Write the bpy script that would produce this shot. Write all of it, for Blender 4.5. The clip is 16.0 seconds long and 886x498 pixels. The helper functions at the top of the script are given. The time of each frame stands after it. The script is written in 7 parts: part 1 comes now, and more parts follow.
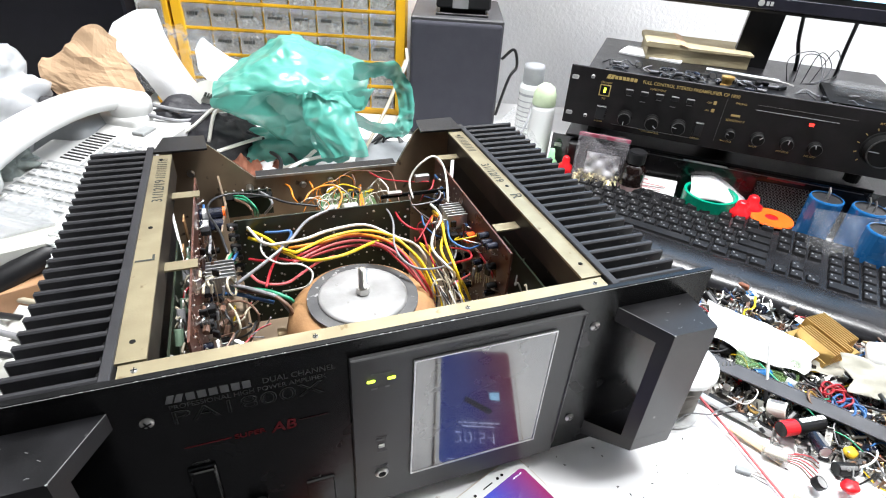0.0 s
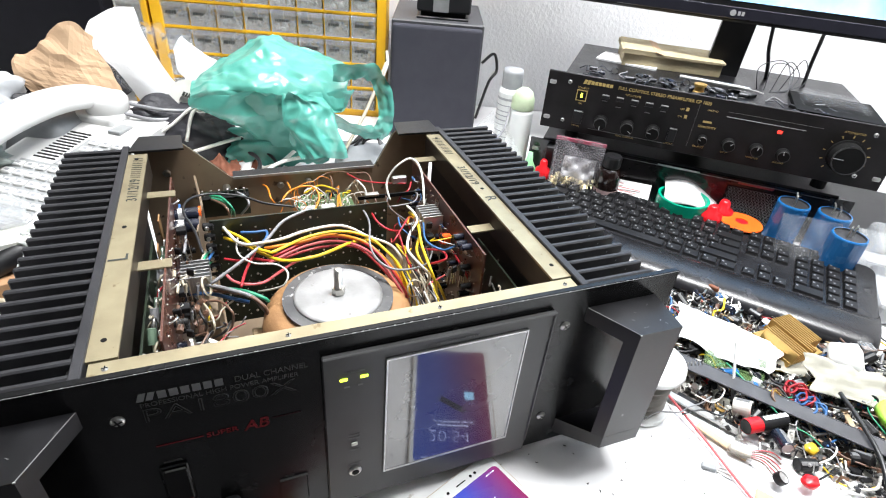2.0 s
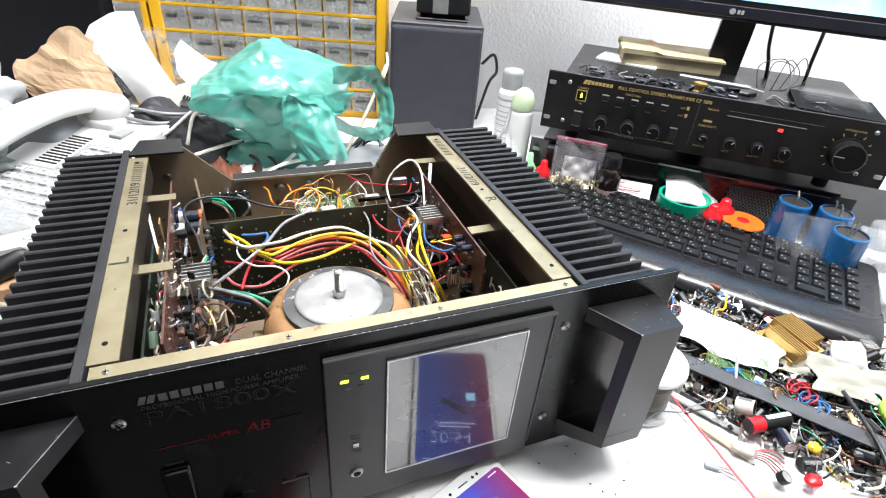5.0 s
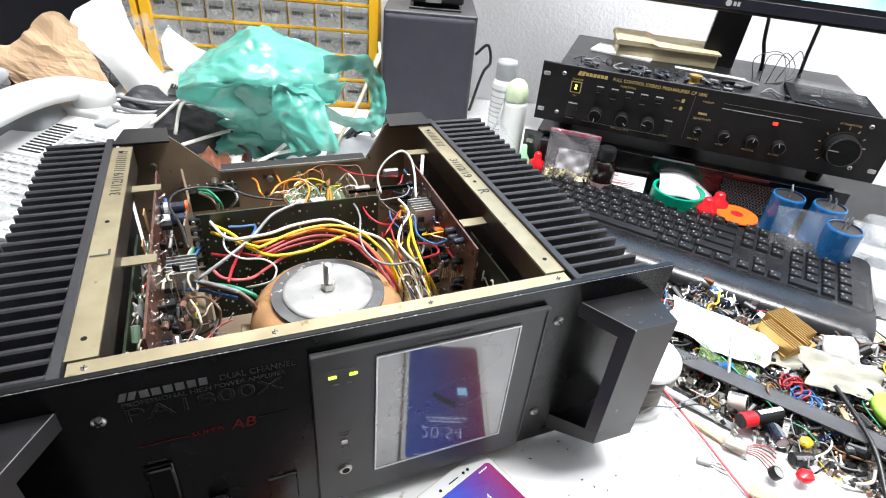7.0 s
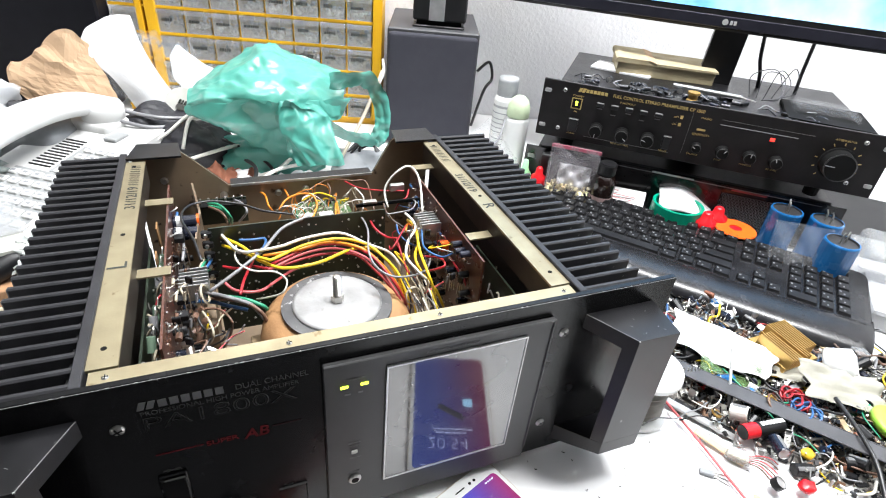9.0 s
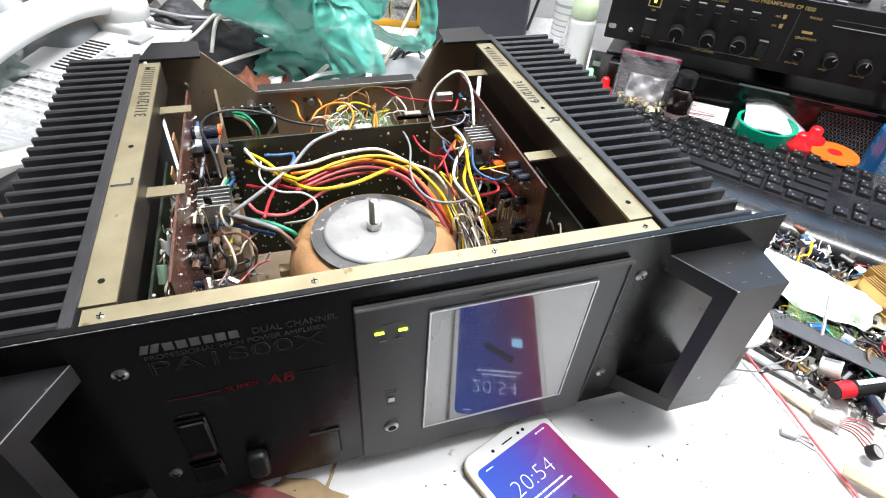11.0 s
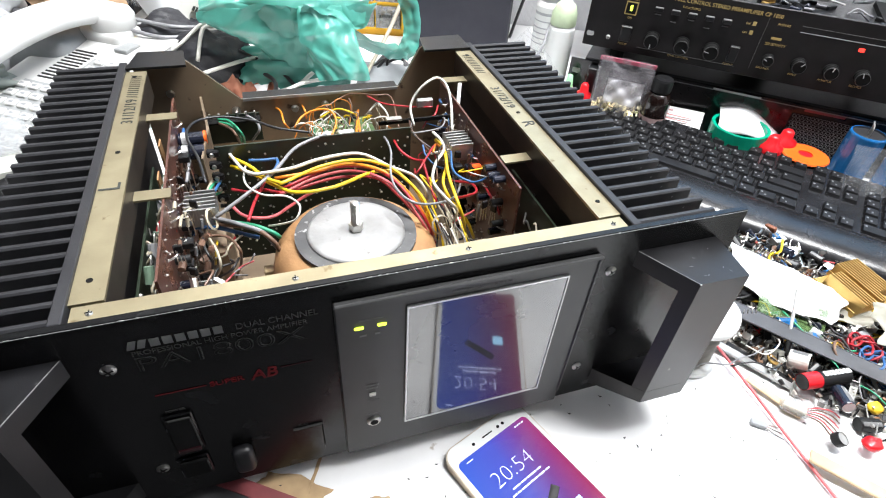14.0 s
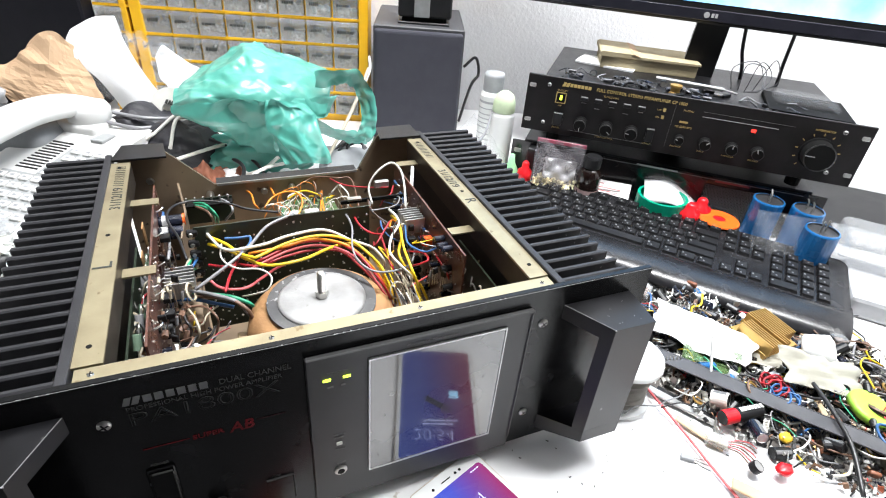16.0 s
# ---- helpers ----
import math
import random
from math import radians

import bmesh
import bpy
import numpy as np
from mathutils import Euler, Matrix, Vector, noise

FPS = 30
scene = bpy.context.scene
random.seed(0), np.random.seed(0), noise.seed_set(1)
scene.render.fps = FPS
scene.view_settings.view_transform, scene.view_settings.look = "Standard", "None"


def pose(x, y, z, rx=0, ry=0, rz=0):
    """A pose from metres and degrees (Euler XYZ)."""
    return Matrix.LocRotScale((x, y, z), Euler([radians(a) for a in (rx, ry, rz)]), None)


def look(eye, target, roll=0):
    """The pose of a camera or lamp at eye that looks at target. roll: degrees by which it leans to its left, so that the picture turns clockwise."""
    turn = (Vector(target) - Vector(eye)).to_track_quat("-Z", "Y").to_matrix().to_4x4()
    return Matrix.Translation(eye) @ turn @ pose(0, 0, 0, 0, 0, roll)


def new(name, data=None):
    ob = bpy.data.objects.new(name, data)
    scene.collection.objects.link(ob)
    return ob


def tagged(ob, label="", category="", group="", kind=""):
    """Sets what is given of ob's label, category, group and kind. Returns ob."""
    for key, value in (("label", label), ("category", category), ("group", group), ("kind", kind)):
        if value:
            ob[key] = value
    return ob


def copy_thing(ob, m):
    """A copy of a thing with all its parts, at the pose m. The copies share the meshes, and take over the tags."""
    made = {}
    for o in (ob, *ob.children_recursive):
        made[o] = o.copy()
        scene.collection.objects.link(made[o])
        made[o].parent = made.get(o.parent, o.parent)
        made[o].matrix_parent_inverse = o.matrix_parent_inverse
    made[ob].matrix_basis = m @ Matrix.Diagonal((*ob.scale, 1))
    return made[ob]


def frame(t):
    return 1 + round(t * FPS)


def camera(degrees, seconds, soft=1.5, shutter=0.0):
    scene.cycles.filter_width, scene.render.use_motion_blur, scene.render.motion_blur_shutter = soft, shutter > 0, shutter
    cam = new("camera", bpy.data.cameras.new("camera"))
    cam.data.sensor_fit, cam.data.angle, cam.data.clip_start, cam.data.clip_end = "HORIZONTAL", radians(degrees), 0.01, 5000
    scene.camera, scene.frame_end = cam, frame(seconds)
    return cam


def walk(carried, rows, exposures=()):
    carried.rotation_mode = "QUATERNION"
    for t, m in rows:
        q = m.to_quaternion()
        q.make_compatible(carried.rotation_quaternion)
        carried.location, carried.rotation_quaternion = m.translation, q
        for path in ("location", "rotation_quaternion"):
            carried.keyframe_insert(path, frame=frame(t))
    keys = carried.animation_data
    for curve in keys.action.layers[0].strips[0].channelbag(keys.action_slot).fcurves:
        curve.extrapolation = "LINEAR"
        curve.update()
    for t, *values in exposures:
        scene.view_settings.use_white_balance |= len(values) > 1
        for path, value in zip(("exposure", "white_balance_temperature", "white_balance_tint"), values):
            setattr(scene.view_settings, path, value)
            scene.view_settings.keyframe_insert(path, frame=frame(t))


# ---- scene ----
cam = camera(78.5, 16.0, soft=1.1)
ROWS = [
    (0, (-0.07025, -0.23416, 0.40817), (-0.00835, -0.07980, 0.29709), 4.00),
    (0.5, (-0.06822, -0.23869, 0.40908), (-0.00537, -0.08423, 0.29865), 3.83),
    (1, (-0.07041, -0.24197, 0.41492), (-0.00188, -0.08898, 0.30585), 5.81),
    (1.5, (-0.06577, -0.24085, 0.41032), (0.00234, -0.08914, 0.29922), 5.38),
    (2, (-0.06619, -0.24217, 0.41160), (0.00168, -0.08955, 0.30160), 5.49),
    (2.5, (-0.07069, -0.24047, 0.41183), (-0.00269, -0.08746, 0.30244), 5.85),
    (3, (-0.06666, -0.24001, 0.41056), (0.00243, -0.08856, 0.29970), 5.78),
    (3.5, (-0.06567, -0.24375, 0.41181), (0.00350, -0.09147, 0.30213), 5.35),
    (4, (-0.06726, -0.24603, 0.41352), (0.00297, -0.09381, 0.30446), 5.75),
    (4.2, (-0.06675, -0.24255, 0.41201), (0.00241, -0.09038, 0.30219), 5.54),
    (6.3, (-0.06431, -0.24337, 0.41147), (0.00226, -0.08928, 0.30273), 4.67),
    (6.5, (-0.06928, -0.22779, 0.40865), (0.00045, -0.07942, 0.29410), 7.34),
    (7, (-0.06059, -0.23683, 0.40787), (0.00853, -0.08614, 0.29600), 5.66),
    (7.5, (-0.06488, -0.24701, 0.41545), (0.00362, -0.09284, 0.30803), 4.78),
    (8, (-0.05904, -0.24523, 0.40968), (0.01313, -0.09350, 0.30119), 5.76),
    (8.5, (-0.06053, -0.24469, 0.40905), (0.00991, -0.09230, 0.30035), 5.23),
    (9, (-0.07047, -0.24187, 0.41242), (-0.00018, -0.08871, 0.30471), 5.74),
    (9.5, (-0.06921, -0.21155, 0.38977), (-0.00264, -0.06501, 0.27104), 5.83),
    (10, (-0.06896, -0.19864, 0.38679), (-0.01254, -0.05332, 0.26150), 5.26),
    (10.2, (-0.06329, -0.18850, 0.37884), (-0.01386, -0.04641, 0.24706), 4.43),
    (12.3, (-0.05052, -0.20045, 0.38163), (0.00436, -0.06110, 0.24908), 4.51),
    (12.5, (-0.04970, -0.20375, 0.38372), (0.00533, -0.06309, 0.25263), 4.34),
    (13, (-0.05078, -0.20309, 0.38349), (0.00384, -0.06215, 0.25253), 4.37),
    (13.5, (-0.05147, -0.20347, 0.38334), (0.00332, -0.06267, 0.25229), 4.76),
    (14, (-0.05103, -0.20463, 0.38496), (0.00371, -0.06336, 0.25440), 4.64),
    (14.5, (-0.05151, -0.21001, 0.38730), (0.00556, -0.06667, 0.26004), 4.55),
    (15, (-0.05687, -0.22259, 0.39693), (0.00616, -0.07658, 0.27566), 5.57),
    (15.5, (-0.06660, -0.23252, 0.40829), (-0.00053, -0.08160, 0.29490), 6.11),
    (16, (-0.06306, -0.25283, 0.41715), (0.00856, -0.10116, 0.30822), 5.10),
]
walk(cam, [(t, look(eye, target, roll)) for t, eye, target, roll in ROWS])

# world, lamps and exposure
scene.view_settings.exposure = 0.97
world = bpy.data.worlds.new("room_world")
scene.world = world
world.use_nodes = True
world.node_tree.nodes["Background"].inputs[0].default_value = (0.9, 0.95, 1.0, 1)
world.node_tree.nodes["Background"].inputs[1].default_value = 0.02


def area_lamp(name, eye, target, sx, sy, watts, colour):
    data = bpy.data.lights.new(name, "AREA")
    data.shape, data.size, data.size_y, data.energy, data.color = "RECTANGLE", sx, sy, watts, colour
    ob = new(name, data)
    ob.matrix_world = look(eye, target)
    return ob


area_lamp("ceiling_tube_light", (0.40, 0.16, 1.93), (0.38, 0.14, 0.0), 1.4, 0.30, 52.0, (0.98, 0.99, 1.0))
# added weak fill from the right front, not a known lamp of the room
area_lamp("ceiling_tube_light", (1.25, -0.50, 1.93), (0.55, -0.10, 0.0), 0.9, 0.22, 3.5, (0.98, 0.99, 1.0))

# ---- materials ----
MATS = {}


def mat(name, c, c2=None, rough=0.5, metal=0.0, scale=40.0, fine=400.0, bump=0.1, spec=0.5, alpha=1.0, trans=0.0, emit=0.0, island=0.0, wear=None, coat=0.0, deep=0.001, folds=0.0):
    """Procedural surface: two colours mixed by broad and fine noise, roughness variation, fine bump, optional light wear spots."""
    if name in MATS:
        return MATS[name]
    m = bpy.data.materials.new(name)
    m.use_nodes = True
    nt = m.node_tree
    N, L = nt.nodes, nt.links
    b = N["Principled BSDF"]
    c2 = c2 or tuple(v * 0.8 for v in c)
    geo = N.new("ShaderNodeTexCoord")
    n1 = N.new("ShaderNodeTexNoise")
    n1.inputs["Scale"].default_value, n1.inputs["Detail"].default_value = scale, 6
    n2 = N.new("ShaderNodeTexNoise")
    n2.inputs["Scale"].default_value, n2.inputs["Detail"].default_value = fine, 3
    L.new(geo.outputs["Object"], n1.inputs["Vector"])
    L.new(geo.outputs["Object"], n2.inputs["Vector"])
    mr = N.new("ShaderNodeMapRange")
    mr.inputs[1].default_value, mr.inputs[2].default_value = 0.35, 0.65
    L.new(n1.outputs["Fac"], mr.inputs[0])
    mix = N.new("ShaderNodeMix")
    mix.data_type = "RGBA"
    mix.inputs["A"].default_value, mix.inputs["B"].default_value = (*c, 1), (*c2, 1)
    L.new(mr.outputs[0], mix.inputs["Factor"])
    col = mix.outputs["Result"]
    if island:
        hue = N.new("ShaderNodeHueSaturation")
        info = N.new("ShaderNodeNewGeometry")
        mm = N.new("ShaderNodeMapRange")
        mm.inputs[3].default_value, mm.inputs[4].default_value = 1 - island, 1 + island
        L.new(info.outputs["Random Per Island"], mm.inputs[0])
        L.new(mm.outputs[0], hue.inputs["Value"])
        L.new(col, hue.inputs["Color"])
        col = hue.outputs["Color"]
    if wear:
        wc, lo = wear
        wr = N.new("ShaderNodeMapRange")
        wr.inputs[1].default_value, wr.inputs[2].default_value = lo, lo + 0.06
        n3 = N.new("ShaderNodeTexNoise")
        n3.inputs["Scale"].default_value, n3.inputs["Detail"].default_value = scale * 3.3, 8
        L.new(geo.outputs["Object"], n3.inputs["Vector"])
        L.new(n3.outputs["Fac"], wr.inputs[0])
        m2 = N.new("ShaderNodeMix")
        m2.data_type = "RGBA"
        m2.inputs["B"].default_value = (*wc, 1)
        L.new(wr.outputs[0], m2.inputs["Factor"])
        L.new(col, m2.inputs["A"])
        col = m2.outputs["Result"]
    L.new(col, b.inputs["Base Color"])
    rr = N.new("ShaderNodeMapRange")
    rr.inputs[3].default_value, rr.inputs[4].default_value = max(0.02, rough - 0.08), min(1, rough + 0.1)
    L.new(n1.outputs["Fac"], rr.inputs[0])
    L.new(rr.outputs[0], b.inputs["Roughness"])
    b.inputs["Metallic"].default_value = metal
    b.inputs["Specular IOR Level"].default_value = spec
    b.inputs["Coat Weight"].default_value = coat
    b.inputs["Alpha"].default_value = alpha
    b.inputs["Transmission Weight"].default_value = trans
    if emit:
        L.new(col, b.inputs["Emission Color"])
        b.inputs["Emission Strength"].default_value = emit
    if bump:
        bp = N.new("ShaderNodeBump")
        bp.inputs["Strength"].default_value, bp.inputs["Distance"].default_value = bump, deep
        L.new(n2.outputs["Fac"], bp.inputs["Height"])
        last = bp.outputs[0]
        if folds:
            vo = N.new("ShaderNodeTexVoronoi")
            vo.feature = "DISTANCE_TO_EDGE"
            vo.inputs["Scale"].default_value = folds
            wob = N.new("ShaderNodeMix")
            wob.data_type = "VECTOR"
            wob.inputs["Factor"].default_value = 0.06
            L.new(geo.outputs["Object"], wob.inputs[4])
            L.new(n1.outputs["Color"], wob.inputs[5])
            L.new(wob.outputs[1], vo.inputs["Vector"])
            b2 = N.new("ShaderNodeBump")
            b2.inputs["Strength"].default_value, b2.inputs["Distance"].default_value = 0.7, 0.25 / folds
            L.new(vo.outputs["Distance"], b2.inputs["Height"])
            L.new(last, b2.inputs["Normal"])
            last = b2.outputs[0]
        L.new(last, b.inputs["Normal"])
    MATS[name] = m
    return m


BLACK = mat("black_painted_steel", (0.0045, 0.0045, 0.005), (0.010, 0.010, 0.0115), spec=0.36, rough=0.33, fine=1500, bump=0.12, wear=((0.13, 0.13, 0.13), 0.72))
PANEL = mat("black_anodised_panel", (0.0035, 0.0035, 0.0038), (0.0055, 0.0055, 0.006), spec=0.26, rough=0.24, fine=2500, bump=0.06)
SUB = mat("dark_grey_panel", (0.036, 0.036, 0.0365), (0.044, 0.044, 0.045), spec=0.4, rough=0.42, fine=2500, bump=0.05)
FIN = mat("black_anodised_fins", (0.019, 0.019, 0.0215), (0.027, 0.027, 0.030), spec=0.3, rough=0.5, fine=900, bump=0.1, wear=((0.3, 0.3, 0.3), 0.73))
BRASS = mat("yellow_passivated_steel", (0.38, 0.33, 0.21), (0.27, 0.23, 0.145), rough=0.38, metal=0.7, scale=25, fine=700, bump=0.08, wear=((0.2, 0.15, 0.08), 0.66))
CHASSIS = mat("brown_passivated_steel", (0.36, 0.275, 0.19), (0.24, 0.18, 0.125), rough=0.33, metal=0.5, scale=18, fine=500, bump=0.05, wear=((0.08, 0.055, 0.04), 0.62))
# rail webs: brown steel with the shade of the gap put into its colour
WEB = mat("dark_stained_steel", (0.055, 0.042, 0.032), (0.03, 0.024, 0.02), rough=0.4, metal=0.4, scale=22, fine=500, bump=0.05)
PCB_BROWN = mat("brown_laminate_board", (0.10, 0.04, 0.026), (0.07, 0.028, 0.02), rough=0.28, scale=60, fine=900, bump=0.05)
PCB_BLACK = mat("dark_green_board", (0.012, 0.018, 0.012), (0.02, 0.03, 0.018), rough=0.3, scale=80, fine=900, bump=0.1)
PCB_GREEN = mat("green_board", (0.045, 0.11, 0.035), (0.13, 0.17, 0.08), rough=0.35, scale=120, fine=900)
STEEL = mat("zinc_steel", (0.62, 0.61, 0.58), (0.5, 0.49, 0.46), rough=0.3, metal=1.0, fine=900)
DULL = mat("dull_tin", (0.5, 0.5, 0.49), (0.34, 0.34, 0.33), rough=0.45, metal=0.8, fine=900)
ALU = mat("raw_aluminium", (0.55, 0.55, 0.55), (0.42, 0.42, 0.42), rough=0.4, metal=0.85, fine=700)
DISCW = mat("white_smeared_disc", (0.33, 0.33, 0.33), (0.19, 0.19, 0.185), rough=0.42, scale=27, fine=300, bump=0.2, wear=((0.16, 0.15, 0.14), 0.655))
RUBBER = mat("grey_rubber", (0.055, 0.055, 0.058), (0.10, 0.10, 0.10), rough=0.7, scale=50, wear=((0.34, 0.34, 0.34), 0.62))
KRAFT = mat("orange_winding_tape", (0.42, 0.23, 0.10), (0.30, 0.16, 0.07), rough=0.65, scale=45, fine=250, bump=0.3)
DIM_INK = mat("faded_grey_ink", (0.048, 0.048, 0.047), rough=0.5, bump=0, spec=0.2)
SUB_INK = mat("faint_grey_ink", (0.15, 0.15, 0.15), rough=0.5, bump=0, spec=0.2)
DULL_RED = mat("dark_red_lens", (0.022, 0.002, 0.004), rough=0.35, bump=0, spec=0.3)
DIM_RED = mat("faded_red_ink", (0.11, 0.004, 0.007), rough=0.5, bump=0, spec=0.2)
MID_INK = mat("worn_silver_ink", (0.13, 0.13, 0.13), rough=0.5, bump=0, spec=0.2)
SILVER_INK = mat("silver_ink", (0.5, 0.5, 0.5), rough=0.4, metal=0.3, bump=0)
GREY_INK = mat("grey_ink", (0.16, 0.16, 0.16), rough=0.4, bump=0)
GOLD_INK = mat("gold_ink", (0.55, 0.4, 0.14), rough=0.4, metal=0.2, bump=0)
RED_INK = mat("red_ink", (0.45, 0.02, 0.03), rough=0.4, bump=0)
PEN = mat("felt_pen", (0.03, 0.035, 0.03), rough=0.6, bump=0)
LED_Y = mat("green_yellow_led", (0.75, 1.0, 0.05), (0.7, 1.0, 0.05), emit=2.2, bump=0)
LED_R = mat("red_led", (1.0, 0.03, 0.02), emit=1.6, bump=0)
BLACKP = mat("black_plastic", (0.008, 0.008, 0.009), (0.012, 0.012, 0.013), spec=0.28, rough=0.38, fine=1800, bump=0.1)
BLACKM = mat("matt_black", (0.005, 0.005, 0.005), (0.008, 0.008, 0.008), spec=0.12, rough=0.7)
WHITEP = mat("white_plastic", (0.72, 0.73, 0.72), (0.66, 0.67, 0.66), rough=0.4, scale=20, bump=0.04)
CREAM = mat("aged_white_plastic", (0.62, 0.62, 0.58), (0.55, 0.55, 0.5), rough=0.45)
PAPER = mat("white_paper", (0.8, 0.8, 0.8), (0.74, 0.74, 0.75), rough=0.85, scale=15, fine=200, bump=0.15)
KRAFTP = mat("brown_paper", (0.50, 0.34, 0.21), (0.42, 0.28, 0.17), rough=0.85, scale=18, fine=200, bump=0.25)
CARD = mat("tan_card", (0.42, 0.36, 0.23), (0.36, 0.30, 0.18), rough=0.8)
DESKW = mat("worn_white_laminate", (0.80, 0.80, 0.80), (0.72, 0.72, 0.72), rough=0.4, scale=14, fine=250, bump=0.1, wear=((0.36, 0.31, 0.25), 0.685))
WALLW = mat("rough_white_plaster", (0.86, 0.86, 0.87), (0.80, 0.80, 0.82), rough=0.9, scale=6, fine=150, bump=0.6, deep=0.003)
GREYP = mat("grey_plastic", (0.28, 0.29, 0.30), (0.23, 0.24, 0.25), rough=0.5)
YELLOWP = mat("yellow_plastic", (0.85, 0.47, 0.01), (0.75, 0.4, 0.01), rough=0.4, scale=12, bump=0.05)
CHARCOAL = mat("charcoal_cloth", (0.03, 0.03, 0.042), (0.038, 0.038, 0.05), rough=0.85, fine=1800, bump=0.4)
VINYL = mat("black_wood_vinyl", (0.045, 0.045, 0.05), (0.06, 0.06, 0.065), rough=0.55, fine=600, bump=0.15)
BLUECAP = mat("blue_sleeve", (0.010, 0.11, 0.30), (0.014, 0.13, 0.35), rough=0.25, coat=0.3, bump=0.03)
NAVYCAP = mat("navy_sleeve", (0.009, 0.011, 0.020), (0.014, 0.016, 0.030), rough=0.25, bump=0.03)
REDP = mat("red_plastic", (0.65, 0.012, 0.02), (0.55, 0.01, 0.015), rough=0.3, bump=0.03)
ORANGEP = mat("orange_plastic", (0.85, 0.13, 0.015), (0.78, 0.11, 0.01), rough=0.35, bump=0.03)
GREENP = mat("green_plastic", (0.0, 0.28, 0.16), (0.0, 0.33, 0.2), rough=0.3, bump=0.03)
LIME = mat("lime_plastic", (0.4, 0.75, 0.08), rough=0.4, bump=0.03)
TEAL = mat("teal_film", (0.085, 0.37, 0.30), (0.07, 0.32, 0.255), rough=0.30, scale=14, fine=160, bump=0.35, alpha=0.91, coat=0.25, folds=0.0)
GOLDA = mat("gold_anodised", (0.62, 0.40, 0.13), (0.52, 0.32, 0.09), rough=0.35, metal=0.6, bump=0.05)


def film(name, c, alpha, rough=0.15):
    m = mat(name, c, rough=rough, alpha=alpha, scale=25, fine=120, bump=0.5, coat=0.5)
    return m


CLEAR = film("clear_film", (0.8, 0.82, 0.84), 0.06, 0.10)
TUB = film("clear_tub_plastic", (0.62, 0.64, 0.65), 0.28, 0.25)
HAZE = film("hazy_drawer_plastic", (0.62, 0.62, 0.60), 0.34, 0.3)
GLASS = mat("smoked_window", (0.055, 0.055, 0.058), (0.07, 0.07, 0.072), rough=0.06, spec=0.9, coat=1.0, bump=0.0, scale=30, wear=((0.3, 0.3, 0.3), 0.76))
WIRES = {k: mat(k + "_wire", c, rough=0.35, bump=0.02) for k, c in dict(
    yellow=(0.8, 0.55, 0.02), orange=(0.8, 0.25, 0.02), red=(0.42, 0.022, 0.032), pink=(0.65, 0.12, 0.13), white=(0.72, 0.7, 0.64), grey=(0.25, 0.25, 0.26),
    black=(0.02, 0.02, 0.022), blue=(0.035, 0.12, 0.30), green=(0.03, 0.3, 0.16), brown=(0.16, 0.09, 0.06), beige=(0.45, 0.4, 0.3), purple=(0.2, 0.1, 0.2)).items()}


# ---- modelling helpers ----
def thing(name, m, label, category, group="", kind=""):
    ob = new(name)
    ob.matrix_basis = m
    ob.empty_display_size = 0.01
    return tagged(ob, label, category, group, kind)


def mesh_ob(name, bm, material, smooth=False):
    me = bpy.data.meshes.new(name)
    bm.normal_update()
    bm.to_mesh(me)
    bm.free()
    for mm in (material if isinstance(material, (list, tuple)) else [material]):
        me.materials.append(mm)
    if smooth:
        for p in me.polygons:
            p.use_smooth = True
    return new(name, me)


def part(name, bm, material, parent, label="", smooth=False):
    ob = mesh_ob(name, bm, material, smooth)
    ob.parent = parent
    if label:
        tagged(ob, label)
    return ob


def share(ob, m):
    """Another object on the same mesh under the same parent, at the local pose m."""
    o = ob.copy()
    scene.collection.objects.link(o)
    o.matrix_basis = m
    return o


def box(bm, x0, x1, y0, y1, z0, z1, bevel=0.0, m=None, seg=1):
    r = bmesh.ops.create_cube(bm, size=1.0)["verts"]
    for v in r:
        v.co = Vector((x0 + (v.co.x + 0.5) * (x1 - x0), y0 + (v.co.y + 0.5) * (y1 - y0), z0 + (v.co.z + 0.5) * (z1 - z0)))
    if bevel:
        es = list({e for v in r for e in v.link_edges})
        g = bmesh.ops.bevel(bm, geom=es, offset=bevel, segments=seg, affect="EDGES", profile=0.5)
        r = list({v for f in g["faces"] for v in f.verts} | {v for v in r if v.is_valid})
    if m is not None:
        bmesh.ops.transform(bm, matrix=m, verts=r)
    return bm


def B(*a, **k):
    return box(bmesh.new(), *a, **k)


def prism(pts, z0, z1, m=None, bm=None):
    """Extrude a polygon given in x, y from z0 to z1."""
    bm = bm or bmesh.new()
    n = len(pts)
    turn = sum(pts[i][0] * pts[(i + 1) % n][1] - pts[(i + 1) % n][0] * pts[i][1] for i in range(n))
    if (turn < 0) != (z1 < z0):
        pts = pts[::-1]
    m = m or Matrix()
    lo = [bm.verts.new(m @ Vector((x, y, z0))) for x, y in pts]
    hi = [bm.verts.new(m @ Vector((x, y, z1))) for x, y in pts]
    fs = [bm.faces.new(lo[::-1]), bm.faces.new(hi)]
    for i in range(n):
        fs.append(bm.faces.new((lo[i], lo[(i + 1) % n], hi[(i + 1) % n], hi[i])))
    return bm


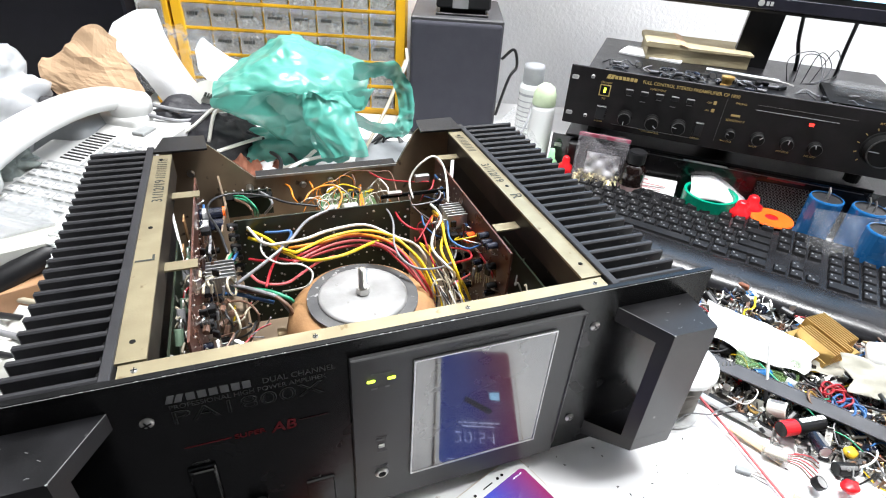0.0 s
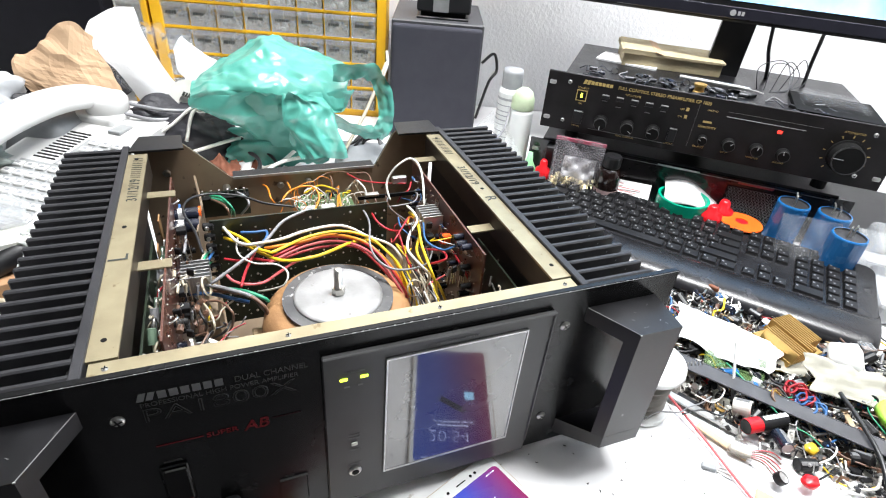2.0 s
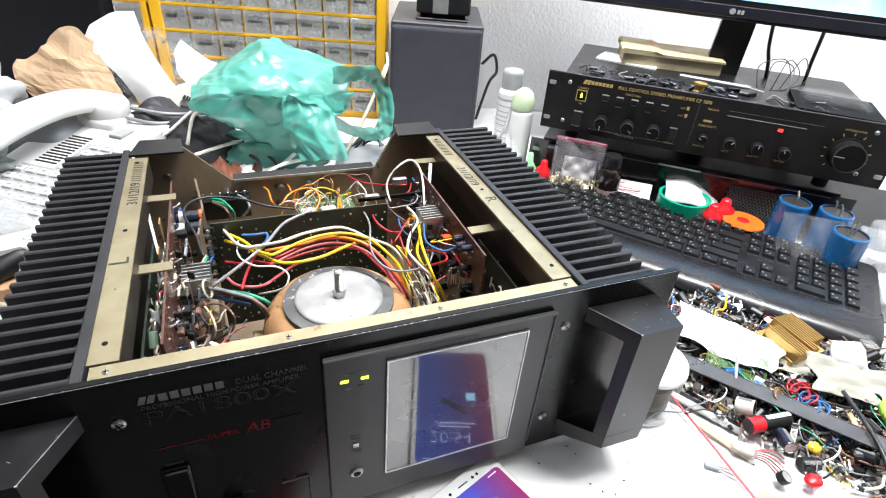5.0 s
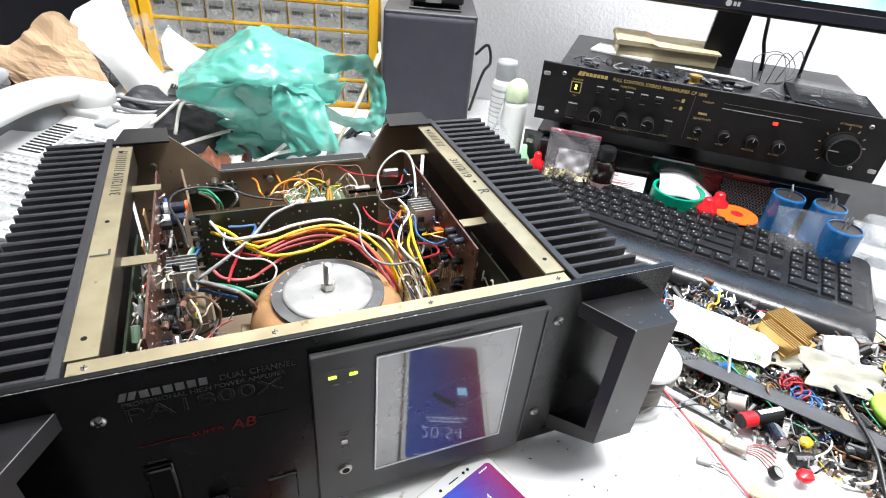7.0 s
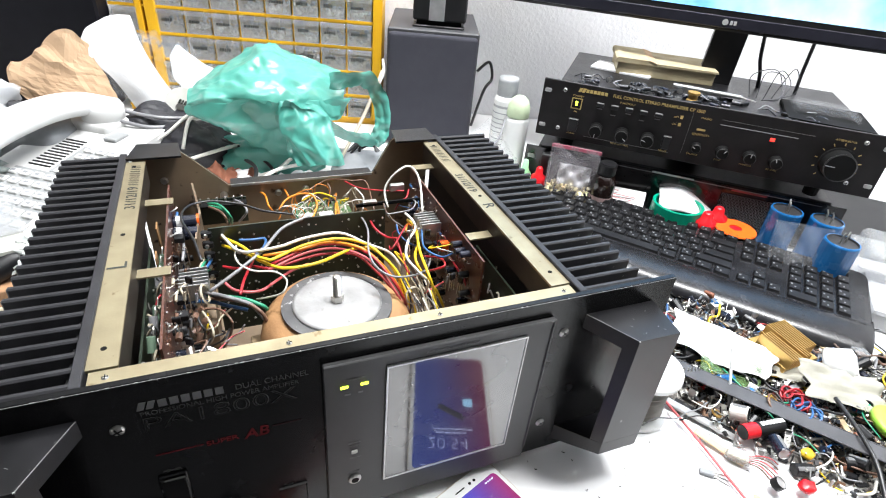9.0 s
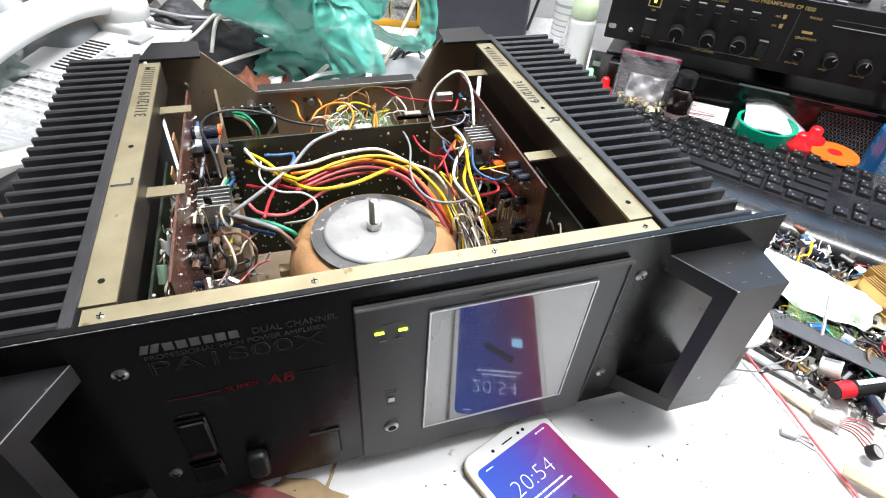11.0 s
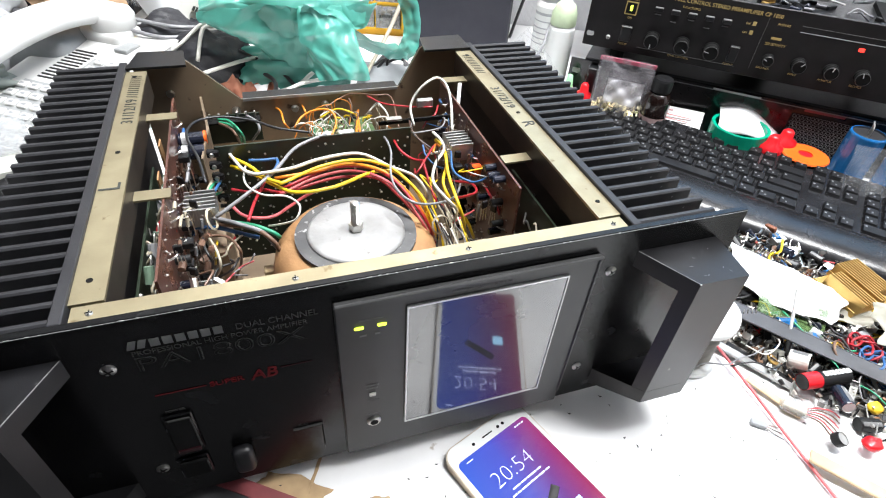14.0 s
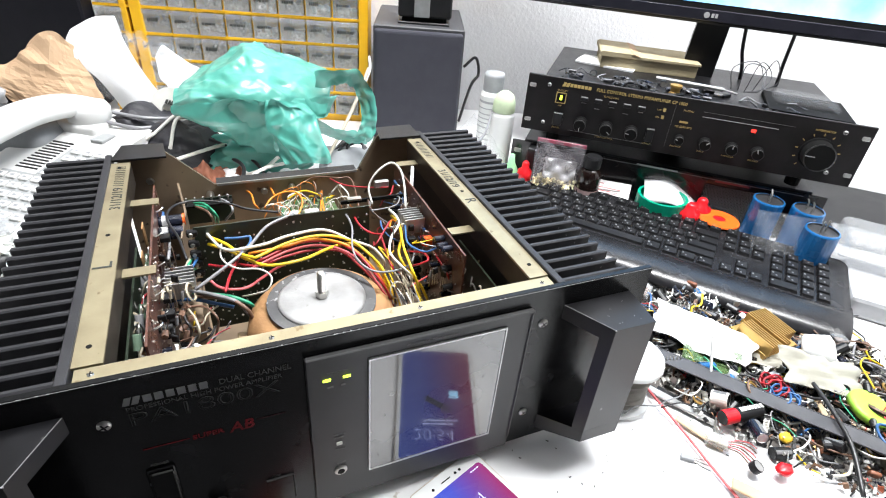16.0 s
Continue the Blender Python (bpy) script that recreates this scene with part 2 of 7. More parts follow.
def lathe(profile, n=24, m=None, bm=None):
    """Turn a profile of (radius, z) about z."""
    bm = bm or bmesh.new()
    rings, vs = [], []
    for r, z in profile:
        if r < 1e-6:
            rings.append([bm.verts.new((0, 0, z))])
        else:
            rings.append([bm.verts.new((r * math.cos(2 * math.pi * i / n), r * math.sin(2 * math.pi * i / n), z)) for i in range(n)])
        vs += rings[-1]
    fs = []
    for a, b in zip(rings, rings[1:]):
        for i in range(n):
            j = (i + 1) % n
            if len(a) == 1 and len(b) > 1:
                fs.append(bm.faces.new((a[0], b[i], b[j])))
            elif len(b) == 1 and len(a) > 1:
                fs.append(bm.faces.new((a[i], a[j], b[0])))
            elif len(a) > 1:
                fs.append(bm.faces.new((a[i], a[j], b[j], b[i])))
    bmesh.ops.recalc_face_normals(bm, faces=fs)
    if m is not None:
        bmesh.ops.transform(bm, matrix=m, verts=vs)
    return bm


def spline(pts, k=6):
    p = [Vector(q) for q in pts]
    if len(p) < 3:
        return p
    p = [2 * p[0] - p[1], *p, 2 * p[-1] - p[-2]]
    out = []
    for i in range(1, len(p) - 2):
        for s in range(k):
            t = s / k
            a, b, c, d = p[i - 1], p[i], p[i + 1], p[i + 2]
            out.append(0.5 * ((2 * b) + (c - a) * t + (2 * a - 5 * b + 4 * c - d) * t * t + (3 * b - a - 3 * c + d) * t ** 3))
    return out + [p[-2]]


def tube(pts, r, n=7, k=6, bm=None, flat=1.0):
    bm = bm or bmesh.new()
    q = spline(pts, k)
    rings = []
    side = None
    for i, v in enumerate(q):
        d = (q[min(i + 1, len(q) - 1)] - q[max(i - 1, 0)]).normalized()
        s = (side - d * side.dot(d)) if side is not None else d.cross(Vector((0.13, 0.21, 1)))
        side = s.normalized() if s.length > 1e-6 else Vector((1, 0, 0))
        up = side.cross(d)
        rings.append([bm.verts.new(v + r * (math.cos(2 * math.pi * j / n) * side + flat * math.sin(2 * math.pi * j / n) * up)) for j in range(n)])
    for a, b in zip(rings, rings[1:]):
        for j in range(n):
            bm.faces.new((a[j], a[(j + 1) % n], b[(j + 1) % n], b[j]))
    bm.faces.new(rings[0][::-1])
    bm.faces.new(rings[-1])
    bmesh.ops.recalc_face_normals(bm, faces=bm.faces)
    return bm


def text(name, s, size, m, material, parent, depth=0.0001, outline=0.0, shear=0.0, bold=0.0, wide=1.0):
    cu = bpy.data.curves.new(name, "FONT")
    cu.body, cu.size, cu.extrude, cu.offset, cu.shear = s, size, depth, bold, shear
    cu.resolution_u = 3
    tmp = bpy.data.objects.new("tmp", cu)
    scene.collection.objects.link(tmp)
    dg = bpy.context.evaluated_depsgraph_get()
    me = bpy.data.meshes.new_from_object(tmp.evaluated_get(dg))
    bpy.data.objects.remove(tmp)
    bpy.data.curves.remove(cu)
    me.name = name
    me.transform(Matrix.Diagonal((wide, 1, 1, 1)))
    me.materials.clear()
    me.materials.append(material)
    ob = new(name, me)
    ob.parent = parent
    ob.matrix_basis = m
    return ob


def bars(name, widths, h, gap, m, material, parent, slant=0.0):
    """Writing that cannot be read or stands for a mark: plain bars."""
    bm = bmesh.new()
    x = 0.0
    for w in widths:
        prism([(x, 0), (x + w, 0), (x + w + slant * h, h), (x + slant * h, h)], 0, 0.0002, bm=bm)
        x += w + gap
    ob = part(name, bm, material, parent)
    ob.matrix_basis = m
    return ob


FRONT = Matrix(((1, 0, 0, 0), (0, 0, -1, 0), (0, 1, 0, 0), (0, 0, 0, 1)))  # writing on a face that looks along -y


def on_front(x, z, y=0.0):
    return Matrix.Translation((x, y - 0.0003, z)) @ FRONT

# ---- setting ----
# tone of the unseen walls, dark to stand in for an unlit room
ROOMD = mat("dark_room_paint", (0.05, 0.05, 0.055), rough=0.9)
WALL_YAW, WALL_P = -22.0, (0.5, 0.87)
desk = tagged(mesh_ob("desk_top", prism([(-1.3, -0.42), (1.5, -0.42), (1.5, 0.462), (-0.44, 1.245), (-1.3, 1.245)], -0.03, 0.0), DESKW), "worn white laminate workbench top with stains and chips", "workbench", kind="structure")
wall_m = pose(*WALL_P, 0, 0, 0, WALL_YAW)
tagged(mesh_ob("wall_north", B(-2.3, 1.34, 0.0, 0.1, -0.75, 2.0, m=wall_m), WALLW), "rough white plastered wall behind the bench", "wall", kind="structure")
# unseen wall, white so that it reflects light onto the amplifier's right
tagged(mesh_ob("wall_east", B(1.75, 1.85, -2.6, 1.4, -0.75, 2.0), WALLW), "unseen side wall, added in white to bounce light from the right", "wall", kind="structure")
tagged(mesh_ob("wall_west", B(-1.75, -1.65, -2.6, 2.0, -0.75, 2.0), ROOMD), "unseen side wall, added in a dark tone to dim reflections", "wall", kind="structure")
tagged(mesh_ob("wall_south", B(-1.75, 1.85, -2.7, -2.6, -0.75, 2.0), ROOMD), "unseen rear wall, added in a dark tone to dim reflections", "wall", kind="structure")
tagged(mesh_ob("floor", B(-1.75, 1.85, -2.7, 2.0, -0.8, -0.75), GREYP), "grey floor of the workshop", "floor", kind="structure")
tagged(mesh_ob("ceiling", B(-1.75, 1.85, -2.7, 2.0, 2.0, 2.05), WALLW), "plain white ceiling", "ceiling", kind="structure")


for x, y in ((-1.2, -0.36), (1.4, -0.36), (-1.2, 1.1), (1.4, 0.3)):
    tagged(mesh_ob("desk_leg", B(x - 0.03, x + 0.03, y - 0.03, y + 0.03, -0.75, -0.03), GREYP), "grey square workbench leg", "leg", kind="structure")

# ---- power amplifier ----
H, Z0 = 0.185, 0.016
amp = thing("power_amplifier", pose(0, 0, 0), "black rack power amplifier, open on top, on the bench", "amplifier")
amp_front = part("front_panel", B(-0.2405, 0.2405, 0.0, 0.005, Z0, H, 0.0007), PANEL, amp, "black faceplate with a worn bright upper edge")
# bright worn edge line along the top of the faceplate
bm = bmesh.new()
rnd = random.Random(3)
x = -0.24
while x < 0.236:
    w = rnd.uniform(0.0005, 0.0025)
    if rnd.random() < 0.4:
        box(bm, x, min(x + w, 0.239), -0.00015, 0.0002, H - 0.0006, H - 0.0002)
    x += w + rnd.uniform(0.001, 0.006)
tagged(part("worn_chip", bm, DULL, amp_front), kind="stuff")
part("worn_edge", B(-0.2395, 0.2395, -0.0001, 0.0003, H - 0.0007, H - 0.00045), GREY_INK, amp_front)
# raised sub panel
sub = part("sub_panel", B(-0.0325, 0.1325, -0.003, 0.0, 0.0175, 0.171, 0.0008), SUB, amp, "dark grey raised panel with the meter window")
part("top_ridge", B(-0.0325, 0.1325, -0.0052, -0.003, 0.1690, 0.1715, 0.0006), SUB, sub)
part("side_ridge", B(0.1308, 0.1325, -0.0040, -0.003, 0.030, 0.1685, 0.0004), SUB, sub)
win = part("meter_window", B(0.0090, 0.1105, -0.0042, -0.003, 0.0445, 0.1595), GLASS, sub, "smoked glossy meter window with dust specks")
bm = bmesh.new()
for a in ((0.0080, 0.0091, 0.0435, 0.1605), (0.1104, 0.1113, 0.0435, 0.1605)):
    box(bm, a[0], a[1], -0.0048, -0.003, a[2], a[3])
for z in (0.0433, 0.1595):
    box(bm, 0.0091, 0.1104, -0.0048, -0.003, z, z + 0.0011)
part("window_frame", bm, ALU, sub)
for x in (-0.0196, -0.0064):
    part("indicator_lamp", B(x - 0.0026, x + 0.0026, -0.0038, -0.003, 0.1482, 0.1506, 0.0004), LED_Y, sub, "lit yellow-green indicator lamp")
part("slide_switch", B(-0.0155, -0.0112, -0.0042, -0.003, 0.0822, 0.0855, 0.0004), CREAM, sub)
jm = Matrix.Translation((-0.0132, -0.003, 0.0530)) @ pose(0, 0, 0, 90)
part("jack_socket", lathe([(0.0, 0.0), (0.0024, 0.0), (0.0024, 0.002), (0.0037, 0.002), (0.0048, 0.001), (0.0048, 0)], 24, jm), STEEL, sub, "chrome headphone jack")
part("jack_hole", lathe([(0.0, 0.0022), (0.0028, 0.0022), (0.0028, 0)], 16, jm), BLACKM, sub)
text("writing", "SPEAKER", 0.0022, on_front(-0.0175, 0.0925, -0.003), SUB_INK, sub)
text("writing", "SYSTEM", 0.0022, on_front(-0.0172, 0.0892, -0.003), SUB_INK, sub)
text("writing", "MONO", 0.0024, on_front(-0.0165, 0.0765, -0.003), SUB_INK, sub)
text("writing", "PHONES", 0.0024, on_front(-0.0178, 0.0605, -0.003), SUB_INK, sub)
text("writing", "PROTECTION", 0.0022, on_front(-0.0195, 0.1545, -0.003), SUB_INK, sub)
bars("writing", [0.004, 0.003], 0.0014, 0.005, on_front(-0.0195, 0.1418, -0.003), SUB_INK, sub)
text("writing", "AUTOMATIC POWER METER", 0.0030, on_front(0.035, 0.1637, -0.0030), SUB_INK, sub)
# faceplate writing
bars("logo", [0.0036, 0.0036], 0.0058, 0.0010, on_front(-0.1335, 0.1640), MID_INK, amp, 0.35)
for i in range(6):
    bars("brand_mark", [0.0045], 0.0055, 0.0, on_front(-0.1225 + 0.0059 * i, 0.1640), MID_INK, amp)
text("writing", "DUAL CHANNEL", 0.0062, on_front(-0.0825, 0.1645), DIM_INK, amp, wide=0.9)
text("writing", "PROFESSIONAL HIGH POWER AMPLIFIER", 0.0050, on_front(-0.1325, 0.1588), DIM_INK, amp, wide=0.95)
text("writing", "PA1800X", 0.0150, on_front(-0.1335, 0.1468), DIM_INK, amp, wide=1.46)
text("writing_inner", "PA1800X", 0.0150, on_front(-0.1335, 0.1468, -0.0003), PANEL, amp, wide=1.46, bold=-0.00045)
bars("mark", [0.026], 0.0006, 0.001, on_front(-0.131, 0.1243), DIM_RED, amp)
text("writing", "SUPER", 0.0055, on_front(-0.1035, 0.1225), DIM_RED, amp, wide=1.2, bold=0.0001)
text("writing", "AB", 0.0120, on_front(-0.0818, 0.1205), DIM_RED, amp, bold=0.0002, shear=0.15)
bars("mark", [0.018], 0.0006, 0.001, on_front(-0.065, 0.1262), DULL_RED, amp)
# lower controls
# grey strips on the rockers put their edge highlights into colour
for x0, x1, z0, z1 in ((-0.1320, -0.1185, 0.068, 0.1035), (-0.1345, -0.1190, 0.040, 0.0575)):
    part("rocker_frame", B(x0 - 0.0015, x1 + 0.0012, -0.002, 0.0, z0 - 0.002, z1 + 0.002, 0.0008), PANEL, amp)
    part("rocker", B(x0, x1, -0.0036, -0.002, z0, z1, 0.0008), BLACKM, amp)
    if z0 > 0.06:
        part("rocker_lens", B(x0 + 0.0005, x1 - 0.0005, -0.0042, -0.0030, z0 + 0.001, z0 + 0.005, 0.0004), DULL_RED, amp, "dark red rocker lens")
        part("rocker_edge", B(x0 + 0.002, x1, -0.0038, -0.003, z1 - 0.0008, z1 + 0.0002), DIM_INK, amp)
    part("rocker_edge", B(x1 - 0.0003, x1 + 0.0003, -0.0038, -0.002, z0 + 0.004, z1 - 0.003), DIM_INK, amp)
part("push_button", B(-0.1045, -0.0915, -0.009, 0.0, 0.036, 0.0605, 0.004, seg=3), BLACK, amp, "glossy rounded black push button", True)
part("cover_plate", B(-0.0655, -0.0470, -0.0015, 0.0, 0.031, 0.0605, 0.0005), PANEL, amp)
part("cover_edge", B(-0.0470, -0.0465, -0.0016, 0.0, 0.034, 0.0605), DIM_INK, amp)
part("cover_edge", B(-0.0655, -0.0470, -0.0016, 0.0, 0.0605, 0.0609), DIM_INK, amp)
text("writing", "POWER", 0.003, on_front(-0.130, 0.1075), DIM_INK, amp)
text("writing", "FUSE", 0.003, on_front(-0.062, 0.0625), DIM_INK, amp)


def screw(parent, m, r=0.0038, material=None):
    s = part("screw", lathe([(0.0, 0.0022), (r * 0.55, 0.0020), (r, 0.0008), (r, 0.0)], 16, m), material or STEEL, parent, smooth=False)
    bm = bmesh.new()
    box(bm, -r * 0.75, r * 0.75, -r * 0.12, r * 0.12, 0.0021, 0.00235, m=m)
    box(bm, -r * 0.12, r * 0.12, -r * 0.75, r * 0.75, 0.0021, 0.0024, m=m)
    part("slot", bm, BLACKM, s)


for x in (-0.1450, 0.1450):
    for z in (0.1525, 0.0530):
        screw(amp, Matrix.Translation((x, 0, z)) @ pose(0, 0, 0, 90, 0, 0) @ pose(0, 0, 0, 0, 0, 30 + 50 * x))


def handle(sx):
    """Cast handle: flat upper arm, wide grip and a lower arm that rises towards the front."""
    A, Bk, C, D = (0.1615, 0.0), (0.2230, 0.0), (0.2175, -0.0375), (0.1815, -0.0368)
    P, Q = (0.1766, -0.0278), (0.2189, -0.0278)

    def q(pts):
        return [(sx * x, y) for x, y in pts]

    bm = prism(q([P, Q, C, D]), 0.0, 1.0)
    for v in bm.verts:
        v.co.z = 0.1531 if v.co.z > 0.5 else 0.0432 - v.co.y * 0.34
    grip = part("handle", bm, BLACK, amp, "chunky angular black rack handle")
    part("upper_arm", prism(q([A, Bk, C, D]), 0.1530, 0.1660), BLACK, grip)
    bm = prism(q([A, Bk, C, D]), 0.0, 1.0)
    for v in bm.verts:
        v.co.z = (0.0430 if v.co.z > 0.5 else 0.0260) - v.co.y * (0.34 if v.co.z > 0.5 else 0.44)
    part("lower_arm", bm, BLACK, grip)
    # pale strip for the worn edge, with the chamfer's highlight put into its colour
    (xa, ya), (xb, yb), z = (0.1618, -0.0005), (0.1815, -0.0369), 0.1661
    part("worn_edge", prism([(sx * (xa - 0.0002), ya), (sx * (xb - 0.0002), yb), (sx * (xb + 0.0003), yb), (sx * (xa + 0.0003), ya)], z - 0.0004, z), GREY_INK, grip)
    x0, x1 = sorted((sx * 0.1808, sx * 0.1820))
    part("worn_tip", B(x0, x1, -0.0371, -0.0365, 0.1655, 0.1662), DULL, grip)
    # scuffs on the upper arm
    rs = random.Random(4)
    for i in range(7):
        x, y = rs.uniform(0.185, 0.212), rs.uniform(-0.034, -0.004)
        part("scuff", B(-0.0003, rs.uniform(0.0006, 0.002), -0.0002, 0.0002, 0, 0.0001, m=pose(sx * x, y, 0.16605, 0, 0, rs.uniform(0, 180))), GREY_INK, grip)


for sx in (1, -1):
    handle(sx)

# chassis
part("bottom_plate", B(-0.155, 0.155, 0.005, 0.335, Z0 + 0.002, Z0 + 0.004), CHASSIS, amp, "brownish passivated steel bottom plate")
for x, y in ((-0.13, 0.05), (0.13, 0.05), (-0.13, 0.29), (0.13, 0.29)):
    part("foot", lathe([(0.0, 0.0), (0.009, 0.0), (0.011, 0.018), (0.0, 0.018)], 16, Matrix.Translation((x, y, 0.0))), BLACKM, amp)
back_pts = [(-0.155, Z0), (0.155, Z0), (0.155, 0.1815), (0.115, 0.1815), (0.109, 0.176), (0.088, 0.1385), (-0.070, 0.1385), (-0.105, 0.174), (-0.113, 0.1815), (-0.155, 0.1815)]
rotf = Matrix(((1, 0, 0, 0), (0, 0, -1, 0), (0, 1, 0, 0), (0, 0, 0, 1)))
back = part("back_panel", prism(back_pts, -0.0015, 0.0, m=Matrix.Translation((0, 0.322, 0)) @ rotf), CHASSIS, amp, "rear panel with a wide notch, bare steel inside")
part("back_skin", prism(back_pts, -0.0015, 0.0, m=Matrix.Translation((0, 0.3237, 0)) @ rotf), BLACK, back)
part("notch_flange", B(-0.068, 0.086, 0.3195, 0.334, 0.1385, 0.1400), BLACK, back)
part("notch_edge", B(-0.068, 0.086, 0.3185, 0.3195, 0.1375, 0.1402), ALU, back)
part("top_tab", prism([(-0.157, 0.302), (-0.109, 0.302), (-0.112, 0.336), (-0.150, 0.338)], 0.1815, 0.1835), BLACK, back)
part("top_tab", prism([(0.109, 0.302), (0.157, 0.302), (0.157, 0.338), (0.114, 0.336)], 0.1815, 0.1835), BLACK, back)
# angle rails
part("front_rail", B(-0.1545, 0.1545, 0.005, 0.0185, 0.179, 0.181), BRASS, amp, "yellowish steel rail with screw holes")
part("front_rail_web", B(-0.150, 0.150, 0.0166, 0.0185, 0.150, 0.179), BRASS, amp)
for s in (-1, 1):
    x0, x1 = sorted((s * 0.1405, s * 0.1565))
    r = part("side_rail", B(x0, x1, 0.0205, 0.300, 0.179, 0.181), BRASS, amp, "yellowish steel side rail with pen writing")
    xa, xb = sorted((s * 0.1405, s * 0.1420))
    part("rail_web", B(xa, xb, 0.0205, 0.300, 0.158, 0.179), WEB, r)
    for y in (0.0368, 0.165, 0.289):
        part("hole", lathe([(0.0, 0.0003), (0.0017, 0.0003), (0.0017, 0)], 12, Matrix.Translation((s * 0.1490, y, 0.181))), BLACKM, r)
    for y in ((0.115, 0.262) if s > 0 else (0.125, 0.236)):
        xa, xb = sorted((s * 0.1410, s * 0.118))
        part("cross_strap", B(xa, xb, y, y + 0.011, 0.1655, 0.167), BRASS, amp)
    # side wall with heatsink
    xa, xb = sorted((s * 0.1565, s * 0.1625))
    hs = part("heatsink", B(xa, xb, 0.006, 0.316, 0.020, 0.1835, 0.0006), FIN, amp, "black finned side heatsink with dusty worn edges")
    n = 25
    for i in range(n):
        y = 0.0115 + i * (0.301 / (n - 1))
        xa, xb = sorted((s * 0.1620, s * (0.2235 if s > 0 else 0.2110)))
        if i == 0:
            fin = part("fin", B(xa, xb, -0.0021, 0.0021, 0.022, 0.1815, 0.0010), FIN, hs)
            fin.matrix_basis = Matrix.Translation((0, y, 0))
        else:
            share(fin, Matrix.Translation((0, y, 0)))
    xa, xb = sorted((s * 0.1620, s * 0.1665))
    part("fin_root", B(xa, xb, 0.008, 0.314, 0.022, 0.176), BLACKM, hs)
    screw(amp, Matrix.Translation((s * 0.1460, 0.0125, 0.1797)), 0.0022, DULL)
for x in (-0.049, 0.049):
    screw(amp, Matrix.Translation((x, 0.0125, 0.1797)), 0.0021, DULL)
# pen writing on the rails
text("pen_writing", "31/12/19", 0.0115, Matrix.Translation((-0.1435, 0.205, 0.1813)) @ pose(0, 0, 0, 0, 0, 90), PEN, amp)
bars("pen_mark", [0.0008, 0.0007, 0.0009, 0.0007, 0.0008, 0.0009, 0.0007, 0.0008, 0.0007, 0.0009, 0.0008], 0.008, 0.0032, Matrix.Translation((-0.1435, 0.249, 0.1812)) @ pose(0, 0, 0, 0, 0, 90), PEN, amp, 0.2)
text("pen_writing", "L", 0.018, Matrix.Translation((-0.1432, 0.118, 0.1813)) @ pose(0, 0, 0, 0, 0, 90), PEN, amp)
text("pen_writing", "31/12/19", 0.0115, Matrix.Translation((0.1435, 0.215, 0.1813)) @ pose(0, 0, 0, 0, 0, -90) @ pose(-0.0, -0.0, 0), PEN, amp)
bars("pen_mark", [0.0008, 0.0007, 0.0009, 0.0007, 0.0008, 0.0009, 0.0007, 0.0008, 0.0007, 0.0009, 0.0008], 0.008, 0.0032, Matrix.Translation((0.144, 0.288, 0.1812)) @ pose(0, 0, 0, 0, 0, -90), PEN, amp, 0.2)
text("pen_writing", "R", 0.015, Matrix.Translation((0.1445, 0.150, 0.1813)) @ pose(0, 0, 0, 0, 0, -90), PEN, amp)

# transformer
TC = (0.001, 0.113)
tor = part("transformer", lathe([(0.02, 0.02), (0.055, 0.02), (0.062, 0.03), (0.066, 0.06), (0.066, 0.085), (0.061, 0.108), (0.052, 0.119), (0.02, 0.121)], 40, Matrix.Translation((*TC, 0))), KRAFT, amp, "toroidal transformer wrapped in orange-brown tape", True)
part("rubber_disc", lathe([(0.0, 0.1215), (0.0455, 0.1215), (0.0455, 0.1235), (0.0, 0.1235)], 40, Matrix.Translation((*TC, 0))), RUBBER, tor, "worn grey rubber pad")
part("clamp_disc", lathe([(0.0, 0.1262), (0.008, 0.1262), (0.0125, 0.1254), (0.015, 0.1266), (0.034, 0.1262), (0.0365, 0.1252), (0.0365, 0.1235)], 40, Matrix.Translation((*TC, 0))), DISCW, tor, "dished steel clamp disc, whitish and scuffed", True)
bm = bmesh.new()
lathe([(0.0, 0.127), (0.0055, 0.127), (0.0055, 0.1325), (0.0, 0.1325)], 6, Matrix.Translation((*TC, 0)), bm)
part("nut", bm, STEEL, tor)
prof = [(0.0, 0.126)]
z = 0.126
while z < 0.150:
    prof += [(0.0024, z), (0.0036, z + 0.0007)]
    z += 0.0014
prof += [(0.0026, z), (0.0, z + 0.0006)]
part("bolt", lathe(prof, 12, Matrix.Translation((*TC, 0))), STEEL, tor, "threaded steel bolt")

# ---- amplifier interior ----
def wire(colour, r, pts):
    part("wire", tube(pts, r * 0.74, 6, 5), WIRES[colour], amp, smooth=True)


def dots(bm, rnd, n, u, v, place, r=0.0009):
    for _ in range(n):
        p = place(rnd.uniform(*u), rnd.uniform(*v))
        bmesh.ops.create_icosphere(bm, subdivisions=1, radius=r * rnd.uniform(0.7, 1.5), matrix=Matrix.Translation(p))


rnd = random.Random(11)
# capacitor bank board facing the front
bank = part("bank_board", B(-0.092, 0.066, 0.196, 0.1976, 0.045, 0.160), PCB_BLACK, amp, "dark circuit board with many solder joints")
bm = bmesh.new()
for i in range(24):
    for j in range(12):
        if rnd.random() < 0.72:
            bmesh.ops.create_icosphere(bm, subdivisions=1, radius=rnd.uniform(0.0005, 0.0014), matrix=Matrix.Translation((-0.086 + i * 0.0064 + rnd.uniform(-0.003, 0.003), 0.1958, 0.055 + j * 0.0088 + rnd.uniform(-0.003, 0.003))))
tagged(part("solder_joint", bm, STEEL, bank), kind="stuff")
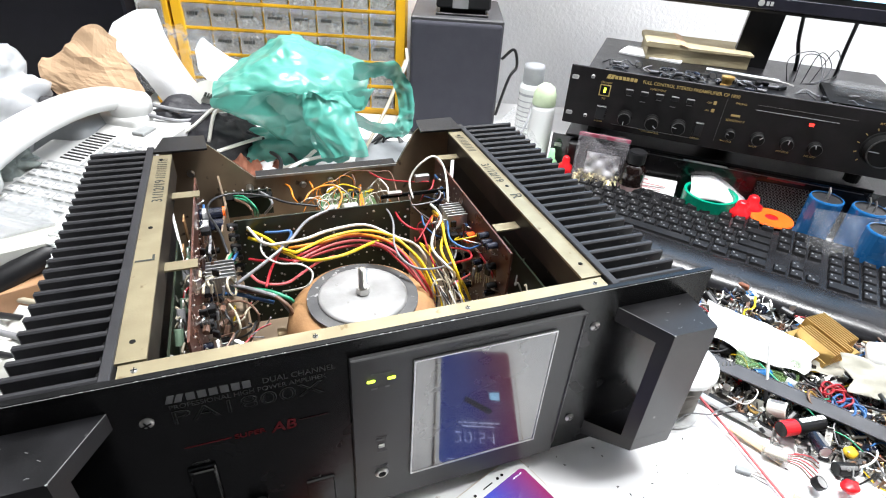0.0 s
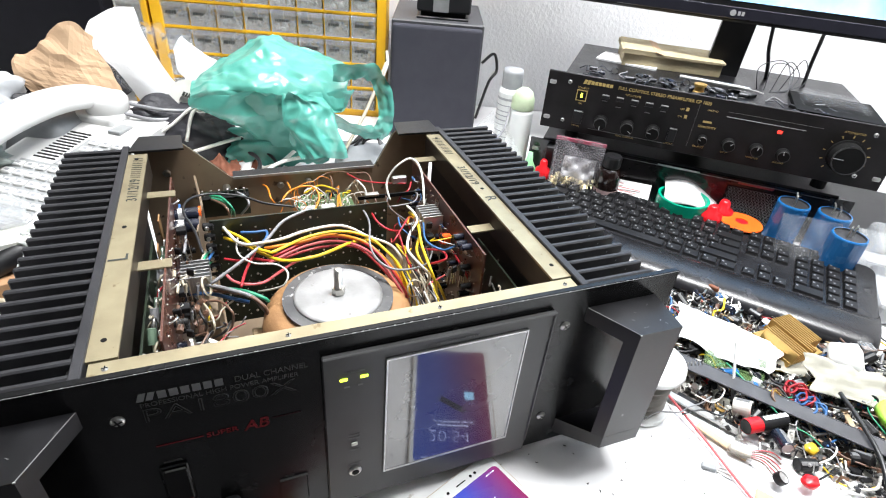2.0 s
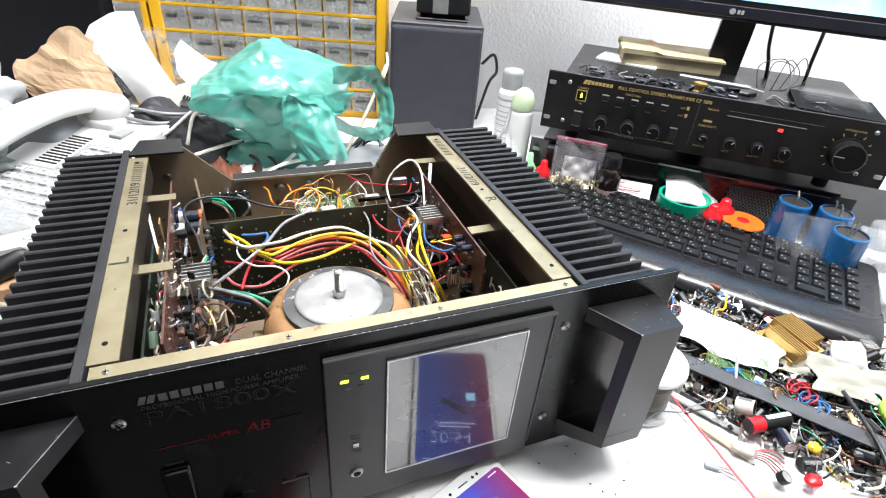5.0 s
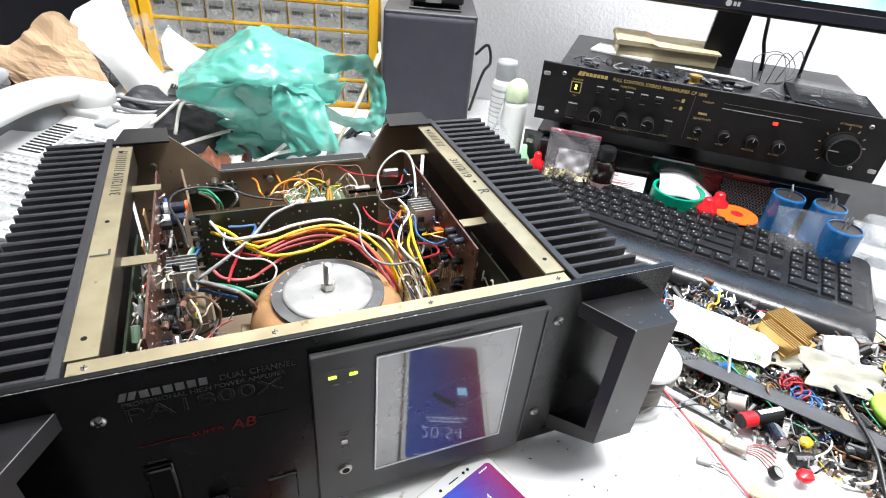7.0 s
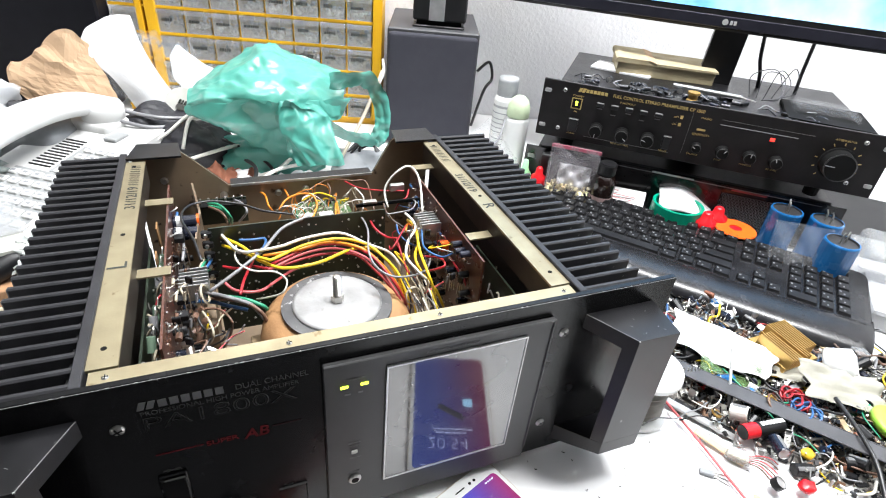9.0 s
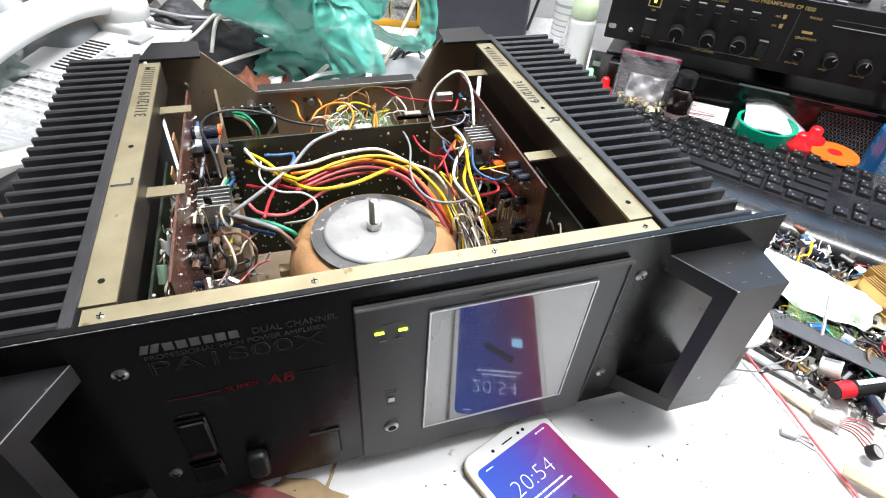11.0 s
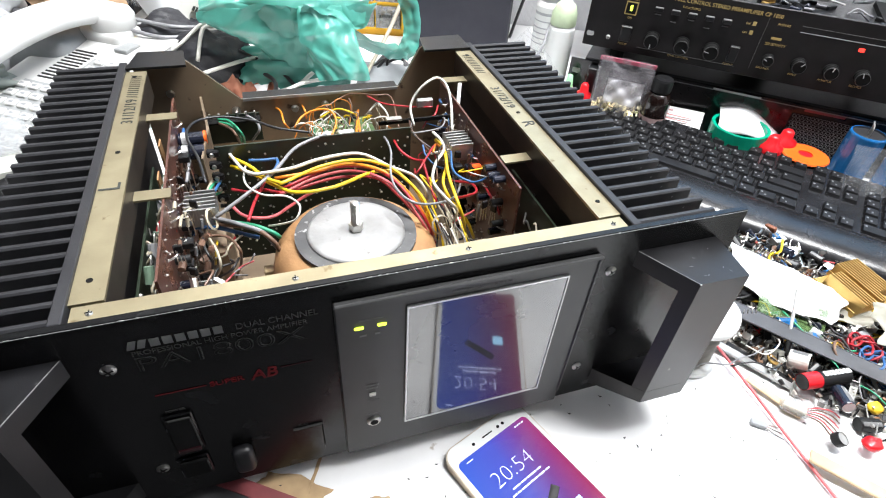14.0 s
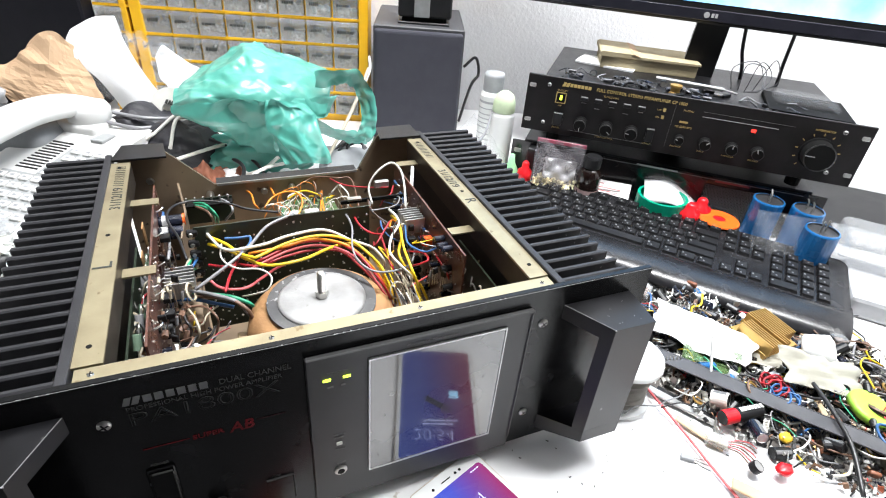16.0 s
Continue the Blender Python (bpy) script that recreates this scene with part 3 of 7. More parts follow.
for i in range(6):
    z = 0.155 - i * 0.0105
    t = part("terminal", B(-0.098, -0.089, 0.193, 0.199, z - 0.003, z + 0.003, 0.001), BLACKP, bank)
    part("terminal_screw", lathe([(0, 0.0016), (0.0016, 0.0014), (0.0020, 0)], 10, pose(-0.0945, 0.193, z, 90)), STEEL, t)
# left and right driver boards
for s, x0, y0, y1, nm in ((-1, -0.1225, 0.045, 0.276, "brown driver board with standing components"), (1, 0.1165, 0.082, 0.270, "brown driver board with solder joints")):
    bd = part("driver_board", B(x0 - 0.0008, x0 + 0.0008, y0, y1, 0.045, 0.166), PCB_BROWN, amp, nm)
    bm = bmesh.new()
    sx = x0 + (0.001 if s < 0 else -0.001)
    dots(bm, rnd, 130, (y0 + 0.006, y1 - 0.006), (0.06, 0.160), lambda a, b: (sx, a, b), 0.0007)
    tagged(part("solder_joint", bm, STEEL, bd), kind="stuff")
    for k in range(46):
        y, z = rnd.uniform(y0 + 0.01, y1 - 0.012), rnd.uniform(0.06, 0.158)
        out = 1 if s < 0 else -1
        kind = rnd.random()
        m = Matrix.Translation((x0 + out * 0.001, y, z)) @ pose(0, 0, 0, 0, 90 * out, 0)
        if kind < 0.35:
            p = part("resistor", tube([(x0 + out * 0.004, y - 0.004, z), (x0 + out * 0.004, y + 0.004, z)], 0.0013, 8, 1), WIRES[rnd.choice(("beige", "brown", "blue"))], bd)
            part("lead", tube([(x0, y - 0.007, z), (x0 + out * 0.004, y - 0.005, z), (x0 + out * 0.004, y + 0.005, z), (x0, y + 0.007, z)], 0.0004, 4, 3), STEEL, p)
        elif kind < 0.6:
            part("capacitor", lathe([(0, 0), (0.003, 0), (0.003, 0.009), (0.0026, 0.0095), (0, 0.0093)], 12, m), NAVYCAP if rnd.random() < 0.6 else BLACKP, bd, smooth=False)
        elif kind < 0.8:
            part("transistor", B(-0.0025, 0.0025, -0.004, 0.004, 0.002, 0.010, 0.0005, m=m), BLACKP, bd)
        else:
            part("lead", tube([(x0, y, z), (x0 + out * 0.006, y + 0.003, z + 0.002), (x0 + out * 0.005, y + 0.008, z + 0.001)], 0.0007, 5, 4), STEEL, bd)
# outer boards between rail and driver board
for x0, y0, y1 in ((-0.1385, 0.03, 0.20), (0.1365, 0.03, 0.135)):
    bd = part("output_board", B(x0 - 0.0008, x0 + 0.0008, y0, y1, 0.04, 0.146), PCB_BLACK, amp, "dark output board with ceramic parts")
    for k in range(34):
        y, z = rnd.uniform(y0 + 0.005, y1 - 0.008), rnd.uniform(0.07, 0.145)
        if k < 6:
            p = part("wirewound_resistor", tube([(x0 + 0.006, y - 0.006, z), (x0 + 0.006, y + 0.006, z - 0.004)], 0.0033, 10, 1), mat("green_enamel", (0.16, 0.24, 0.17), rough=0.4), bd)
            part("lead", tube([(x0, y - 0.012, z), (x0 + 0.006, y - 0.008, z), (x0 + 0.006, y + 0.010, z - 0.004), (x0, y + 0.012, z - 0.006)], 0.0006, 5, 3), STEEL, p)
        elif k < 20:
            part("lead", tube([(x0 + 0.001, y, z), (x0 + 0.006, y + 0.002, z + 0.004), (x0 + 0.008, y + 0.007, z + 0.001), (x0 + 0.004, y + 0.009, z - 0.006)], 0.0007, 5, 4), STEEL, bd)
        else:
            bm = bmesh.new()
            bmesh.ops.create_icosphere(bm, subdivisions=1, radius=0.0018, matrix=Matrix.Translation((x0 + 0.001, y, z)))
            part("solder_joint", bm, STEEL, bd)
for y, z in ((0.075, 0.140), (0.175, 0.150), (0.215, 0.155)):
    part("mica_strip", B(-0.1335, -0.1325, y, y + 0.012, z - 0.03, z), KRAFT, amp)
for y, z in ((0.045, 0.11), (0.19, 0.13)):
    part("tape_tab", B(-0.1302, -0.1293, y, y + 0.006, z - 0.022, z), mat("pale_blue_tape", (0.25, 0.42, 0.6), rough=0.6), amp)


def fin_block(x, y, z, w, d, n, parent):
    b = part("small_heatsink", B(x, x + w, y, y + d, z, z + 0.003), ALU, parent, "small finned aluminium heatsink")
    for i in range(n):
        yy = y + i * (d / (n - 1))
        part("fin", B(x, x + w, yy - 0.0006, yy + 0.0006, z + 0.003, z + 0.016), ALU, b)


fin_block(-0.118, 0.148, 0.122, 0.022, 0.024, 6, amp)
fin_block(0.094, 0.170, 0.138, 0.020, 0.022, 6, amp)
fin_block(-0.118, 0.045, 0.095, 0.020, 0.055, 12, amp)
# two dark blue capacitors lying on the driver board
for y, z, c in ((0.222, 0.143, NAVYCAP), (0.236, 0.147, NAVYCAP)):
    p = part("capacitor", lathe([(0, 0), (0.0055, 0), (0.006, 0.001), (0.006, 0.019), (0.0055, 0.020), (0, 0.020)], 16, Matrix.Translation((-0.1215, y, z)) @ pose(0, 0, 0, 0, 90, 0)), c, amp, "dark blue electrolytic capacitor with white stripe", False)
    part("stripe", lathe([(0.0062, 0.003), (0.0062, 0.008)], 16, Matrix.Translation((-0.1215, y, z)) @ pose(0, 0, 0, 0, 90, 0)), SILVER_INK, p)
part("capacitor_base", lathe([(0, 0), (0.0055, 0), (0.0055, 0.002), (0, 0.002)], 16, Matrix.Translation((-0.1015, 0.238, 0.147)) @ pose(0, 0, 0, 0, 90, 0)), ORANGEP, amp)
# rear terminal board, green board with white connectors
tb = part("terminal_board", B(-0.103, -0.055, 0.300, 0.3015, 0.105, 0.134), PCB_BLACK, amp)
part("board_shelf", B(-0.103, -0.055, 0.290, 0.300, 0.130, 0.1315), BLACKM, tb)
for i in range(6):
    part("pin", tube([(-0.099 + i * 0.008, 0.297, 0.131), (-0.099 + i * 0.008, 0.296, 0.138)], 0.0011, 6, 1), STEEL, tb)
gb = part("relay_board", B(-0.006, 0.052, 0.262, 0.305, 0.1155, 0.117), PCB_GREEN, amp, "green board with white connectors")
for x in (-0.006, 0.014):
    part("connector", B(x, x + 0.015, 0.258, 0.266, 0.117, 0.126, 0.001), CREAM, gb)
for k in range(26):
    x, y = rnd.uniform(-0.004, 0.05), rnd.uniform(0.268, 0.303)
    part("component", tube([(x, y, 0.1175), (x + 0.001, y, 0.1215), (x + rnd.uniform(0.003, 0.008), y + rnd.uniform(-0.003, 0.003), 0.1215)], 0.0009, 5, 3), rnd.choice((STEEL, WIRES["beige"], WIRES["yellow"], STEEL, BLACKP)), gb)
part("rear_frame", B(0.045, 0.118, 0.226, 0.228, 0.148, 0.1515), BLACKM, amp)
part("solder_tag", B(0.052, 0.066, 0.2245, 0.2305, 0.1515, 0.1535), STEEL, amp)
part("film_capacitor", B(0.088, 0.104, 0.252, 0.257, 0.148, 0.156, 0.001), DULL, amp)
for x, y, z, c in ((0.1105, 0.150, 0.140, ORANGEP), (0.1105, 0.156, 0.137, REDP), (0.100, 0.166, 0.132, BLACKP)):
    part("capacitor", B(x - 0.004, x + 0.004, y - 0.003, y + 0.003, z - 0.005, z + 0.005, 0.001), c, amp)
part("cable_tie", lathe([(0.007, 0), (0.0082, 0.001), (0.007, 0.002)], 14, Matrix.Translation((0.068, 0.113, 0.118)) @ pose(0, 0, 0, 60, 20, 0)), WIRES["beige"], amp)
part("cable_tie", lathe([(0.007, 0), (0.0085, 0.001), (0.007, 0.002)], 14, Matrix.Translation((-0.100, 0.140, 0.133)) @ pose(0, 0, 0, 10, 70, 0)), WIRES["beige"], amp)
part("wood_wedge", B(-0.070, -0.052, 0.118, 0.126, 0.086, 0.094, 0.001), mat("pale_wood", (0.5, 0.38, 0.22)), amp)
part("rear_fuse", lathe([(0, 0), (0.004, 0), (0.004, 0.012), (0, 0.012)], 12, Matrix.Translation((-0.076, 0.321, 0.128)) @ pose(0, 0, 0, 90, 0, 0)), STEEL, amp)
for x, z in ((-0.02, 0.125), (0.01, 0.127), (-0.13, 0.15)):
    part("fastener", lathe([(0, 0.003), (0.003, 0.003), (0.004, 0)], 10, Matrix.Translation((x, 0.320, z)) @ pose(0, 0, 0, 90, 0, 0)), STEEL, amp)
wire("white", 0.0019, [(-0.085, 0.208, 0.152), (-0.078, 0.185, 0.153), (-0.072, 0.168, 0.154), (-0.065, 0.160, 0.155), (-0.058, 0.158, 0.156), (-0.037, 0.157, 0.158), (-0.015, 0.167, 0.157), (0.017, 0.175, 0.153), (0.039, 0.162, 0.146), (0.057, 0.155, 0.139), (0.065, 0.147, 0.130), (0.067, 0.146, 0.120)])
wire("yellow", 0.0019, [(-0.083, 0.198, 0.150), (-0.068, 0.178, 0.151), (-0.058, 0.158, 0.152), (-0.049, 0.148, 0.153), (-0.044, 0.146, 0.154), (-0.016, 0.161, 0.154), (0.013, 0.166, 0.153), (0.037, 0.161, 0.147), (0.051, 0.149, 0.138), (0.061, 0.137, 0.127), (0.065, 0.122, 0.114), (0.068, 0.116, 0.100)])
wire("yellow", 0.0019, [(-0.082, 0.191, 0.145), (-0.066, 0.174, 0.146), (-0.054, 0.156, 0.147), (-0.055, 0.156, 0.148), (-0.038, 0.138, 0.149), (-0.010, 0.137, 0.150), (0.024, 0.158, 0.145), (0.046, 0.165, 0.137), (0.059, 0.146, 0.127), (0.063, 0.126, 0.114), (0.065, 0.123, 0.100)])
wire("red", 0.0017, [(-0.045, 0.159, 0.140), (-0.007, 0.174, 0.143), (0.021, 0.166, 0.145), (0.036, 0.141, 0.148), (0.047, 0.120, 0.139), (0.057, 0.110, 0.122), (0.064, 0.117, 0.100)])
wire("pink", 0.0017, [(-0.049, 0.151, 0.140), (-0.016, 0.166, 0.142), (0.012, 0.164, 0.144), (0.032, 0.141, 0.146), (0.044, 0.124, 0.136), (0.055, 0.116, 0.118), (0.065, 0.119, 0.095)])
wire("red", 0.0017, [(-0.084, 0.173, 0.135), (-0.071, 0.165, 0.136), (-0.060, 0.164, 0.137), (-0.045, 0.156, 0.138), (-0.017, 0.163, 0.139), (0.004, 0.167, 0.138), (0.030, 0.169, 0.131), (0.044, 0.157, 0.121), (0.056, 0.142, 0.109), (0.067, 0.117, 0.095)])
wire("orange", 0.0019, [(-0.051, 0.169, 0.143), (-0.019, 0.169, 0.145), (0.005, 0.170, 0.148), (0.029, 0.152, 0.150), (0.044, 0.140, 0.140), (0.057, 0.131, 0.122), (0.067, 0.125, 0.098)])
wire("grey", 0.0019, [(-0.005, 0.199, 0.160), (-0.021, 0.194, 0.158), (-0.034, 0.186, 0.156), (-0.051, 0.161, 0.154), (-0.073, 0.144, 0.148), (-0.095, 0.133, 0.140)])
wire("blue", 0.0018, [(-0.068, 0.188, 0.150), (-0.057, 0.186, 0.150), (-0.047, 0.185, 0.150), (-0.049, 0.174, 0.149), (-0.059, 0.161, 0.148)])
wire("blue", 0.0022, [(-0.118, 0.150, 0.120), (-0.109, 0.149, 0.121), (-0.095, 0.143, 0.122), (-0.084, 0.139, 0.119), (-0.069, 0.134, 0.115)])
wire("green", 0.0022, [(-0.115, 0.155, 0.125), (-0.101, 0.150, 0.126), (-0.087, 0.142, 0.127), (-0.071, 0.134, 0.127), (-0.058, 0.127, 0.123), (-0.054, 0.127, 0.118)])
wire("grey", 0.0024, [(-0.111, 0.155, 0.128), (-0.096, 0.146, 0.129), (-0.077, 0.131, 0.130), (-0.065, 0.127, 0.124), (-0.057, 0.122, 0.112)])
wire("brown", 0.0022, [(-0.095, 0.143, 0.126), (-0.079, 0.136, 0.126), (-0.068, 0.128, 0.126), (-0.059, 0.120, 0.121), (-0.056, 0.119, 0.112)])
wire("black", 0.0014, [(-0.107, 0.134, 0.125), (-0.105, 0.115, 0.127), (-0.102, 0.111, 0.117), (-0.112, 0.148, 0.070)])
wire("brown", 0.0014, [(-0.106, 0.132, 0.125), (-0.091, 0.125, 0.128), (-0.082, 0.106, 0.130), (-0.084, 0.116, 0.109), (-0.093, 0.143, 0.070)])
wire("black", 0.0014, [(-0.084, 0.108, 0.120), (-0.090, 0.096, 0.120), (-0.110, 0.158, 0.060)])
wire("beige", 0.0014, [(-0.103, 0.130, 0.125), (-0.097, 0.109, 0.128), (-0.097, 0.102, 0.118), (-0.113, 0.144, 0.070)])
wire("red", 0.0012, [(-0.087, 0.145, 0.110), (-0.093, 0.130, 0.110), (-0.104, 0.154, 0.080)])
wire("yellow", 0.0012, [(-0.100, 0.144, 0.110), (-0.101, 0.127, 0.110), (-0.107, 0.152, 0.080)])
wire("white", 0.0011, [(-0.071, 0.180, 0.150), (-0.073, 0.164, 0.150), (-0.070, 0.150, 0.150), (-0.060, 0.138, 0.150), (-0.045, 0.133, 0.150), (-0.037, 0.125, 0.146), (-0.041, 0.119, 0.139), (-0.050, 0.126, 0.131), (-0.061, 0.140, 0.120)])
wire("black", 0.0016, [(-0.098, 0.151, 0.158), (-0.104, 0.190, 0.156), (-0.113, 0.226, 0.154), (-0.112, 0.249, 0.152), (-0.103, 0.264, 0.150), (-0.085, 0.267, 0.149), (-0.061, 0.261, 0.146), (-0.042, 0.249, 0.143), (-0.015, 0.241, 0.140)])
wire("grey", 0.0016, [(-0.113, 0.167, 0.150), (-0.112, 0.187, 0.150), (-0.116, 0.239, 0.130)])
wire("green", 0.0017, [(-0.092, 0.291, 0.135), (-0.083, 0.281, 0.138), (-0.076, 0.263, 0.140), (-0.072, 0.260, 0.133), (-0.072, 0.271, 0.120)])
wire("green", 0.0017, [(-0.091, 0.285, 0.135), (-0.081, 0.272, 0.138), (-0.075, 0.261, 0.136), (-0.075, 0.272, 0.120)])
wire("brown", 0.0017, [(-0.091, 0.283, 0.135), (-0.081, 0.265, 0.138), (-0.077, 0.255, 0.136), (-0.076, 0.270, 0.120)])
wire("grey", 0.0017, [(-0.066, 0.293, 0.135), (-0.059, 0.275, 0.138), (-0.057, 0.262, 0.136), (-0.065, 0.273, 0.120)])
wire("orange", 0.0014, [(-0.041, 0.328, 0.125), (-0.035, 0.311, 0.128), (-0.034, 0.287, 0.128), (-0.030, 0.288, 0.120)])
wire("orange", 0.0014, [(-0.013, 0.329, 0.125), (-0.012, 0.303, 0.130), (-0.011, 0.307, 0.120)])
wire("orange", 0.0014, [(-0.026, 0.262, 0.135), (-0.018, 0.273, 0.139), (-0.006, 0.276, 0.143), (0.008, 0.272, 0.144), (0.012, 0.259, 0.138), (0.003, 0.243, 0.130)])
wire("orange", 0.0014, [(0.020, 0.196, 0.140), (0.026, 0.234, 0.140), (0.043, 0.314, 0.120)])
wire("orange", 0.0014, [(0.022, 0.196, 0.140), (0.029, 0.234, 0.140), (0.041, 0.311, 0.120)])
wire("yellow", 0.0012, [(0.000, 0.285, 0.130), (0.017, 0.287, 0.137), (0.030, 0.274, 0.138), (0.035, 0.283, 0.130)])
wire("white", 0.0012, [(-0.028, 0.270, 0.130), (-0.020, 0.259, 0.140), (-0.012, 0.274, 0.130)])
wire("white", 0.0012, [(0.049, 0.289, 0.130), (0.057, 0.289, 0.138), (0.057, 0.270, 0.145), (0.061, 0.259, 0.140), (0.058, 0.252, 0.130)])
wire("red", 0.0012, [(0.051, 0.303, 0.140), (0.061, 0.278, 0.143), (0.082, 0.261, 0.146), (0.102, 0.248, 0.150)])
wire("brown", 0.0010, [(0.007, 0.305, 0.130), (0.030, 0.316, 0.136), (0.041, 0.306, 0.142), (0.057, 0.293, 0.145), (0.072, 0.290, 0.143), (0.065, 0.231, 0.140)])
wire("red", 0.0013, [(0.108, 0.250, 0.150), (0.102, 0.239, 0.147), (0.095, 0.239, 0.142), (0.092, 0.245, 0.130)])
wire("white", 0.0016, [(0.075, 0.217, 0.150), (0.075, 0.230, 0.160), (0.080, 0.234, 0.170), (0.089, 0.234, 0.180), (0.101, 0.236, 0.184), (0.108, 0.229, 0.179), (0.105, 0.207, 0.173), (0.096, 0.176, 0.165)])
wire("grey", 0.0010, [(0.101, 0.230, 0.150), (0.106, 0.223, 0.150), (0.097, 0.208, 0.150), (0.079, 0.204, 0.150), (0.070, 0.204, 0.150)])
wire("white", 0.0017, [(0.085, 0.193, 0.155), (0.088, 0.181, 0.154), (0.087, 0.168, 0.152), (0.074, 0.150, 0.151), (0.065, 0.127, 0.150), (0.071, 0.111, 0.144), (0.080, 0.111, 0.132), (0.081, 0.117, 0.117), (0.078, 0.133, 0.100)])
wire("yellow", 0.0019, [(0.086, 0.189, 0.150), (0.091, 0.175, 0.147), (0.086, 0.157, 0.143), (0.077, 0.137, 0.140), (0.081, 0.124, 0.130), (0.093, 0.121, 0.113), (0.103, 0.122, 0.090)])
wire("yellow", 0.0019, [(0.087, 0.164, 0.150), (0.082, 0.139, 0.145), (0.080, 0.110, 0.140), (0.086, 0.109, 0.122), (0.096, 0.123, 0.090)])
wire("orange", 0.0014, [(0.079, 0.172, 0.148), (0.086, 0.187, 0.146), (0.092, 0.185, 0.142), (0.092, 0.191, 0.130)])
wire("grey", 0.0013, [(0.026, 0.200, 0.155), (0.041, 0.200, 0.154), (0.043, 0.175, 0.153), (0.035, 0.142, 0.152), (0.035, 0.119, 0.151), (0.045, 0.106, 0.148), (0.064, 0.110, 0.142), (0.085, 0.128, 0.133), (0.102, 0.162, 0.123), (0.109, 0.193, 0.110)])
wire("blue", 0.0014, [(0.093, 0.167, 0.150), (0.087, 0.142, 0.147), (0.096, 0.128, 0.145), (0.108, 0.133, 0.141), (0.132, 0.152, 0.135)])
wire("blue", 0.0012, [(0.073, 0.182, 0.150), (0.072, 0.171, 0.147), (0.078, 0.161, 0.142), (0.093, 0.169, 0.130)])
wire("red", 0.0015, [(0.051, 0.203, 0.150), (0.053, 0.184, 0.147), (0.062, 0.175, 0.142), (0.078, 0.189, 0.130)])
wire("red", 0.0015, [(0.071, 0.174, 0.140), (0.070, 0.152, 0.133), (0.071, 0.136, 0.126), (0.083, 0.142, 0.110)])
wire("red", 0.0015, [(0.115, 0.143, 0.130), (0.114, 0.115, 0.130), (0.119, 0.110, 0.117), (0.144, 0.153, 0.060)])
wire("red", 0.0015, [(0.090, 0.153, 0.130), (0.102, 0.139, 0.135), (0.099, 0.120, 0.140), (0.091, 0.125, 0.133), (0.085, 0.142, 0.120)])
wire("red", 0.0017, [(-0.073, 0.117, 0.145), (-0.068, 0.142, 0.142), (-0.059, 0.170, 0.140), (-0.055, 0.205, 0.129), (-0.059, 0.245, 0.110)])
wire("pink", 0.0017, [(-0.084, 0.150, 0.135), (-0.078, 0.141, 0.133), (-0.068, 0.136, 0.132), (-0.056, 0.138, 0.130), (-0.044, 0.150, 0.128), (-0.028, 0.167, 0.125), (-0.011, 0.181, 0.120)])
wire("green", 0.0018, [(-0.104, 0.172, 0.130), (-0.099, 0.190, 0.130), (-0.092, 0.221, 0.120)])
wire("blue", 0.0018, [(-0.101, 0.172, 0.130), (-0.095, 0.188, 0.130), (-0.090, 0.220, 0.120)])
wire("beige", 0.0018, [(-0.103, 0.182, 0.130), (-0.099, 0.195, 0.130), (-0.092, 0.225, 0.120)])
wire("green", 0.0014, [(-0.107, 0.189, 0.120), (-0.097, 0.192, 0.120), (-0.093, 0.231, 0.100)])
wire("beige", 0.0016, [(-0.120, 0.134, 0.135), (-0.119, 0.146, 0.135), (-0.114, 0.155, 0.133), (-0.109, 0.163, 0.125)])
wire("beige", 0.0014, [(-0.114, 0.139, 0.135), (-0.116, 0.148, 0.137), (-0.108, 0.155, 0.136), (-0.103, 0.162, 0.125)])

rq = random.Random(8)
for i in range(46):
    left = i < 32
    x, y, z = (rq.uniform(-0.118, -0.075), rq.uniform(0.03, 0.13), rq.uniform(0.06, 0.12)) if left else (rq.uniform(0.045, 0.10), rq.uniform(0.06, 0.12), rq.uniform(0.06, 0.11))
    pts = [(x, y, z)]
    for k in range(3):
        x, y, z = x + rq.uniform(-0.014, 0.016), y + rq.uniform(-0.014, 0.014), z + rq.uniform(-0.004, 0.010)
        pts.append((x, y, min(z, 0.135)))
    wire(rq.choice(("brown", "black", "beige", "brown", "grey", "black", "pink", "brown")), rq.choice((0.0008, 0.0012)), pts)
for i in range(26):
    x, y, z = rq.uniform(-0.118, -0.098), rq.uniform(0.035, 0.135), rq.uniform(0.085, 0.135)
    part("component", lathe([(0, 0), (0.0024, 0), (0.0026, 0.001), (0.0026, 0.007), (0, 0.0075)], 8, pose(x, y, z, rq.uniform(0, 180), rq.uniform(0, 180))), rq.choice((BLACKP, BLACKP, STEEL, WIRES["brown"], WIRES["brown"], STEEL)), amp)

# bare leads and ceramic resistors between the rail and the driver board
rl = random.Random(31)
for i in range(9):
    y, z = 0.030 + 0.020 * i + rl.uniform(-0.004, 0.004), rl.uniform(0.128, 0.150)
    rw = part("wirewound_resistor", tube([(-0.132, y, z), (-0.130 + rl.uniform(-0.002, 0.002), y + 0.006, z + 0.009)], 0.0030, 10, 1), MATS["green_enamel"] if i % 3 else WIRES["grey"], amp, "pale green ceramic resistor")
    part("lead", tube([(-0.133, y - 0.004, z - 0.010), (-0.132, y, z), (-0.130, y + 0.006, z + 0.009), (-0.129, y + 0.012, z + 0.012), (-0.127, y + 0.014, z - 0.004)], 0.0006, 5, 4), STEEL, rw)
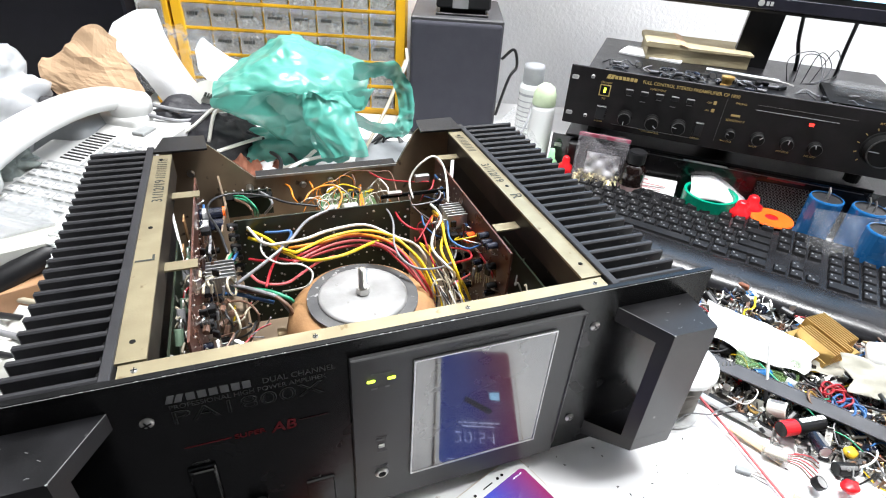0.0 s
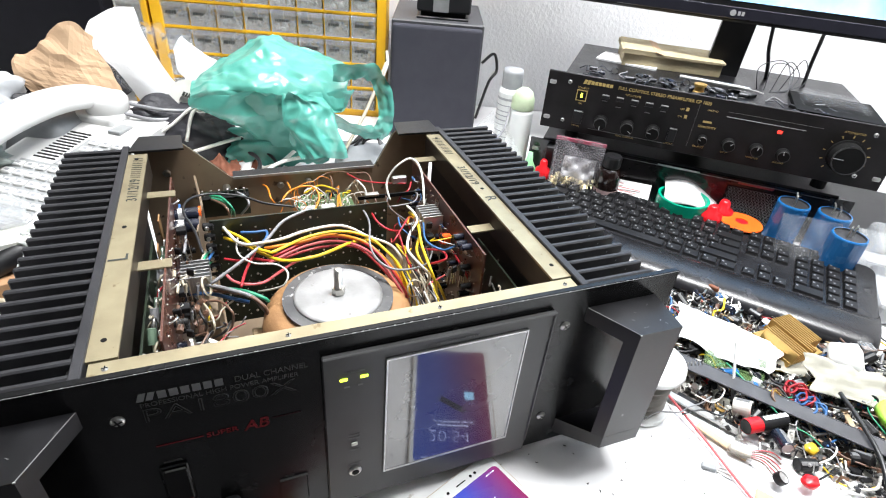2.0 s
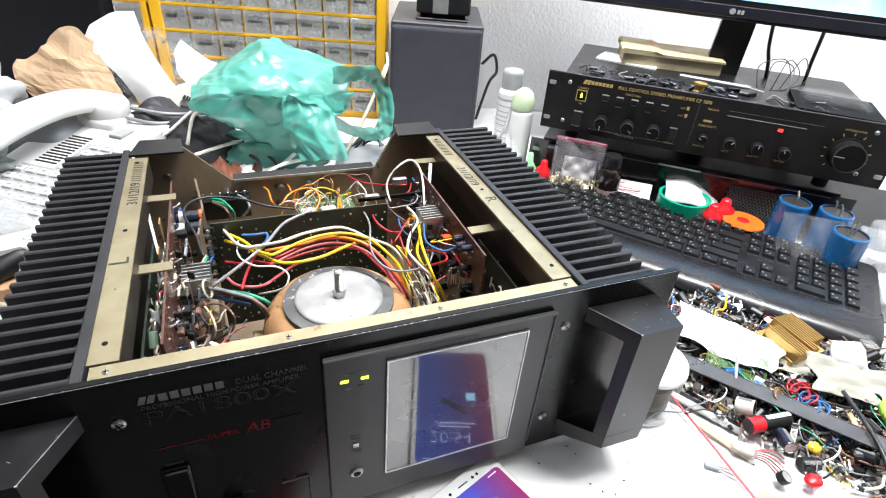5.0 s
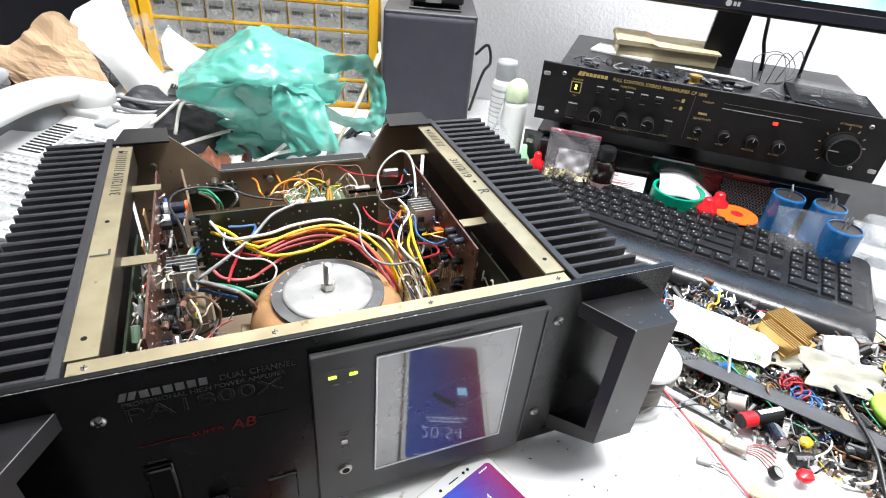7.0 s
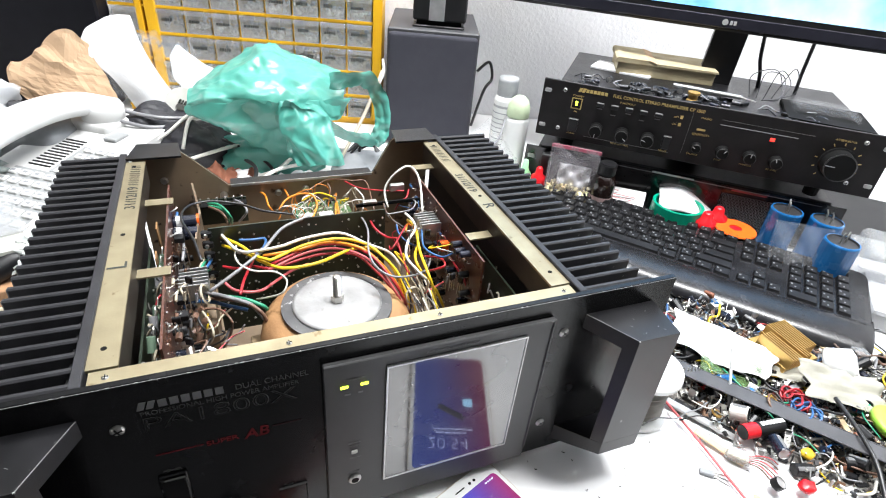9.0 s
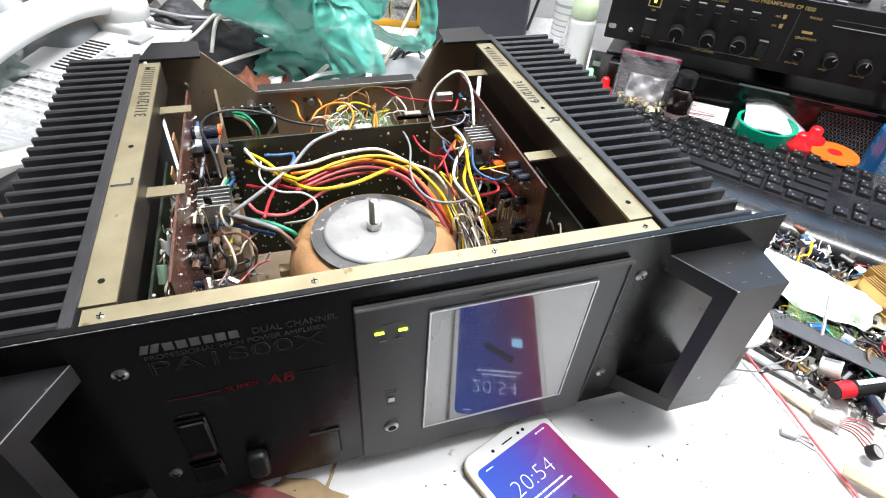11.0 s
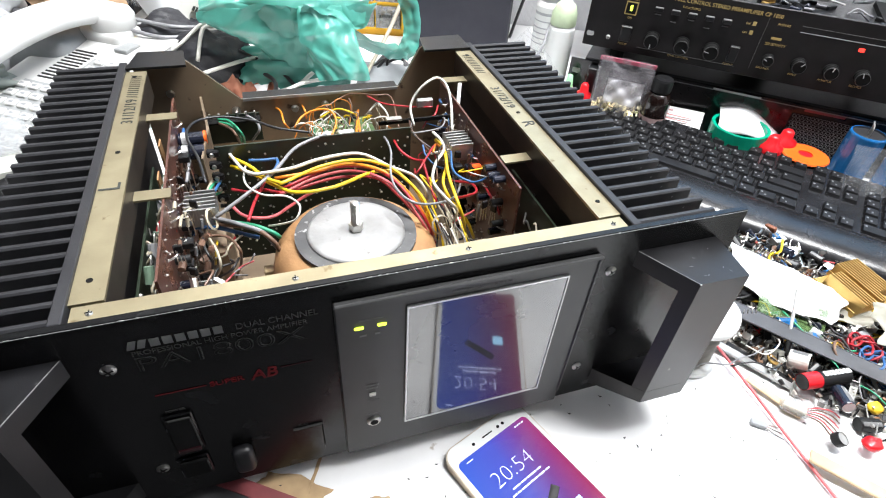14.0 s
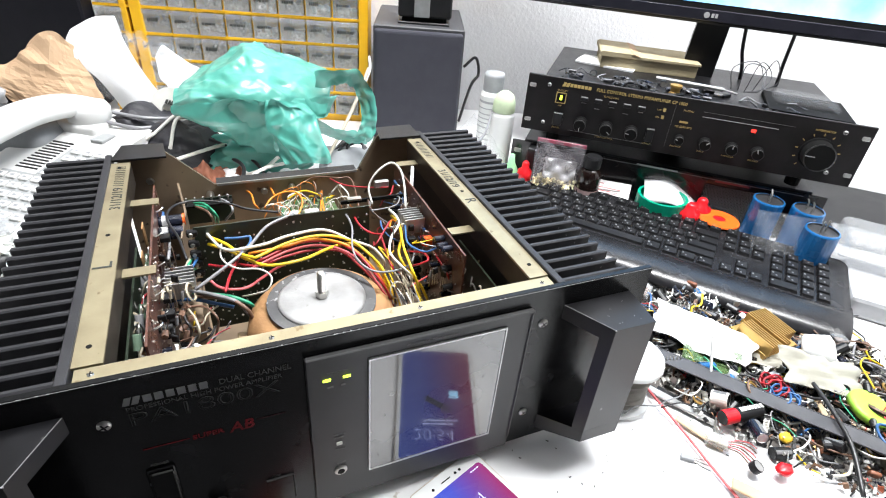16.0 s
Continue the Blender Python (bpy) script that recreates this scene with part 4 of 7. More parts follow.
for i in range(54):
    if i < 36:
        x, y, z = rl.uniform(-0.137, -0.125), rl.uniform(0.028, 0.20) ** 1.15, rl.uniform(0.118, 0.150)
    else:
        x, y, z = rl.uniform(0.122, 0.135), rl.uniform(0.035, 0.13), rl.uniform(0.10, 0.138)
    pts = [(x, y, z)]
    for k in range(3):
        x, y, z = x + rl.uniform(-0.003, 0.003), y + rl.uniform(-0.006, 0.008), z + rl.uniform(-0.006, 0.008)
        pts.append((x, y, min(z, 0.160)))
    part("bare_lead", tube(pts, rl.choice((0.0004, 0.0006, 0.0008)), 5, 4), rl.choice((STEEL, STEEL, DULL, WIRES["beige"], WIRES["brown"])), amp)
for y in (0.098, 0.112, 0.128):
    wire(("orange", "red", "beige")[int(y * 1000) % 3], 0.0013, [(-0.136, y, 0.120), (-0.131, y + 0.006, 0.146), (-0.126, y + 0.012, 0.150), (-0.122, y + 0.016, 0.136)])
# upright parts along the driver boards
for i in range(30):
    left = i < 20
    y = rl.uniform(0.05, 0.20) if left else rl.uniform(0.10, 0.25)
    x = rl.uniform(-0.119, -0.104) if left else rl.uniform(0.098, 0.113)
    z = rl.uniform(0.118, 0.148)
    if rl.random() < 0.5:
        p = part("transistor", B(-0.0028, 0.0028, -0.0012, 0.0012, 0, 0.0065, 0.0006, m=pose(x, y, z, 0, 0, rl.uniform(0, 180))), BLACKP, amp)
        for dx in (-0.0018, 0, 0.0018):
            part("lead", tube([(x + dx, y, z), (x + dx * 1.4, y, z - 0.012)], 0.0004, 4, 1), STEEL, p)
    else:
        p = part("resistor", tube([(x, y, z), (x + 0.001, y + 0.001, z + 0.007)], 0.0012, 8, 1), rl.choice((WIRES["beige"], WIRES["brown"], WIRES["brown"], WIRES["grey"])), amp)
        part("lead", tube([(x, y, z - 0.010), (x, y, z), (x + 0.001, y + 0.001, z + 0.009), (x + 0.003, y + 0.001, z + 0.008), (x + 0.0035, y, z - 0.008)], 0.0004, 4, 3), STEEL, p)
# stripped strands where the looms end beside the transformer
for i in range(26):
    x, y = 0.074 + rl.uniform(-0.008, 0.014), 0.088 + rl.uniform(-0.020, 0.022)
    wire(rl.choice(("grey", "white", "black", "beige", "brown", "yellow")), rl.choice((0.0007, 0.0010)), [(x - 0.004, y + 0.028, 0.124 + rl.uniform(-0.006, 0.008)), (x, y + 0.014, 0.114), (x + rl.uniform(-0.004, 0.004), y, 0.098), (x + rl.uniform(-0.008, 0.008), y - 0.008, 0.078)])
# thin loops over the relay board and the right-hand board
for i in range(26):
    x, y = rl.uniform(-0.015, 0.060), rl.uniform(0.255, 0.305)
    h = rl.uniform(0.006, 0.020)
    wire(rl.choice(("white", "yellow", "orange", "green", "brown", "grey", "beige", "white")), rl.choice((0.0006, 0.0009)), [(x, y, 0.119), (x + rl.uniform(-0.008, 0.008), y + rl.uniform(-0.006, 0.006), 0.119 + h), (x + rl.uniform(-0.016, 0.016), y + rl.uniform(-0.012, 0.012), 0.120 + h * 0.7), (x + rl.uniform(-0.022, 0.022), y + rl.uniform(-0.016, 0.010), 0.116)])
for i in range(18):
    x, y, z = rl.uniform(0.070, 0.108), rl.uniform(0.13, 0.24), rl.uniform(0.125, 0.152)
    wire(rl.choice(("red", "blue", "grey", "white", "black", "yellow", "brown")), rl.choice((0.0007, 0.0010)), [(x, y, z), (x + rl.uniform(-0.01, 0.01), y + rl.uniform(-0.014, 0.014), z + 0.006), (x + rl.uniform(-0.016, 0.016), y + rl.uniform(-0.024, 0.024), z), (x + rl.uniform(-0.016, 0.02), y + rl.uniform(-0.03, 0.03), z - 0.014)])

part("inner_bracket", prism([(-0.104, 0.205), (-0.1025, 0.205), (-0.098, 0.255), (-0.104, 0.318), (-0.106, 0.318), (-0.100, 0.255)], 0.014, 0.146), CHASSIS, amp, "bent brown steel bracket")
part("inner_bracket", B(-0.101, -0.094, 0.135, 0.198, 0.014, 0.105), CHASSIS, amp)

# ---- preamplifier on a rack unit ----
PY = -40.7
pm = pose(0.404, 0.4795, 0.1085, 0, 0, PY)
PH = 0.089
pre = thing("preamplifier", pm, "black rack stereo preamplifier with knobs, cluttered with small parts", "preamplifier")
pfront = part("front_panel", B(0.0, 0.4826, 0.0, 0.004, 0.0, PH, 0.0007), mat("dusty_black_panel", (0.009, 0.008, 0.0085), (0.014, 0.012, 0.013), spec=0.2, rough=0.4, fine=2000, bump=0.05), pre, "black faceplate with gold lettering")
part("cover", B(0.022, 0.461, 0.004, 0.255, 0.004, PH - 0.006, 0.001), BLACK, pre, "black steel top cover")
for x in (0.0085, 0.474):
    for z in (0.017, PH - 0.017):
        bm = bmesh.new()
        box(bm, x - 0.005, x + 0.005, -0.0012, 0.0, z - 0.003, z + 0.003, 0.0012)
        part("rack_slot", bm, DULL, pfront)
for x in (0.034, 0.447):
    for z in (0.016, PH - 0.013):
        screw(pfront, Matrix.Translation((x, 0, z)) @ pose(0, 0, 0, 90), 0.003, DULL)


# pale rim tone: the highlight on the knob edges put into colour
KNOB_RIM = mat("worn_knob_rim", (0.07, 0.07, 0.07), (0.03, 0.03, 0.03), rough=0.35, metal=0.4, scale=120, bump=0)


def knob(x, z, r, deep, parent, label=""):
    m = Matrix.Translation((x, 0, z)) @ pose(0, 0, 0, 90)
    k = part("knob", lathe([(r * 1.12, 0), (r * 1.12, 0.002), (r, 0.003), (r * 0.96, deep - 0.001), (r * 0.9, deep), (0, deep)], 28, m), BLACKM, parent, label or "black knob with bright rim", False)
    part("rim", lathe([(r * 0.98, deep - 0.0012), (r * 0.99, deep - 0.0004), (r * 0.90, deep + 0.0002)], 28, m), KNOB_RIM, k)
    part("pointer", B(-0.0005, 0.0005, r * 0.3, r * 0.9, deep, deep + 0.0003, m=m @ pose(0, 0, 0, 0, 0, 200 * math.sin(x * 90))), SILVER_INK, k)
    return k


for x in (0.0923, 0.1321, 0.170):
    knob(x, 0.0245, 0.0095, 0.016, pre)
for x in (0.277, 0.3145, 0.350):
    knob(x, 0.027, 0.0082, 0.012, pre)
knob(0.2405, 0.0265, 0.0065, 0.010, pre)
knob(0.424, 0.041, 0.0205, 0.020, pre, "large ribbed black volume knob")
for i in range(11):
    a = math.radians(225 - 27 * i)
    part("scale_mark", B(-0.0006, 0.0006, 0.026, 0.0295, 0, 0.0003, m=Matrix.Translation((0.424, -0.0001, 0.041)) @ pose(0, 0, 0, 90) @ pose(0, 0, 0, 0, 0, math.degrees(a) - 90)), GOLD_INK, pfront)
for i in range(5):
    x = 0.0905 + i * 0.0214
    part("push_button", B(x - 0.0055, x + 0.0055, -0.006, 0, 0.0605, 0.066, 0.0006), BLACKP, pre, "small black push button")
    part("button_cap", B(x - 0.005, x + 0.005, -0.0062, -0.001, 0.0655, 0.0664), GREY_INK, pre)
    bars("writing", [0.008], 0.0012, 0, on_front(x - 0.004, 0.056 - 0.006 * (i % 2)), GREY_INK, pfront)
for x, w in ((0.0560, 0.0075), (0.1975, 0.006)):
    part("rocker", B(x - w, x + w, -0.005, 0, 0.015, 0.036, 0.0012), BLACKP, pre, "black rocker switch")
    part("rocker_edge", B(x - w * 0.9, x + w * 0.9, -0.0053, -0.004, 0.0345, 0.0355), DULL, pre)
part("lamp_frame", B(0.047, 0.063, -0.0006, 0, 0.050, 0.067), GOLD_INK, pfront)
part("lamp_window", B(0.0485, 0.0615, -0.001, 0, 0.0515, 0.0655), BLACKM, pfront)
part("standby_lamp", B(0.0535, 0.0565, -0.0016, -0.001, 0.0555, 0.0625), LED_Y, pre, "lit yellow-green standby lamp")
part("red_lamp", B(0.332, 0.338, -0.0012, 0, 0.0555, 0.0595), LED_R, pre, "lit red lamp")
part("printed_line", B(0.2622, 0.3655, -0.0004, 0, 0.0652, 0.0660), SILVER_INK, pfront)
part("printed_line", B(0.2622, 0.385, -0.0003, 0, 0.0725, 0.0729), GREY_INK, pfront)
part("printed_line", B(0.2225, 0.2228, -0.0003, 0, 0.012, 0.076), GREY_INK, pfront)
part("printed_line", B(0.075, 0.205, -0.0003, 0, 0.0095, 0.0100), GREY_INK, pfront)
bars("logo", [0.0045, 0.0045], 0.0065, 0.0008, on_front(0.0535, 0.0765), GOLD_INK, pfront, 0.35)
bars("brand_mark", [0.0044] * 6, 0.0050, 0.0011, on_front(0.0655, 0.0772), GOLD_INK, pfront)
text("writing", "FULL CONTROL STEREO PREAMPLIFIER CP 1800", 0.0066, on_front(0.1055, 0.0772), GOLD_INK, pfront, wide=0.94, bold=0.00008)
for s, x, z, size in (("STANDBY", 0.0475, 0.0690, 0.0036), ("ON", 0.0525, 0.0450, 0.0036), ("POWER", 0.049, 0.0095, 0.0036), ("FUNCTIONS", 0.118, 0.0700, 0.0040), ("TONE CONTROL", 0.118, 0.0065, 0.0036),
                      ("DEFEAT", 0.190, 0.0095, 0.0036), ("OFF", 0.198, 0.0640, 0.0036), ("ON", 0.198, 0.0530, 0.0036), ("PHONO", 0.2345, 0.0690, 0.0040), ("SENSITIVITY", 0.229, 0.0440, 0.0046), ("BALANCE", 0.2305, 0.0135, 0.0036),
                      ("MONITOR", 0.3055, 0.0125, 0.0036), ("RECORD", 0.342, 0.0125, 0.0036), ("INPUT", 0.270, 0.0125, 0.0036), ("ATTENUATOR", 0.410, 0.0725, 0.0040)):
    text("writing", s, size, on_front(x, z), GOLD_INK, pfront)
for z in (0.0635, 0.0525):
    part("printed_box", B(0.2065, 0.2105, -0.0004, 0, z, z + 0.005), GOLD_INK, pfront)
bars("writing", [0.012], 0.0030, 0, on_front(0.2335, 0.0515), GOLD_INK, pfront)
for x in (0.05, 0.42):
    for y in (0.03, 0.22):
        part("foot", lathe([(0, -0.0205), (0.010, -0.0205), (0.011, 0.004), (0, 0.004)], 14, Matrix.Translation((x, y, 0))), BLACKM, pre)
rm = pose(0.404, 0.4795, 0, 0, 0, PY) @ pose(-0.012, 0.012, 0)
rack = thing("rack_unit", rm, "glossy black rack unit with a mesh grille under the preamplifier", "rack unit")
part("front_panel", B(0, 0.4826, 0, 0.004, 0.004, 0.082, 0.0006), mat("gloss_black_panel", (0.012, 0.011, 0.012), (0.02, 0.017, 0.018), rough=0.16, scale=25, bump=0.02, wear=((0.2, 0.18, 0.18), 0.74)), rack, "glossy black face")
part("body", B(0.02, 0.462, 0.004, 0.26, 0.004, 0.085, 0.001), BLACK, rack)
part("ear_block", B(0.030, 0.046, -0.018, 0.0, 0.010, 0.078, 0.001), BLACK, rack)
part("rack_slot", B(0.005, 0.017, -0.001, 0, 0.061, 0.068, 0.001), DULL, rack)
part("bright_edge", B(0.205, 0.268, -0.0015, 0.0, 0.0785, 0.0805), SILVER_INK, rack)
part("edge_line", B(0.06, 0.45, -0.001, 0.0, 0.0775, 0.0785), GREY_INK, rack)
gr = part("grille_back", B(0.312, 0.405, -0.0006, 0, 0.012, 0.070), BLACKM, rack)
bm = bmesh.new()
for i in range(19):
    for j in range(11):
        lathe([(0.0019, 0.0), (0.0022, 0.0008), (0.0025, 0.0)], 6, Matrix.Translation((0.316 + i * 0.0047 + (j % 2) * 0.0023, -0.0006, 0.016 + j * 0.005)) @ pose(0, 0, 0, 90), bm)
tagged(part("grille_mesh", bm, GREYP, rack), kind="stuff")
bars("writing", [0.05], 0.003, 0, on_front(0.325, 0.074), mat("dark_red_ink", (0.18, 0.02, 0.03)), rack)

# ---- keyboard ----
kb = thing("keyboard", pose(0.595, 0.003, 0.0, 0, 0, -51.2), "black full-size computer keyboard, dusty, beside the amplifier", "keyboard")
KW = 0.445
prof = [(-0.012, 0.004), (-0.019, 0.0055), (-0.0220, 0.009), (-0.0218, 0.013), (-0.0185, 0.0178), (-0.013, 0.0217), (-0.006, 0.0246), (0.003, 0.0267), (0.013, 0.0281), (0.023, 0.0286), (0.031, 0.0284), (0.034, 0.0262), (0.146, 0.0335), (0.154, 0.0345), (0.158, 0.032), (0.159, 0.026), (0.158, 0.004)]
stations = [(-KW - 0.006, 0.014), (-KW - 0.0045, 0.008), (-KW - 0.002, 0.0035), (-KW + 0.003, 0.0008), (-KW + 0.012, 0.0), (-0.010, 0.0), (-0.001, 0.0008), (0.004, 0.0035), (0.0065, 0.008), (0.008, 0.014)]
bm = bmesh.new()
rings = []
for x, inset in stations:
    rings.append([bm.verts.new((x, y + inset * (1 if y < 0.06 else -1), 0.004 + (z - 0.004) * (1 - 12 * inset * 0.35))) for y, z in prof])
for ra, rb2 in zip(rings, rings[1:]):
    for i in range(len(prof)):
        j = (i + 1) % len(prof)
        bm.faces.new((ra[i], rb2[i], rb2[j], ra[j]))
bm.faces.new(rings[0])
bm.faces.new(rings[-1][::-1])
bmesh.ops.recalc_face_normals(bm, faces=bm.faces)
case = part("case", bm, mat("keyboard_plastic", (0.012, 0.012, 0.0135), (0.017, 0.017, 0.019), spec=0.45, rough=0.24, fine=1500, bump=0.05), kb, "black case with a rounded shiny front edge")
for p in case.data.polygons:
    p.use_smooth = p.center.y < 0.030
for x in (-0.03, -0.4):
    for y in (0.02, 0.13):
        part("foot", B(x - 0.015, x + 0.015, y - 0.006, y + 0.006, 0.0, 0.0050), BLACKM, kb)
KEYM = mat("key_plastic", (0.008, 0.008, 0.009), (0.012, 0.012, 0.013), spec=0.3, rough=0.42, fine=1500, bump=0.1)
LEG = mat("key_legend", (0.2, 0.205, 0.215), rough=0.5, bump=0)
keys = {}


def key(x, y, w):
    tag = round(w, 4)
    if tag not in keys:
        bm = bmesh.new()
        h = w / 2 - 0.0014
        lo = [bm.verts.new(c) for c in ((-h, -0.0078, 0), (h, -0.0078, 0), (h, 0.0078, 0), (-h, 0.0078, 0))]
        g = h - 0.0016
        hi = [bm.verts.new(c) for c in ((-g, -0.0058, 0.0048), (g, -0.0058, 0.0048), (g, 0.0066, 0.0052), (-g, 0.0066, 0.0052))]
        bm.faces.new(hi)
        for i in range(4):
            bm.faces.new((lo[i], lo[(i + 1) % 4], hi[(i + 1) % 4], hi[i]))
        bm2 = bmesh.new()
        box(bm2, -g + 0.0012, -g + 0.0034, 0.0018, 0.0044, 0.0050, 0.0053)
        if w < 0.025:
            box(bm2, -g + 0.0055, -g + 0.0075, -0.003, -0.0005, 0.0049, 0.0052)
        k = part("key", bm, KEYM, kb)
        l = part("legend", bm2, LEG, k)
        keys[tag] = k
        k.matrix_basis = Matrix.Translation((x, y, 0.0250 + (y - 0.034) * 0.0757)) @ pose(0, 0, 0, 4.3)
    else:
        k = keys[tag]
        o = share(k, Matrix.Translation((x, y, 0.0250 + (y - 0.034) * 0.0757)) @ pose(0, 0, 0, 4.3))
        c = k.children[0].copy()
        scene.collection.objects.link(c)
        c.parent = o


U = 0.0187
rows_of_keys = [
    (0.0375, [1.25, 1.25, 1.25, 6.25, 1.25, 1.25, 1.25, 1.25, -0.25, 1, 1, 1, -0.25, 2, 1, 1]),
    (0.0555, [2.25, 1, 1, 1, 1, 1, 1, 1, 1, 1, 1, 2.75, -1.25, 1, -1.25, 1, 1, 1, 1]),
    (0.0735, [1.75, 1, 1, 1, 1, 1, 1, 1, 1, 1, 1, 1, 2.25, -3.5, 1, 1, 1, 1]),
    (0.0915, [1.5, 1, 1, 1, 1, 1, 1, 1, 1, 1, 1, 1, 1, 1.5, -0.25, 1, 1, 1, -0.25, 1, 1, 1, 1]),
    (0.1095, [1, 1, 1, 1, 1, 1, 1, 1, 1, 1, 1, 1, 1, 2, -0.25, 1, 1, 1, -0.25, 1, 1, 1, 1]),
    (0.1320, [1, -1, 1, 1, 1, 1, -0.5, 1, 1, 1, 1, -0.5, 1, 1, 1, 1, -0.25, 1, 1, 1, -0.25, 1, 1, 1, 1]),
]
for y, ws in rows_of_keys:
    x = -KW + 0.010
    for w in ws:
        if w > 0:
            key(x + w * U / 2, y + 0.0075, w * U)
        x += abs(w) * U

# ---- monitor ----
mm = pose(0.404, 0.4795, 0, 0, 0, -42.0) @ pose(0.250, 0.165, 0.0)
mon = thing("monitor", mm, "black flat monitor with a glossy bezel, screen lit blue", "monitor")
tilt = pose(0, 0, 0.276, -4, 0, 0)
part("bezel", B(-0.39, 0.39, 0.0, 0.022, 0.0, 0.430, 0.003, m=tilt), BLACKP, mon, "black bezel")
part("bezel_strip", B(-0.388, 0.388, -0.0025, 0.0, 0.004, 0.022, 0.0015, m=tilt), mat("dark_gloss_strip", (0.02, 0.02, 0.028), rough=0.15, bump=0), mon)
scr = mat("screen_picture", (0.12, 0.33, 0.75), (0.45, 0.75, 0.95), rough=0.3, scale=9, bump=0, emit=0.7)
part("screen", B(-0.375, 0.375, -0.0008, 0.0, 0.030, 0.416, m=tilt), scr, mon, "lit screen showing pale blue shapes")
part("badge", lathe([(0, 0.0008), (0.0045, 0.0008), (0.0045, 0)], 20, tilt @ Matrix.Translation((-0.010, -0.0025, 0.013)) @ pose(0, 0, 0, 90)), SILVER_INK, mon)
bars("brand_mark", [0.004, 0.004], 0.006, 0.0015, tilt @ on_front(-0.003, 0.010, -0.0025), SILVER_INK, mon)
part("neck", prism([(-0.030, 0.0), (0.025, 0.0), (0.032, 0.29), (-0.018, 0.29)], 0.012, 0.032, m=rotf @ pose(0, 0, 0, 0, 0, 0) @ pose(0, 0, -0.05)), BLACKP, mon, "slanted black stand neck")
part("base", B(-0.12, 0.12, -0.03, 0.15, 0.0, 0.012, 0.003), BLACKP, mon)
for x, z0, z1, dx in ((0.055, 0.29, 0.19, 0.022), (0.13, 0.29, 0.17, 0.004)):
    tagged(mesh_ob("cable", tube([mm @ Vector((x, 0.03, z0)), mm @ Vector((x + dx * 0.4, 0.035, (z0 + z1) / 2)), mm @ Vector((x + dx, 0.04, z1)), mm @ Vector((x + dx * 2, 0.1, 0.02))], 0.003, 7), WIRES["black"], True), "black cable hanging behind the monitor", "cable", "monitor cables")

# box on the preamplifier
bx = thing("cardboard_box", pm @ pose(0.170, 0.185, PH - 0.006, 0, 0, 8), "small tan cardboard box with a raised lid", "box")
part("tray", B(-0.078, 0.080, -0.045, 0.045, 0.0, 0.0195, 0.0008), CARD, bx)
part("lid", prism([(-0.082, 0.020), (0.083, 0.020), (0.083, 0.023), (-0.018, 0.024), (-0.030, 0.027), (-0.078, 0.028), (-0.082, 0.026)], -0.048, 0.048, m=rotf), CARD, bx, "creased tan lid")
part("flap", prism([(-0.030, 0.0272), (-0.018, 0.0242), (-0.016, 0.0246), (-0.028, 0.0278)], -0.049, 0.049, m=rotf), KRAFTP, bx)

tagged(mesh_ob("paper_slip", B(-0.05, 0.05, -0.03, 0.03, 0, 0.003, m=pm @ pose(0.11, 0.16, PH - 0.0055, 0, 0, -10)), PAPER), "white folded paper under the tan box", "paper")

# ---- things between keyboard and rack unit ----
def small(name, m, label, category, group=""):
    return thing(name, m, label, category, group)


tape = small("tape_roll", pose(0.572, 0.305, 0.0), "roll of green adhesive tape with a white paper sheet", "tape")
part("roll", lathe([(0.034, 0.0), (0.0385, 0.0), (0.0385, 0.050), (0.034, 0.050), (0.034, 0.0)], 36), GREENP, tape, "", False)
def sheet(w, d, n, f, m=None, thick=0.0004):
    bm = bmesh.new()
    g = [[bm.verts.new((-w / 2 + w * i / n, -d / 2 + d * j / n, f(i / n, j / n))) for j in range(n + 1)] for i in range(n + 1)]
    for i in range(n):
        for j in range(n):
            bm.faces.new((g[i][j], g[i + 1][j], g[i + 1][j + 1], g[i][j + 1]))
    bm.normal_update()
    bmesh.ops.solidify(bm, geom=bm.faces[:], thickness=thick)
    if m is not None:
        bmesh.ops.transform(bm, matrix=m, verts=bm.verts)
    return bm


tagged(mesh_ob("paper_sheet", sheet(0.085, 0.075, 14, lambda u, v: 0.010 * math.sin(4 * u) + 0.006 * math.sin(6 * v + 2 * u), pose(0.600, 0.318, 0.052, 34, 2, -36)), PAPER, True), "crumpled white sheet lying over the green tape", "paper")
tagged(mesh_ob("card", sheet(0.07, 0.045, 4, lambda u, v: 0.004 * u, pose(0.517, 0.368, 0.028, 42, 0, -42)), PAPER), "white printed card leaning behind the keyboard", "card")
card_m = pose(0.517, 0.368, 0.028, 42, 0, -42)
for k, (w, y) in enumerate(((0.020, 0.014), (0.048, 0.007), (0.044, 0.001), (0.046, -0.005), (0.030, -0.011))):
    tagged(mesh_ob("printed_line", B(-0.028, -0.028 + w, y, y + 0.0016, 0.0050, 0.0054, m=card_m), mat("pale_red_print", (0.55, 0.22, 0.22), rough=0.8)), "pale red printed line on the white card", "print", "lines of print")
dk = small("reel", pose(0.625, 0.236, 0.0), "solder wire reel with an orange top flange", "reel")
part("flange", lathe([(0.009, 0.036), (0.029, 0.0355), (0.030, 0.037), (0.029, 0.0385), (0.009, 0.039), (0.009, 0.036)], 36), ORANGEP, dk, "orange flange")
part("hub", lathe([(0, 0.0), (0.009, 0.0), (0.009, 0.0375), (0, 0.0375)], 20), REDP, dk)
part("winding", lathe([(0.009, 0.004), (0.021, 0.004), (0.0225, 0.02), (0.021, 0.0355), (0.009, 0.0355)], 28), DULL, dk, "", True)
